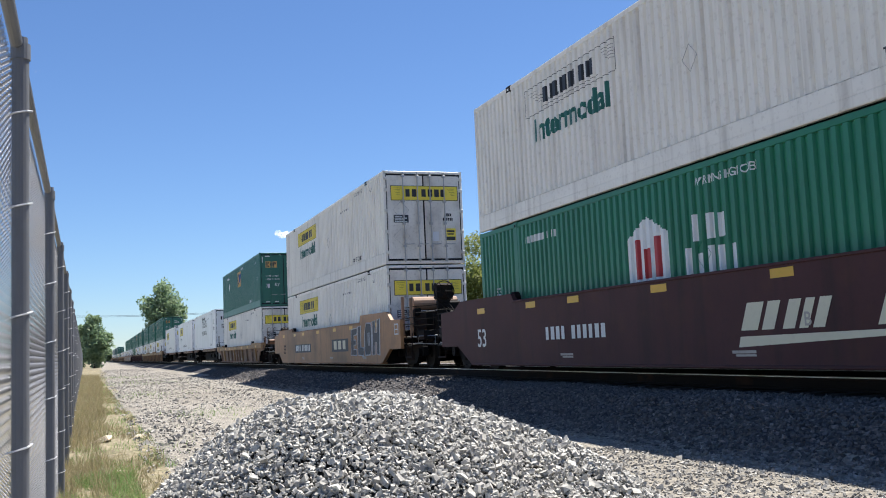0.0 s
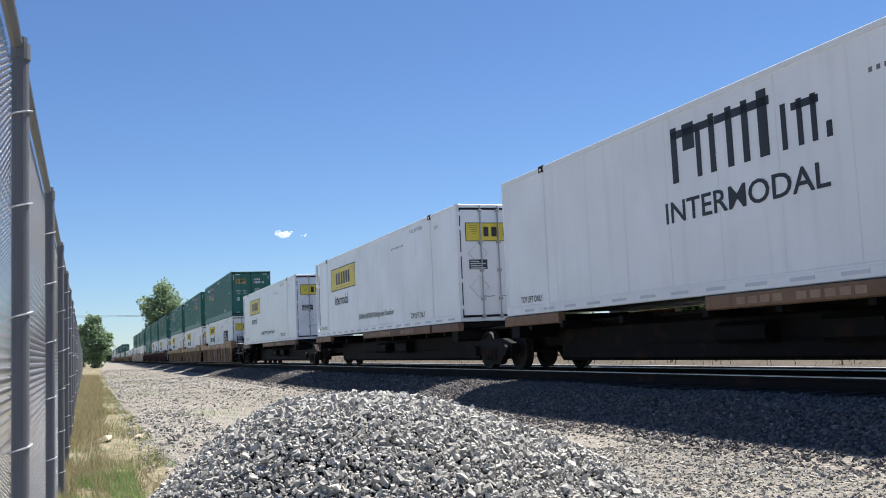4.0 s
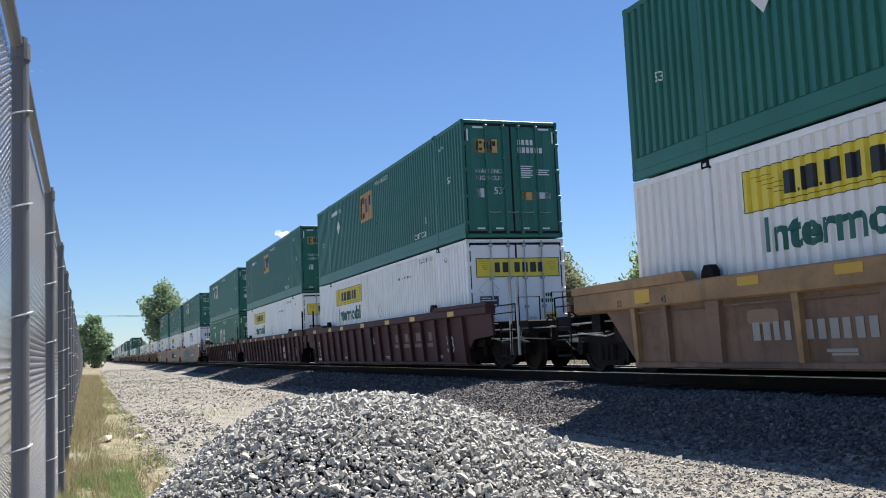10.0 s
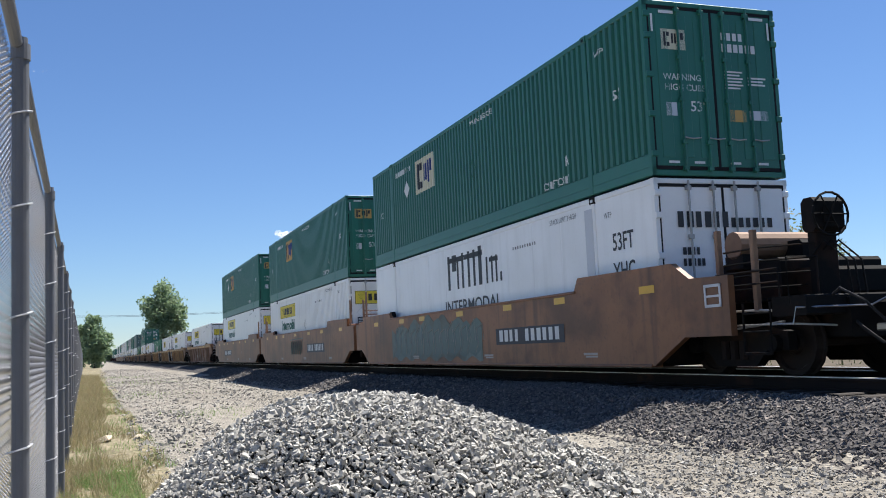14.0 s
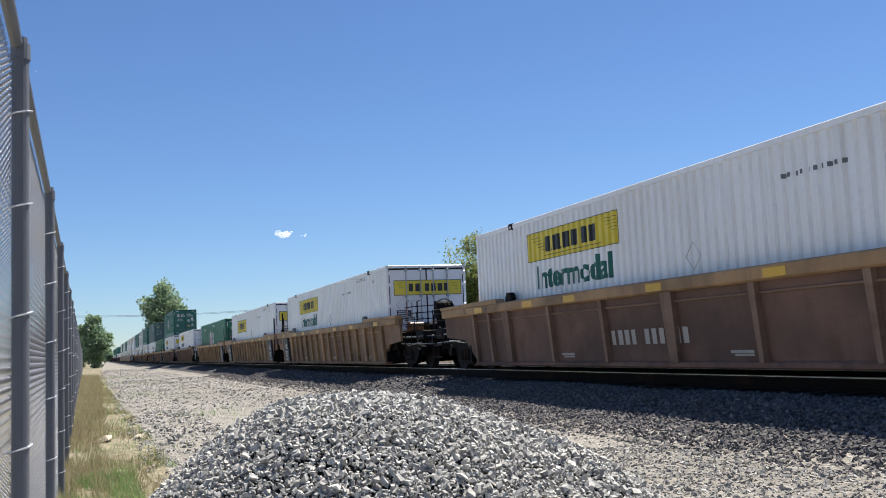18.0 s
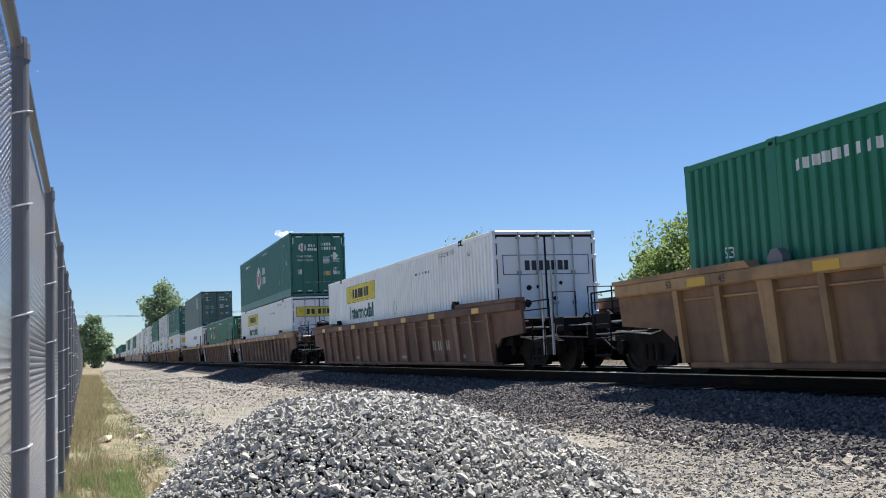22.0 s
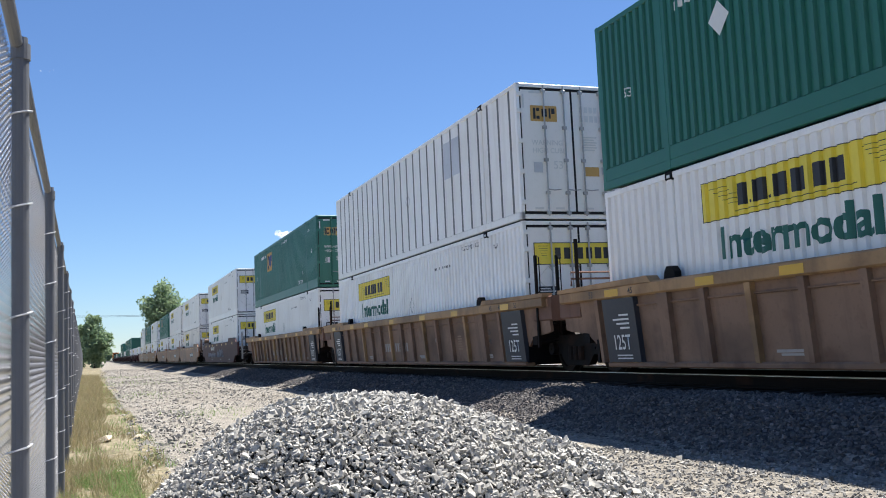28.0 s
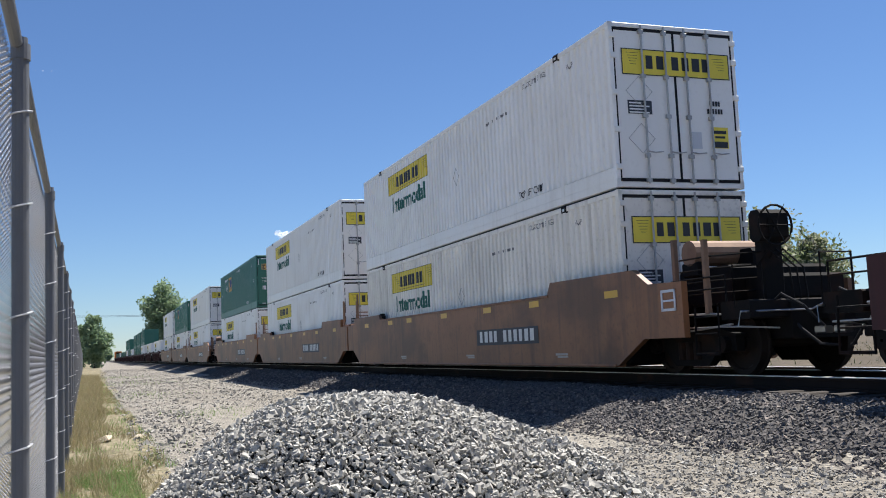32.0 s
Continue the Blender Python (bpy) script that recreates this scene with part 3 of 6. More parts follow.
def white_box(u, base, doors="banner", body=None, big=False, old=False, top=False):
    body = body or WHITE
    marks = WHITE_MARKS + ((("TOP LIFT ONLY", 0.2, 3.4, 0.48),) if top else ())
    ob = container(u, base, "wide", body, None, doors, "white corrugated 53-foot shipping container with a yellow banner on its side" if not old else "off-white corrugated shipping container with a faded banner", marks)
    if big:
        brand_banner(ob, "wide", 9.7, 13.35, 1.72, 2.45, BLACK_INK, YELLOW, 0.03)
    else:
        brand_banner(ob, "wide", 9.7, 13.35, 1.99, 2.57, BLACK_INK, CREAM if old else YELLOW)
        part("lettering", side_letters("Intermodal", 0.62, 11.5, 1.63, "wide", DARKGREEN_INK, 1.1, 0.03), ob, label="green lettering")
    return ob


def green_box(u, base, at=11.0, fill=None, doors="gold", body=None, style="fold", low=1.62, tall=0.92):
    ob = container(u, base, style, body or GREEN, None, doors, "dark green corrugated 53-foot shipping container with a square emblem" if style == "fold" else "shipping container with widely spaced upright ribs", GREEN_MARKS if style == "fold" else (("WTP", 0.15, 15.1, 2.5),))
    if style == "ribbed" and body is WHITE:
        for i in range(26):
            part("wall_rib", shared(("wallrib",), lambda: box(-1.302, -1.255, -0.006, 0.085, 0.16, HIGH - 0.1, 0.008), RIB_GREY), ob, (0, 0.33 + 0.605 * i, 0))
    emblem(ob, style, at - 0.74, at + 0.74, low, low + tall, fill or GOLD)
    if style == "fold":
        part("lettering", side_letters("TOP LIFT ONLY", 0.2, 3.4, 0.45, "fold", WHITE_INK, 0.82), ob)
    return ob


def house_box(u, base, high=False):
    ob = container(u, base, "fold", HUBGREEN if not high else GREEN, None, "hex", "bright green corrugated 53-foot container with a white house-shaped emblem" if not high else "green corrugated 53-foot container with a white hexagonal emblem", GREEN_MARKS)
    z = 1.02 if not high else 0.85
    w = 0.62

    def field():
        out = []
        for i in range(24):
            a, b = 9.1 - w + 2 * w * i / 24, 9.1 - w + 2 * w * (i + 1) / 24
            m = abs((a + b) / 2 - 9.1) / w
            top, bot = z + 1.3 - 0.34 * m, (z + 0.22 if not high else z + 0.02 + 0.32 * m)
            out.append(wall_strip("fold", a, b, bot, top, 0.003))
        return join(*out)
    s = part("emblem", shared(("house", high), field, WHITE_INK), ob, label="white emblem of a plain house shape")
    part("emblem_marking", shared(("housebars", high), lambda: join(wall_strip("fold", 9.31, 9.45, z + 0.3, z + 0.95, 0.005), wall_strip("fold", 8.75, 8.89, z + 0.3, z + 0.95, 0.005),
         wall_strip("fold", 9.0, 9.2, z + 0.3, z + 0.78, 0.005)), RED_INK), s)
    part("name_marking", shared(("housename", high), lambda: join(bars_side(7.9, 6.95, z + 0.74, z + 1.14, 3, "fold", 1, vary=True, gap=0.42), bars_side(8.1, 6.75, z + 0.26, z + 0.66, 5, "fold", 2, vary=True, gap=0.36)), WHITE_INK), ob)
    return ob


def smooth_box(u, base, kind, high=False):
    label = {"bold": "smooth white refrigerated container with bold shaded lettering", "reefer": "smooth white refrigerated container with a yellow banner", "town": "smooth white container with a grey skyline emblem"}[kind]
    doors = {"bold": "bold", "reefer": "banner", "town": "bold"}[kind]
    marks = (("TOP LIFT ONLY", 0.22, 3.3, 0.30), ("TOP LIFT ONLY", 0.18, 14.9, 0.3), ("STACK LIMIT 3 HIGH", 0.17, 3.2, 2.66), ("WTP", 0.17, 1.5, 2.5))
    ob = container(u, base, "flat", PALE, None, doors, label, marks, nose=0.55 if kind == "reefer" else 0.0)
    part("panel_seam", shared(("seams",), lambda: join(*[box(-1.287, -1.280, y - 0.012, y + 0.012, 0.19, 2.81) for y in (3.3, 4.6, 5.9, 7.2, 8.5, 9.8, 11.1, 12.4, 13.7)]), PALE), ob)
    part("kick_strip", shared(("kick",), lambda: join(*[box(-1.302, -1.294, 0.4 + i * 0.9, 0.85 + i * 0.9, 0.06, 0.11) for i in range(17)]), GALV), ob)
    if kind == "reefer":
        for z in (0.35, 1.95):
            part("nose_brace", shared(("brace", z), lambda z=z: join(*[box(min(s * 1.28, s * 1.22), max(s * 1.28, s * 1.22), LONG - 0.66, LONG - 0.04, z, z + 0.07) for s in (-1, 1)]), PALE), ob)
        part("cooling_unit", shared(("cooler",), lambda: box(-1.0, 1.0, LONG - 0.6, LONG - 0.12, 1.0, 2.7, 0.06), GALV), ob)
    if kind == "bold":
        def shadow():
            return join(*[wall_strip("flat", y, y + w, z, z + h, 0.004) for y, w, z, h in
                        ((9.45, 0.16, 1.75, 0.85), (9.0, 0.3, 2.2, 0.4), (8.85, 0.12, 1.75, 0.75), (8.5, 0.14, 1.75, 0.85), (8.1, 0.14, 1.75, 0.85), (7.75, 0.14, 1.75, 0.85), (7.35, 0.2, 1.75, 0.9), (7.0, 0.1, 1.75, 0.6), (6.7, 0.1, 1.75, 0.6), (6.45, 0.1, 1.75, 0.6), (6.2, 0.1, 1.75, 0.2), (7.3, 2.3, 2.42, 0.12), (6.4, 0.5, 2.22, 0.1))])
        part("name_marking", shared(("boldside",), shadow, BLACK_INK), ob)
        part("lettering", side_letters("INTERMODAL", 0.46, 8.1, 1.3, "flat", BLACK_INK, 1.25), ob)
        part("lettering", side_letters("53FT", 0.42, 1.05, 2.0, "flat", BLACK_INK, 0.8), ob)
        part("lettering", side_letters("XHC", 0.42, 1.05, 1.5, "flat", BLACK_INK, 0.8), ob)
        part("side_post", shared(("bluepost",), lambda: box(-1.308, -1.27, 2.0, 2.32, 0.2, 2.7, 0.02), GALV), ob)
    elif kind == "reefer":
        if high:
            brand_banner(ob, "flat", 9.8, 13.4, 2.06, 2.66, BLACK_INK, YELLOW, 0.02)
            part("lettering", side_letters("Intermodal", 0.6, 11.6, 1.72, "flat", DARKGREEN_INK, 1.1, 0.03), ob, label="green lettering")
        else:
            brand_banner(ob, "flat", 9.95, 13.5, 1.62, 2.45, BLACK_INK, YELLOW, 0.035)
            part("lettering", side_letters("Intermodal", 0.5, 12.0, 1.25, "flat", BLACK_INK, 0.9), ob)
        part("lettering", side_letters("30 Pallets (48\"X40\") Refrigerated Container", 0.24, 7.6, 0.52, "flat", BLACK_INK, 0.95), ob)
    else:
        part("name_marking", shared(("town",), lambda: join(bars_side(12.4, 9.2, 0.85, 1.35, 9, "flat", 5), *[wall_strip("flat", 14.2 - 0.2 * i, 14.34 - 0.2 * i, 0.8, 1.2 + 0.14 * ((i * 7) % 5), 0.004) for i in range(6)]), GALV), ob)
        part("name_marking", shared(("town2",), lambda: bars_side(7.2, 4.4, 1.9, 2.2, 11, "flat", 6), BLUE_INK), ob)
        part("door_poster", shared(("redposter",), lambda: quad_end(-1.0, -0.1, 1.75, 2.6), RED_INK), ob, label="red poster with four lines of white writing")
        for i, wd in enumerate(("LEARN", "TRAIN", "DRIVE", "TEAM")):
            part("lettering", end_letters(wd, 0.19, -0.55, 2.46 - 0.2 * i, WHITE_INK, 1.0, -0.016), ob)
    return ob


# ---- rail cars ----
WHEELS = {-0.89: [], 0.89: []}
R_WHEEL = 0.457


def wheel(s):
    """A flanged wheel on its axle."""
    prof = [(s * q, r) for q, r in ((-0.09, R_WHEEL + 0.028), (-0.06, R_WHEEL + 0.028), (-0.045, R_WHEEL), (0.06, R_WHEEL - 0.006), (0.06, 0.38), (0.03, 0.36), (0.02, 0.17), (0.06, 0.14), (0.06, 0.07), (-0.06, 0.07), (-0.06, 0.14), (-0.03, 0.17), (-0.02, 0.36), (-0.09, 0.38))]
    v, f = disc(s * 0.76, 0, 0, 0, 18, prof)
    return v, (f if s > 0 else [q[::-1] for q in f])


def truck(car, y):
    """A two-axle truck with its centre at y."""
    tr = part("truck", shared(("bolster",), lambda: join(box(-1.0, 1.0, -0.22, 0.22, 0.42, 0.66, 0.04), box(-0.3, 0.3, -0.3, 0.3, 0.6, 0.8, 0.05)), IRON), car, (0, y, 0))
    frame_side = [(-1.12, 0.36), (-1.12, 0.60), (-0.62, 0.72), (0.62, 0.72), (1.12, 0.60), (1.12, 0.36), (0.66, 0.36), (0.5, 0.2), (0.42, 0.14), (-0.42, 0.14), (-0.5, 0.2), (-0.66, 0.36)]
    for s in (-1, 1):
        a, b = sorted((s * 0.94, s * 1.08))
        f = part("side_frame", shared(("sideframe", s), lambda a=a, b=b: plate(frame_side, a, b), IRON), tr)
        part("spring_nest", shared(("springs", s), lambda a=a, b=b, s=s: join(*[tube([(s * 1.09, q, 0.24), (s * 1.09, q, 0.5)], 0.07, 8) for q in (-0.2, 0.0, 0.2)]), RAILSIDE), tr)
        for w in (-0.89, 0.89):
            part("bearing_cap", shared(("bearing", s, w), lambda s=s, w=w: [*map(lambda q: q, (lambda vf: ([(x, yy + w, z + R_WHEEL) for x, yy, z in vf[0]], vf[1]))(disc(s * 1.12, 0.02, 0.12, 0.06, 12)))], IRON), tr)
    for w in (-0.89, 0.89):
        ax = part("wheelset", shared(("axle",), lambda: join(tube([(-1.05, 0, 0), (1.05, 0, 0)], 0.08, 8), wheel(-1), wheel(1)), WHEEL_IRON), tr, (0, w, R_WHEEL))
        WHEELS[w].append(ax)
    return tr


def hand_brake(car, y, flip=1, up=0.0):
    st = part("brake_stand", shared(("bstand", up), lambda: join(box(-0.66, -0.30, -0.05, 0.12, 0.9, 1.62 + up, 0.02), box(-0.72, -0.24, -0.14, 0.12, 1.4 + up, 1.86 + up, 0.06), box(-0.60, -0.44, -0.19, -0.1, 1.52 + up, 1.72 + up, 0.03)), IRON), car, (0, y, 0))

    c = (-0.52, -0.2, 1.62 + up)

    def on_rim(a):
        return (c[0] + 0.29 * math.cos(a), c[1], c[2] + 0.29 * math.sin(a))
    part("brake_wheel", shared(("bwheel", up), lambda: tube([on_rim(k * math.pi / 9) for k in range(18)], 0.017, 6, True), IRON), st)
    part("wheel_spokes", shared(("bspokes", up), lambda: join(*[tube([c, on_rim(k * math.pi / 3)], 0.011, 5) for k in range(6)], tube([c, (c[0], -0.05, c[2])], 0.03, 6)), IRON), st)["kind"] = "stuff"


def ladder(car, y, mat, top=2.15, x=-1.45):
    part("grab_iron", shared(("ladder", y, top, x), lambda: join(
        box(x - 0.025, x + 0.025, y - 0.035, y + 0.035, 0.5, top, 0.008), box(x + 0.44, x + 0.49, y - 0.035, y + 0.035, 0.5, top, 0.008),
        *[tube([(x, y, z), (x + 0.46, y, z)], 0.013, 5) for z in (0.62, 0.95, 1.28)],
        tube([(x, y - 0.05, top - 0.75), (x, y - 0.16, top - 0.7), (x, y - 0.16, top - 0.06), (x, y - 0.05, top - 0.02)], 0.012, 5),
        tube([(x + 0.46, y - 0.05, top - 0.75), (x + 0.46, y - 0.16, top - 0.7), (x + 0.46, y - 0.16, top - 0.06), (x + 0.46, y - 0.05, top - 0.02)], 0.012, 5)), mat), car)


def coupler_end(car, s, o, mat, kind, tall=False):
    """The platform over an end truck, its sill, coupler, hoses and irons. s: -1 at the front, 1 behind; o: the container's end there."""
    def Y(d):
        return o + s * d
    def bx(x0, x1, d0, d1, z0, z1, c=0.02):
        a, b = sorted((Y(d0), Y(d1)))
        return box(x0, x1, a, b, z0, z1, c)
    part("end_platform", shared(("platform", s, o), lambda: join(bx(-1.35, 1.35, 0.25, 1.2, 1.02, 1.12), bx(-0.6, 0.6, 0.1, 3.25, 0.5, 1.03), bx(-1.25, 1.25, 2.55, 3.2, 0.8, 1.06), bx(-1.42, 1.42, 1.15, 1.45, 0.75, 1.06)), IRON), car)
    part("end_sill", shared(("endsill", s, o), lambda: bx(-1.3, 1.3, 0.2, 0.9, 0.55, 1.02), IRON), car)
    part("deck_grating", shared(("grating", s, o), lambda: join(*[bx(-1.2, 1.2, 1.5 + 0.11 * i, 1.55 + 0.11 * i, 1.03, 1.06, 0) for i in range(13)]), IRON), car)
    part("coupler", shared(("coupler", s, o), lambda: join(bx(-0.13, 0.13, 3.2, 3.55, 0.74, 0.96, 0.03), bx(-0.2, 0.2, 3.5, 3.80, 0.68, 1.0, 0.06)), IRON), car)
    part("brake_hose", shared(("hose", s, o), lambda: tube([(-0.5, Y(3.1), 0.8), (-0.52, Y(3.35), 0.62), (-0.45, Y(3.6), 0.42), (-0.3, Y(3.8), 0.4)], 0.022, 6), GASKET), car)
    part("uncoupling_lever", shared(("lever", s, o), lambda: tube([(-1.4, Y(3.12), 0.7), (-1.38, Y(3.16), 0.9), (-0.3, Y(3.3), 0.9), (-0.1, Y(3.45), 1.02)], 0.013, 5), STEEL), car)
    part("grab_iron", shared(("grab", s, o), lambda: tube([(-1.38, Y(3.05), 0.95), (-1.38, Y(3.05), 1.55), (-0.9, Y(3.05), 1.55), (-0.9, Y(3.05), 1.0)], 0.016, 6), IRON), car)
    part("handrail", shared(("handrail", s, o), lambda: join(
         tube([(-1.4, Y(1.6), 1.05), (-1.4, Y(1.6), 1.42), (-1.4, Y(2.9), 1.42), (-1.4, Y(2.9), 1.05)], 0.016, 6), tube([(-1.4, Y(1.6), 1.25), (-1.4, Y(2.9), 1.25)], 0.013, 5),
         ), IRON), car)
    part("step", shared(("step", s, o), lambda: join(tube([(-1.44, Y(2.2), 1.0), (-1.46, Y(2.2), 0.32), (-1.46, Y(2.75), 0.32), (-1.44, Y(2.75), 1.0)], 0.018, 6), *[tube([(-1.46, Y(2.2), z), (-1.46, Y(2.75), z)], 0.014, 5) for z in (0.34, 0.62, 0.86)]), IRON), car)
    part("train_line", shared(("tline", s, o), lambda: join(tube([(-1.32, Y(0.6), 0.92), (-1.32, Y(2.4), 0.9), (-0.9, Y(2.7), 0.86), (-0.55, Y(3.15), 0.84)], 0.018, 6), tube([(-1.3, Y(1.3), 0.72), (-1.3, Y(3.0), 0.70), (-0.7, Y(3.1), 0.66)], 0.013, 5)), ROD), car, label="bright worn air pipe")
    part("air_hose", shared(("ahose", s, o), lambda: tube([(-0.8, Y(3.05), 0.98), (-0.84, Y(3.35), 1.12), (-0.7, Y(3.6), 0.95), (-0.5, Y(3.8), 0.62)], 0.02, 6), GASKET), car)
    part("glad_hand", shared(("glad", s, o), lambda: bx(-0.56, -0.42, 3.62, 3.82, 0.56, 0.66, 0.02), STEEL), car)
    part("brake_rod", shared(("brod", s, o), lambda: tube([(-1.12, Y(0.7), 0.78), (-1.12, Y(1.5), 0.66), (-1.1, Y(2.6), 0.74)], 0.016, 5), ROD), car)
    if kind == "coupler" and s < 0:
        for d in (2.55, 2.95):
            part("ladder_post", shared(("lpostc", s, o, d), lambda d=d: bx(-1.40, -1.35, d, d + 0.05, 0.35, 1.98, 0.01), ROD), car, label="pale worn ladder post")
    if kind == "brake":
        hand_brake(car, Y(2.75), 1, 0.5 if tall else 0.0)
        if tall:
            part("air_reservoir", shared(("tank", s, o), lambda: tube([(-1.0, Y(1.5), 1.86), (-0.93, Y(1.5), 1.86), (0.28, Y(1.5), 1.86), (0.35, Y(1.5), 1.86)], 0.2, 14), DUSTY), car, label="dusty brown cylindrical air reservoir")
            part("brake_cabinet", shared(("cabinet", s, o), lambda: join(bx(-0.85, 0.9, 1.0, 2.3, 1.06, 1.62, 0.05), bx(-0.6, 0.8, 2.2, 2.75, 1.06, 1.45, 0.05), bx(-1.0, -0.8, 1.3, 1.7, 1.5, 1.72, 0.02), bx(-0.2, 0.3, 1.6, 2.0, 1.6, 1.9, 0.05)), IRON), car)
        else:
            part("brake_cabinet", shared(("lowcabinet", s, o), lambda: join(bx(-0.75, 0.9, 1.3, 2.3, 1.05, 1.3, 0.05), bx(-0.3, 0.8, 2.2, 2.75, 1.05, 1.42, 0.05)), IRON), car)
            for i in range(3):
                part("end_post", shared(("rod3", s, o, i), lambda i=i: tube([(-1.22 + 0.16 * i, Y(1.7), 1.05), (-1.22 + 0.16 * i, Y(1.7), 1.92), (-1.14 + 0.16 * i, Y(1.7), 1.95)], 0.02, 6), (DUSTY, ROD, IRON)[i]), car)
            part("valve_box", shared(("valve", s, o), lambda: bx(-1.2, -0.8, 1.55, 1.95, 1.06, 1.32, 0.04), ORANGE_TAN), car, label="rusty brown valve box")
        for d, tp in (((1.55, 2.06), (2.32, 1.98)) if tall else ((1.35, 1.5),)):
            part("end_post", shared(("endpost", s, o, d), lambda d=d, tp=tp: bx(-1.36, -1.28, d, d + 0.08, 0.9, tp, 0.01), DUSTY), car)
        part("brake_pipe", shared(("pipes", s, o), lambda: join(*[tube([(-1.25, Y(1.6), 1.2 + 0.18 * i), (-1.25, Y(2.35), 1.2 + 0.18 * i), (-0.6, Y(2.5 + 0.1 * i), 1.22 + 0.18 * i)], 0.014, 6) for i in range(4)],
             *[tube([(-0.7 + 0.12 * i, Y(2.7), 1.55), (-0.62 + 0.12 * i, Y(2.9), 1.78), (-0.5 + 0.12 * i, Y(3.15), 1.5), (-0.5 + 0.12 * i, Y(3.2), 1.06)], 0.014, 6) for i in range(3)]), IRON), car)
    elif kind == "ladder":
        ladder(car, Y(2.9), IRON, 2.16)


def joint_end(car, s, o, mat, dark=False):
    """The end of a unit that shares a truck with the next one."""
    def Y(d):
        return o + s * d
    def bx(x0, x1, d0, d1, z0, z1, c=0.02):
        a, b = sorted((Y(d0), Y(d1)))
        return box(x0, x1, a, b, z0, z1, c)
    part("joint_platform", shared(("jplat", s, o), lambda: join(bx(-1.3, 1.3, 0.1, 0.9, 0.95, 1.1), bx(-0.5, 0.5, 0.4, 1.68, 0.6, 1.0, 0.04), bx(-1.45, 1.45, 0.55, 0.75, 0.55, 1.4)), IRON), car)
    part("end_box", shared(("jbox", s, o), lambda: bx(-1.5, -1.15, 0.75, 1.55, 1.0, 1.48, 0.03), RUSTY if mat is TAN else mat), car)
    part("end_box", shared(("jbox2", s, o), lambda: bx(1.15, 1.5, 0.75, 1.55, 1.0, 1.48, 0.03), RUSTY if mat is TAN else mat), car)
    tone = IRON if mat is OXIDE or dark else DUSTY if mat is ORANGE_TAN else mat
    if s < 0:
        ladder(car, Y(0.95), tone, 2.3, -1.5)
    elif mat is not OXIDE:
        part("end_post", shared(("jpost", o), lambda: bx(-1.40, -1.34, 1.0, 1.06, 1.55, 2.45, 0.01), tone), car)
        part("crossover_rail", shared(("jrail", o), lambda: join(tube([(-1.36, Y(1.3), 1.6), (-1.36, Y(1.3), 1.86), (1.3, Y(1.3), 1.86), (1.3, Y(1.3), 1.6)], 0.02, 6), tube([(-1.36, Y(1.3), 1.74), (1.3, Y(1.3), 1.74)], 0.02, 6)), RUSTY), car, label="rusty brown crossover handrail")


# where the upright ribs of each kind of car stand, and which of them are wide
RIBS = {"long": (-0.2, 0.62, 1.84, 3.51, 4.95, 6.42, 7.88, 9.33, 10.74, 12.16, 13.85, 15.06, 15.95),
        "single": (0.2, 1.1, 2.0, 3.96, 5.98, 8.0, 10.02, 12.04, 14.06, 15.0, 15.9),
        "low": (0.5, 1.88, 3.81, 5.64, 6.85, 8.0, 9.15, 10.36, 12.19, 14.12, 15.5),
        "close": tuple(8.03 + 1.02 * k for k in range(-8, 9))}
WIDE_RIBS = {"long": (2, 6, 10), "single": (2, 5, 8), "low": (1, 5, 9), "close": (2, 8, 14)}


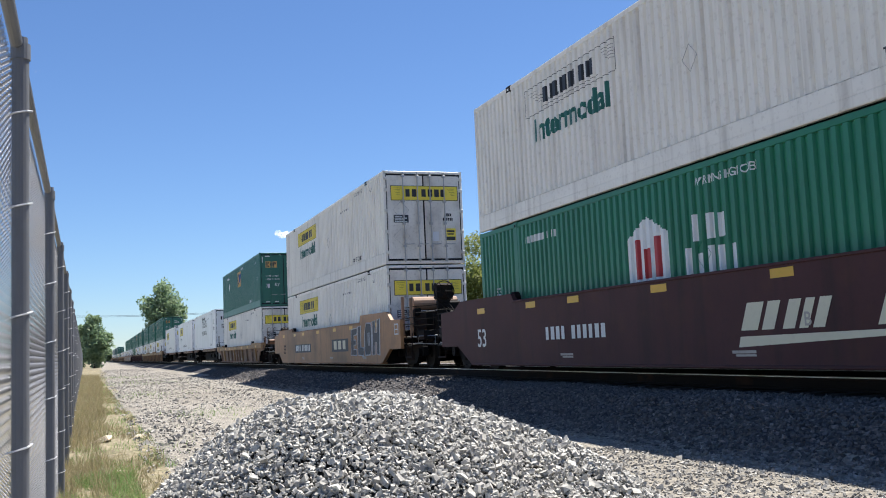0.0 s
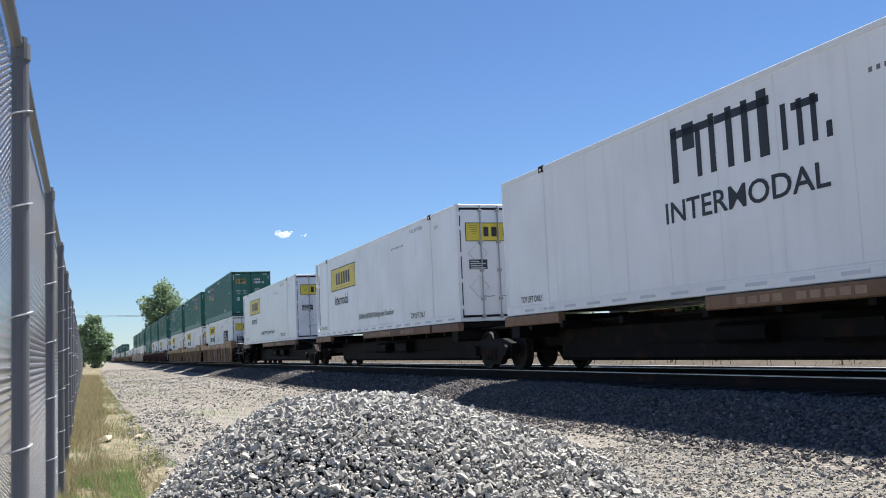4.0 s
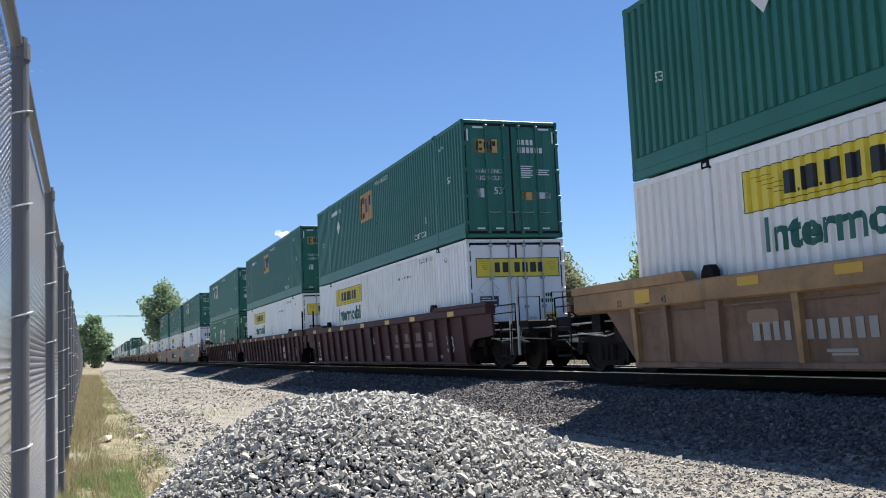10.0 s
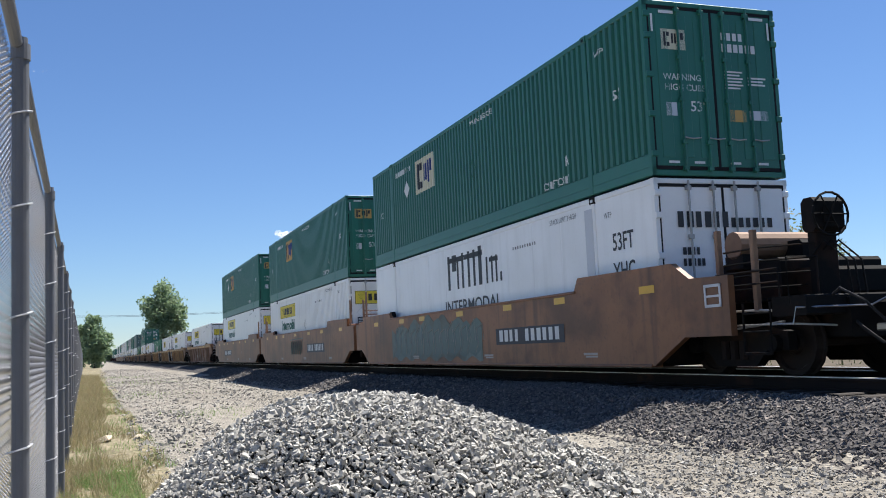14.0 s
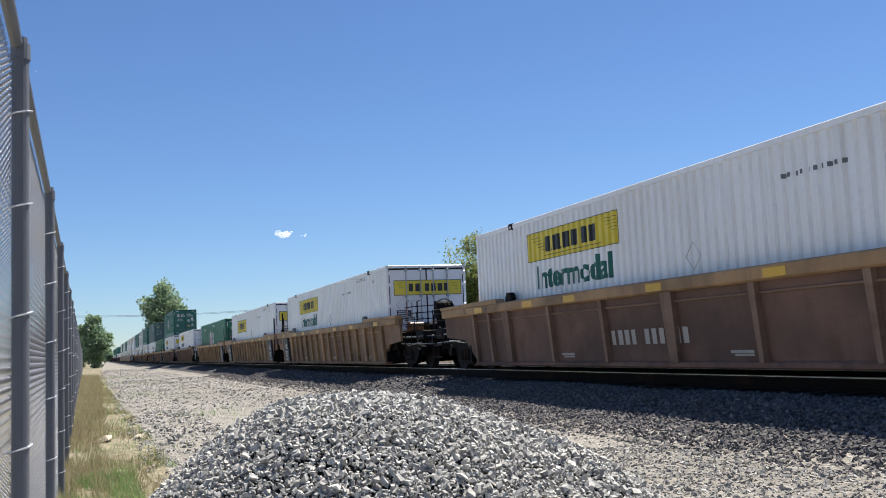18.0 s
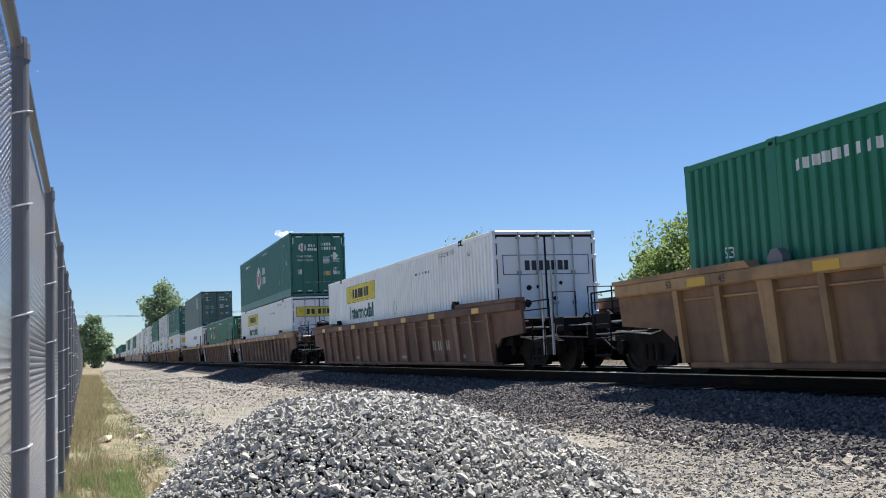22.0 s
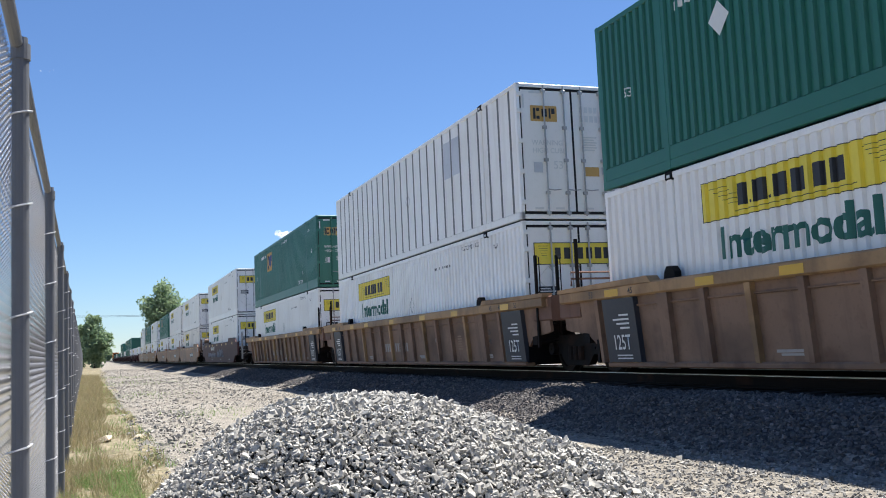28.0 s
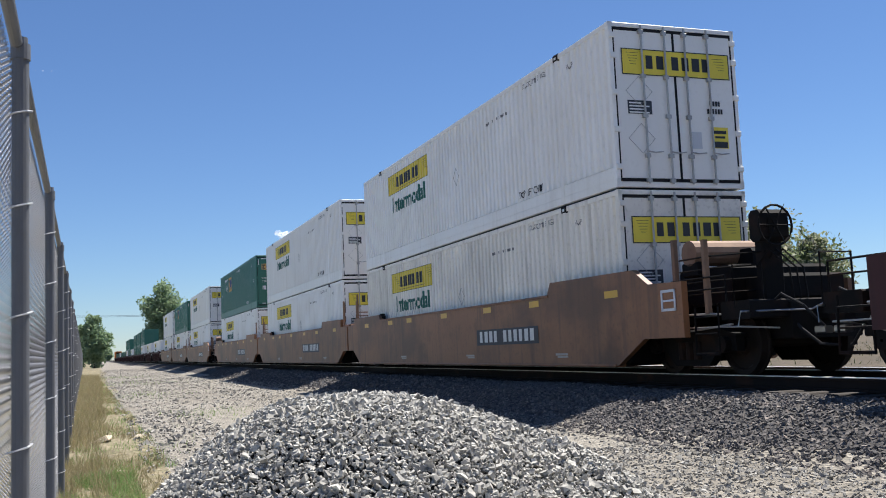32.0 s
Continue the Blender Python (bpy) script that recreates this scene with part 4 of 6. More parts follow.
def unit(u, look_of, front, rear, chord, panel, letter="", dark_panel=False, low=False, serial_at=None, graffiti="", seed=1, detail=True):
    """One well unit. front and rear say how it ends: 'coupler', 'brake' or 'joint'."""
    tall_brake = look_of == "smooth"
    label = {"ribbed": "dusty %s steel well car with upright side ribs", "smooth": "%s smooth-sided steel well car with stencilled numbers"}[look_of] % {TAN.name: "tan", ORANGE_TAN.name: "weathered brown", ORANGE.name: "orange-tan", OXIDE.name: "dark brown", RUSTY.name: "brown", DUSTY.name: "dusty brown"}[chord.name]
    car = new("well_car")
    car.location = (TRACK, u, 0)
    kind_of = "low" if low else "long" if seed in (4, 5, 6) else "single" if seed == 13 else "close"
    top, chord_low = {"low": (1.12, 0.89), "long": (1.40, 1.07)}.get(kind_of, (1.47, 1.27))
    slope = 0.0 if look_of == "smooth" else {"long": 0.05, "low": 0.08}.get(kind_of, 0.09)
    lip = 0.15 if kind_of == "long" else 0.09
    f0 = -1.62 if front == "joint" else -2.1
    r1 = LONG + (1.62 if rear == "joint" else 2.1)
    if look_of == "ribbed":
        f0 = -1.4 if front == "joint" else -1.8
        r1 = LONG + (1.4 if rear == "joint" else 1.8)
    for s in (-1, 1):
        def sx(a, b):
            return tuple(sorted((s * a, s * b)))
        if look_of == "ribbed":
            x0, x1 = sx(1.50, 1.44)
            d = 0.05 if kind_of == "long" else -0.1
            if kind_of == "long":
                edge = [(f0, chord_low - 0.02), (f0, chord_low + 0.15), (r1, chord_low + 0.15), (r1, chord_low - 0.02), (LONG + 0.75, chord_low - 0.03), (LONG + 0.50, 0.79), (LONG - 0.08, 0.17), (-0.5, 0.17), (-0.96, 0.81), (-1.15, chord_low - 0.03)]
            else:
                edge = [(f0, 0.80), (f0, chord_low + 0.15), (r1, chord_low + 0.15), (r1, 0.80), (LONG + 1.2, 0.76), (LONG + 0.62, 0.72), (LONG + 0.3, 0.5), (LONG + d, 0.17), (-d, 0.17), (-0.3, 0.5), (-0.62, 0.72), (-1.2, 0.76)]
            part("side_panel", shared(("rpanel", s, f0, r1, kind_of), lambda: lean(plate(edge, x0, x1), chord_low, slope, s), panel), car)
            c0, c1 = sx(1.60, 1.36)
            part("top_chord", shared(("chord", s, f0, r1, kind_of), lambda: box(c0, c1, f0 + 0.06, r1 - 0.06, chord_low, top, 0.025), chord), car)
            b0, b1 = sx(1.57, 1.36)
            part("bottom_sill", shared(("bsill", s, kind_of), lambda: lean(box(b0, b1, -0.2, LONG - 0.1, 0.13, 0.22, 0.02), chord_low, slope, s), panel), car)
            for e0, e1 in ((f0, 1.76), (LONG - 1.76, r1)):
                part("end_chord", shared(("echord", s, e0, e1, kind_of), lambda e0=e0, e1=e1: plate([(e0, top - 0.01), (e0, top + lip - 0.03), (e1 - (0.1 if e1 < 9 else 0), top + lip), (e1, top - 0.01)] if e1 < 9 else [(e0, top - 0.01), (e0 + 0.1, top + lip), (e1, top + lip - 0.03), (e1, top - 0.01)], *sx(1.61, 1.40)), chord), car)
            spots = RIBS[kind_of]
            if s > 0 or u > 700:
                part("rib", shared(("ribs", s, kind_of), lambda: join(*[lean(plate([(y - 0.062, chord_low), (y + 0.062, chord_low), (y + 0.055, 0.21), (y - 0.055, 0.21)], *sx(1.585, 1.49)), chord_low, slope, s) for y in spots]), chord), car)["kind"] = "stuff"
            gap = 0.06 if kind_of == "long" else 0.13
            part("ledge", shared(("ledge", s, kind_of), lambda: lean(box(*sx(1.535, 1.48), 0.1, LONG - 0.1, chord_low - gap - 0.03, chord_low - gap, 0.006), chord_low, slope, s), {RUSTY: DUSTY, OCHRE: TAN}.get(panel, panel)), car)
            for i, y in enumerate(spots if s < 0 and u <= 700 else ()):
                big = i in WIDE_RIBS[kind_of]
                w = 0.062 if not big else 0.15
                part("rib", shared(("rib", s, big, kind_of), lambda w=w: lean(plate([(-w, chord_low), (w, chord_low), (w * 0.72, 0.21), (-w * 0.72, 0.21)], *sx(1.585, 1.49)), chord_low, slope, s), {RUSTY: DUSTY, OCHRE: TAN}.get(panel, panel) if i % 3 or chord is OXIDE else TAN if chord is TAN and panel is not RUSTY else DUSTY), car, (0, y, 0))
        else:
            x0, x1 = sx(1.58, 1.48)
            edge = [(f0, 0.58), (f0, 1.40), (f0 + 0.9, 1.42), (-0.75, 1.68), (2.2, 1.70), (2.35, 1.48), (LONG - 2.35, 1.45), (LONG - 2.2, 1.62), (LONG + 0.75, 1.62), (r1 - 0.9, 1.42), (r1, 1.40), (r1, 0.58), (LONG + 1.0, 0.58), (LONG + 0.15, 0.16), (-0.15, 0.16), (-1.0, 0.58)]
            part("side_panel", shared(("spanel", s, f0, r1), lambda: plate(edge, x0, x1), panel), car)
            part("top_lip", shared(("lip", s), lambda: box(*sx(1.60, 1.40), 2.3, LONG - 2.3, 1.43, 1.475, 0.01), chord), car)
            part("bottom_lip", shared(("blip", s), lambda: box(*sx(1.60, 1.40), -0.1, LONG + 0.1, 0.14, 0.19, 0.01), chord), car)
        for y in (2.0, LONG - 2.0):
            part("box_guide", shared(("guide", s, kind_of), lambda: plate([(-0.16, top - 0.02), (-0.16, top + 0.1), (-0.08, top + 0.19), (0.05, top + 0.19), (0.12, top + 0.1), (0.14, top - 0.02)], *sx(1.5, 1.38)), RIB_GREY if panel is OCHRE else IRON), car, (0, y + (0.12 if y < 9 else -0.12), 0))
    part("well_floor", shared(("wfloor",), lambda: join(*[box(-1.34, 1.34, y - 0.14, y + 0.14, 0.14, 0.245, 0.01) for y in (0.2, 2.1, 5.0, 8.07, 11.1, 14.0, LONG - 0.2)], box(-1.35, -1.2, 0, LONG, 0.15, 0.24), box(1.2, 1.35, 0, LONG, 0.15, 0.24)), IRON), car)
    for s, o, kind in ((-1, 0.0, front), (1, LONG, rear)):
        part("end_bulkhead", shared(("bulk", s), lambda s=s, o=o: join(box(-1.44, 1.44, o + s * 0.28 - 0.04, o + s * 0.28 + 0.04, 0.2, 1.1), box(-1.3, -1.1, min(o + s * 0.06, o + s * 0.28), max(o + s * 0.06, o + s * 0.28), 0.2, 1.0), box(1.1, 1.3, min(o + s * 0.06, o + s * 0.28), max(o + s * 0.06, o + s * 0.28), 0.2, 1.0)), IRON), car)
        if kind == "joint":
            joint_end(car, s, o, chord, dark_panel)
            if s > 0:
                truck(car, LONG + 1.75)
        else:
            truck(car, o + s * 1.5)
            if u <= 700:
                coupler_end(car, s, o, chord, kind, tall_brake)
    if detail:
        xs = -1.604 if look_of == "ribbed" else -1.584
        ink = WHITE_INK

        def quad_side(y0, y1, z0, z1, x):
            return [(x, y1, z0), (x, y0, z0), (x, y0, z1), (x, y1, z1)], [(0, 1, 2, 3)]

        def bar_row(y1, y0, z0, z1, n, sd, x):
            rnd, st, out = random.Random(sd), (y1 - y0) / n, []
            for i in range(n):
                a = y1 - st * (i + 0.15)
                out.append(quad_side(a - st * rnd.uniform(0.52, 0.7), a, z0, z1, x))
            return join(*out)
        for y in (0.2, 3.2, 5.6, 8.4, 11.2, 13.0, 15.6):
            z = top - 0.17 if look_of == "ribbed" else 1.28
            part("reflector", shared(("refl", look_of, kind_of, y in (0.2, 15.6)), lambda z=z, y=y: quad_side(-0.22, 0.22, z - (0.09 if kind_of == "long" and y in (0.2, 15.6) else 0), z + 0.12, xs - 0.002), REFLECT), car, (0, y + 0.13 * ((seed * 7) % 5 - 2), 0))
        xr = -1.504 if look_of == "ribbed" else xs

        def on(vf):
            return lean(vf, chord_low, slope, -1)
        yy = serial_at or ((5.85, 2.95) if look_of == "smooth" else (9.9, 7.6))
        zs = 1.0 if seed == 24 else 0.64 if look_of == "smooth" else 0.50
        if look_of == "smooth" and chord is not OXIDE:
            part("stencil_panel", shared(("stencil", look_of, yy), lambda: quad_side(yy[1] - 0.15, yy[0] + 0.15, 0.58, 0.92, xr - 0.002), CHARCOAL), car)
        if panel is OCHRE:
            part("name_marking", shared(("oldname",), lambda: on(join(quad_side(5.2, 6.9, 0.86, 0.96, xr - 0.003), quad_side(5.3, 6.8, 0.42, 0.76, xr - 0.003))), RUSTY), car, label="faded dark red painted mark")
        if not (look_of == "ribbed" and chord is OXIDE) and panel is not OCHRE:
            part("serial_marking", shared(("carserial", look_of, kind_of, yy, zs, seed % 4), lambda: on(join(bar_row(yy[0], yy[0] - 0.37 * (yy[0] - yy[1]), zs, zs + 0.24, 4, seed % 4, xr - 0.006), bar_row(yy[0] - 0.45 * (yy[0] - yy[1]), yy[1], zs, zs + 0.24, 6, seed % 4 + 9, xr - 0.006))), ink if look_of == "smooth" else STENCIL), car)

        def words(text, size, y, z, x, mat, squeeze=1.0):
            on_panel = z < chord_low
            k = ("carwords", text, size, round(x, 3), mat.name, slope if on_panel else 0, round(z, 2))
            if k not in MESHES:
                bm = letters(text, size, squeeze)
                for v in bm.verts:
                    v.co = Vector((x + (slope * (chord_low - z - v.co.y) if on_panel else 0), -v.co.x, v.co.y))
                me = bpy.data.meshes.new("lettering")
                bm.to_mesh(me)
                bm.free()
                me.materials.append(mat)
                MESHES[k] = me
            part("lettering", MESHES[k], car, (0, y, z))
        if look_of == "ribbed" and chord is not OXIDE:
            words("20", 0.16, 1.45, 0.86, -1.588, BLACK_INK)
            words("40", 0.16, 1.45, 0.66, -1.588, BLACK_INK)
            part("warning_decal", shared(("paledecal", kind_of), lambda: on(join(*[quad_side(3.0, 3.26, 0.5 + 0.06 * k, 0.535 + 0.06 * k, xr - 0.003) for k in range(6)])), FADED_MARK), car, (0, 0.4 * (seed % 3), 0))
        dark_ink = IRON if chord is not OXIDE else WHITE_INK
        if look_of == "smooth" and front == "brake":
            part("data_panel", shared(("route", f0), lambda: join(box(xs - 0.012, xs, f0 + 0.16, f0 + 0.20, 0.98, 1.30), box(xs - 0.012, xs, f0 + 0.50, f0 + 0.54, 0.98, 1.30), box(xs - 0.012, xs, f0 + 0.16, f0 + 0.54, 0.98, 1.02), box(xs - 0.012, xs, f0 + 0.16, f0 + 0.54, 1.26, 1.30), box(xs - 0.01, xs, f0 + 0.2, f0 + 0.5, 1.12, 1.15)), GALV), car, label="small bright framed data panel")
        if look_of == "ribbed" and chord is not OXIDE:
            for wd, d in (("53", -0.15), ("48", 0.66), ("45", 1.15)):
                words(wd, 0.15, d + 0.05, chord_low + 0.09, -1.605, BLACK_INK)
                words(wd, 0.15, LONG - d, chord_low + 0.09, -1.605, BLACK_INK)
        if chord is OXIDE and seed != 24:
            words("53", 0.55, 0.95 if look_of == "ribbed" else 0.5, 0.62, xr - 0.004, dark_ink if look_of == "ribbed" or chord is not OXIDE else WHITE_INK)
        if look_of == "smooth" and chord is not ORANGE_TAN and seed != 24:
            words("53", 0.55, 15.6, 0.72, xr - 0.004, dark_ink)
        if letter:
            words(letter, 0.24, 5.2, 0.74, xr - 0.004, STENCIL)
        if rear == "joint" or front == "joint":
            for y, shown in ((15.46, rear == "joint"), (0.2, front == "joint" and dark_panel)):
                if not shown:
                    continue
                if dark_panel:
                    part("stencil_panel", shared(("black", y, kind_of), lambda y=y: on(plate([(y - 0.5, 0.22), (y + 0.5, 0.22), (y + 0.5, chord_low - 0.01), (y - 0.5, chord_low - 0.01)], -1.592, -1.50)), CHARCOAL), car)
                x = -1.598 if dark_panel else -1.51
                words("125T", 0.34, y, 0.53, x, WHITE_INK, 0.78)
                part("data_marking", shared(("datac", y, kind_of, x), lambda y=y, x=x: on(join(*[quad_side(y - 0.3, y + 0.1 * (i % 3), 0.76 + 0.07 * i, 0.79 + 0.07 * i, x) for i in range(4)], *[quad_side(y - 0.28, y + 0.2, 0.27 + 0.05 * i, 0.29 + 0.05 * i, x) for i in range(2)])), WHITE_INK), car)
        def scribble(a, b, z0, tall, sd):
            rnd, out = random.Random(sd), []
            for row in range(2):
                q = a
                while q > b:
                    w, z = rnd.uniform(0.14, 0.24), z0 + row * (tall + 0.05)
                    out.append(tube([(-1.508 + slope * (chord_low - z - tall * g), q - w * e, z + tall * g) for e, g in ((k / 8 + 0.2 * math.sin(1.9 * k + q), 0.5 + 0.5 * math.sin(1.3 * k + 3 * q)) for k in range(9))], 0.012, 4))
                    q -= rnd.uniform(0.18, 0.26)
            return join(*out)
        if look_of == "ribbed" and chord is OXIDE:
            part("name_marking", shared(("carname",), lambda: on(join(*[join(bar_row(y + 0.28, y - 0.28, 0.76, 0.98, 1, 3 * i, -1.505), quad_side(y - 0.36, y + 0.36, 0.60, 0.70, -1.505)) for i, y in enumerate((5.3, 4.4, 3.4, 2.35))])), FADED), car)
            words(letter or "A", 0.3, 7.84, 0.82, -1.505, WHITE_INK)
            if seed % 3 != 1:
                part("graffiti", shared(("scrawl", seed % 2), lambda: scribble(4.0, 2.9, 0.34, 0.24, seed), GALV), car, label="pale spray-painted scrawl")["kind"] = "stuff"
        if look_of == "smooth" and chord is OXIDE and seed < 5:
            def slant(y, w):
                x = xs - 0.003
                return [(x, y, 0.64), (x, y - w, 0.64), (x, y - w - 0.16, 1.0), (x, y - 0.16, 1.0)], [(0, 1, 2, 3)]
            part("name_marking", shared(("carname2",), lambda: join(*[slant(y, w) for y, w in ((6.48, 0.34), (6.06, 0.24), (5.66, 0.22), (5.36, 0.16), (5.12, 0.2), (4.1, 0.5), (3.2, 0.26), (2.85, 0.3))],
                 ([(xs - 0.003, 6.55, 0.42), (xs - 0.003, 2.2, 0.58), (xs - 0.003, 2.2, 0.61), (xs - 0.003, 6.5, 0.56)], [(0, 1, 2, 3)])), CREAM_LOGO), car)
        if graffiti == "block":
            part("stencil_panel", shared(("bigpanel",), lambda: quad_side(3.88, 6.33, 0.56, 1.0, xs - 0.003), CHARCOAL), car)
            part("name_marking", shared(("bigname",), lambda: bar_row(6.1, 4.1, 0.64, 0.94, 3, 6, xs - 0.007), CREAM_LOGO), car)
            forms = ([(0, 0), (0.85, -0.02), (0.82, 0.2), (0.4, 0.2), (0.4, 0.36), (0.7, 0.37), (0.68, 0.55), (0.38, 0.55), (0.37, 0.72), (0.8, 0.74), (0.85, 0.98), (-0.06, 0.95)],
                     [(0.02, 0), (0.88, -0.04), (0.86, 0.24), (0.42, 0.26), (0.36, 1.0), (-0.06, 0.98)],
                     [(0.1, -0.02), (0.8, 0.0), (0.92, 0.3), (0.86, 0.8), (0.7, 1.0), (0.1, 1.02), (-0.08, 0.72), (-0.04, 0.25)],
                     [(0.06, -0.02), (0.36, 0.0), (0.34, 0.36), (0.56, 0.37), (0.6, 0.02), (0.98, -0.02), (0.9, 1.06), (0.58, 1.04), (0.56, 0.66), (0.32, 0.65), (0.3, 1.02), (-0.08, 1.0)])
            for i, form in enumerate(forms):
                a, t = 3.5 - 0.88 * i, 0.9 + 0.04 * i
                ring = [(a - 0.86 * p - 0.16 * q, 0.43 + t * q) for p, q in form]
                gr = part("graffiti", shared(("spray", i), lambda ring=ring: plate(ring, xs - 0.004, xs), CHARCOAL), car, label="dark grey spray-painted letter with a pale outline")
                part("graffiti_outline", shared(("sprayrim", i), lambda ring=ring, a=a, t=t, i=i: join(tube([(xs - 0.002, y, z) for y, z in ring], 0.02, 4, True), *([tube([(xs - 0.002, a - 0.34 - 0.1, 0.43 + 0.3 * t), (xs - 0.002, a - 0.48 - 0.1, 0.43 + 0.3 * t), (xs - 0.002, a - 0.48 - 0.1, 0.43 + 0.7 * t), (xs - 0.002, a - 0.34 - 0.1, 0.43 + 0.7 * t)], 0.018, 4, True)] if i == 2 else [])), GALV), gr)
        if graffiti == "wave":
            def fill():
                rnd, out = random.Random(seed), []
                for i in range(10):
                    a, lo, hi = 13.5 - 0.66 * i, 0.36 + rnd.uniform(0, 0.1), 1.12 + rnd.uniform(0, 0.2)
                    out.append(([(xs - 0.003 - 0.0002 * i, a, lo), (xs - 0.003 - 0.0002 * i, a - 0.34, lo - 0.08), (xs - 0.003 - 0.0002 * i, a - 0.68, lo + 0.06), (xs - 0.003 - 0.0002 * i, a - 0.78, lo + 0.4), (xs - 0.003 - 0.0002 * i, a - 0.72, hi - 0.1), (xs - 0.003 - 0.0002 * i, a - 0.52, hi), (xs - 0.003 - 0.0002 * i, a - 0.26, hi - 0.06), (xs - 0.003 - 0.0002 * i, a - 0.1, hi - 0.3), (xs - 0.003 - 0.0002 * i, a - 0.14, lo + 0.3)], [tuple(range(9))]))
                return join(*out)

            def lines():
                rnd, out = random.Random(seed + 1), []
                for i in range(14):
                    a = 13.4 - 0.48 * i
                    out.append(tube([(xs, a + rnd.uniform(-0.1, 0.1), 0.42), (xs, a - 0.15, 0.7 + rnd.uniform(-0.1, 0.1)), (xs, a - 0.05, 0.95), (xs, a - 0.4, 1.12 + rnd.uniform(-0.1, 0.1)), (xs, a - 0.46, 0.7)], 0.014, 4))
                return join(*out)
            part("graffiti_backing", shared(("sprayback", seed), lambda: plate([(13.7 - 6.9 * k / 48, 0.29 + 0.06 * math.sin(0.9 * k)) for k in range(49)] + [(6.8 + 6.9 * k / 48, 1.2 + 0.11 * math.sin(0.8 * k) - 0.12 * math.cos(0.13 * k)) for k in range(49)], xs - 0.002, xs + 0.02), SAGE), car, label="pale spray-painted backing")
            part("graffiti", shared(("sprayfill", seed), fill, GREY), car, label="dark grey-green spray-painted letters")["kind"] = "stuff"
            part("graffiti", shared(("spraylines", seed), lines, STENCIL), car, label="pale spray-painted outlines")["kind"] = "stuff"
        if graffiti == "chalk":
            def chalk():
                rnd, out = random.Random(5), []
                a = 14.2
                while a > 5.2:
                    if not 8.9 < a < 9.4:
                        big = 1.5 if a < 9.0 else 1.0
                        z, w, h, ph, fr = 0.5 + rnd.uniform(-0.05, 0.05), rnd.uniform(0.24, 0.38) * big, rnd.uniform(0.26, 0.4) * big, rnd.uniform(0, 6), rnd.uniform(0.8, 1.5)
                        out.append(tube([(xs, a - w * (k / 9 + 0.22 * math.sin(1.9 * k + ph)), z + h * (0.5 + 0.5 * math.sin(fr * k + ph))) for k in range(10)], 0.009, 4))
                    a -= rnd.uniform(0.26, 0.36)
                return join(*out)
            part("graffiti", shared(("chalk",), chalk, ROD), car, label="thin white spray-painted scrawl")["kind"] = "stuff"
        if graffiti == "thin":
            part("graffiti", shared(("thin",), lambda: join(*[tube([(xs, 9.4 - 0.42 * i, 0.5), (xs, 9.25 - 0.42 * i, 1.05), (xs, 9.1 - 0.42 * i, 0.55), (xs, 9.0 - 0.42 * i, 1.1)], 0.02, 4) for i in range(6)], tube([(xs, 9.6, 1.14), (xs, 6.8, 1.18)], 0.02, 4)), SAGE), car, label="thin pale spray-painted scrawl")["kind"] = "stuff"
        part("data_marking", shared(("datab", look_of, kind_of), lambda: on(join(*[quad_side(y, y + 0.5, 0.34, 0.38, xr - 0.004) for y in (1.6, 6.2, 11.3)], *[quad_side(y, y + 0.42, 0.3, 0.33, xr - 0.004) for y in (1.6, 6.2, 11.3)])), STENCIL), car)
        if kind_of == "long":
            for y, w, z0, z1 in ((9.0, 0.9, 0.42, 0.72), (5.7, 0.55, 0.34, 0.8), (4.2, 0.5, 0.6, 0.9), (12.9, 0.7, 0.7, 0.92)):
                part("faded_patch", shared(("fpatch", y), lambda y=y, w=w, z0=z0, z1=z1: on(plate([(y + 0.5 * w * math.cos(a) * (1 - 0.12 * math.cos(4 * a)), (z0 + z1) / 2 + 0.5 * (z1 - z0) * math.sin(a) * (1 - 0.12 * math.cos(4 * a))) for a in [k * math.pi / 8 for k in range(16)]], -1.505, -1.502)), FADED_MARK), car)
            words("53", 0.36, 7.2, 0.6, -1.508, BLACK_INK)
    return tagged(car, label, "rail car", "well cars of the train")


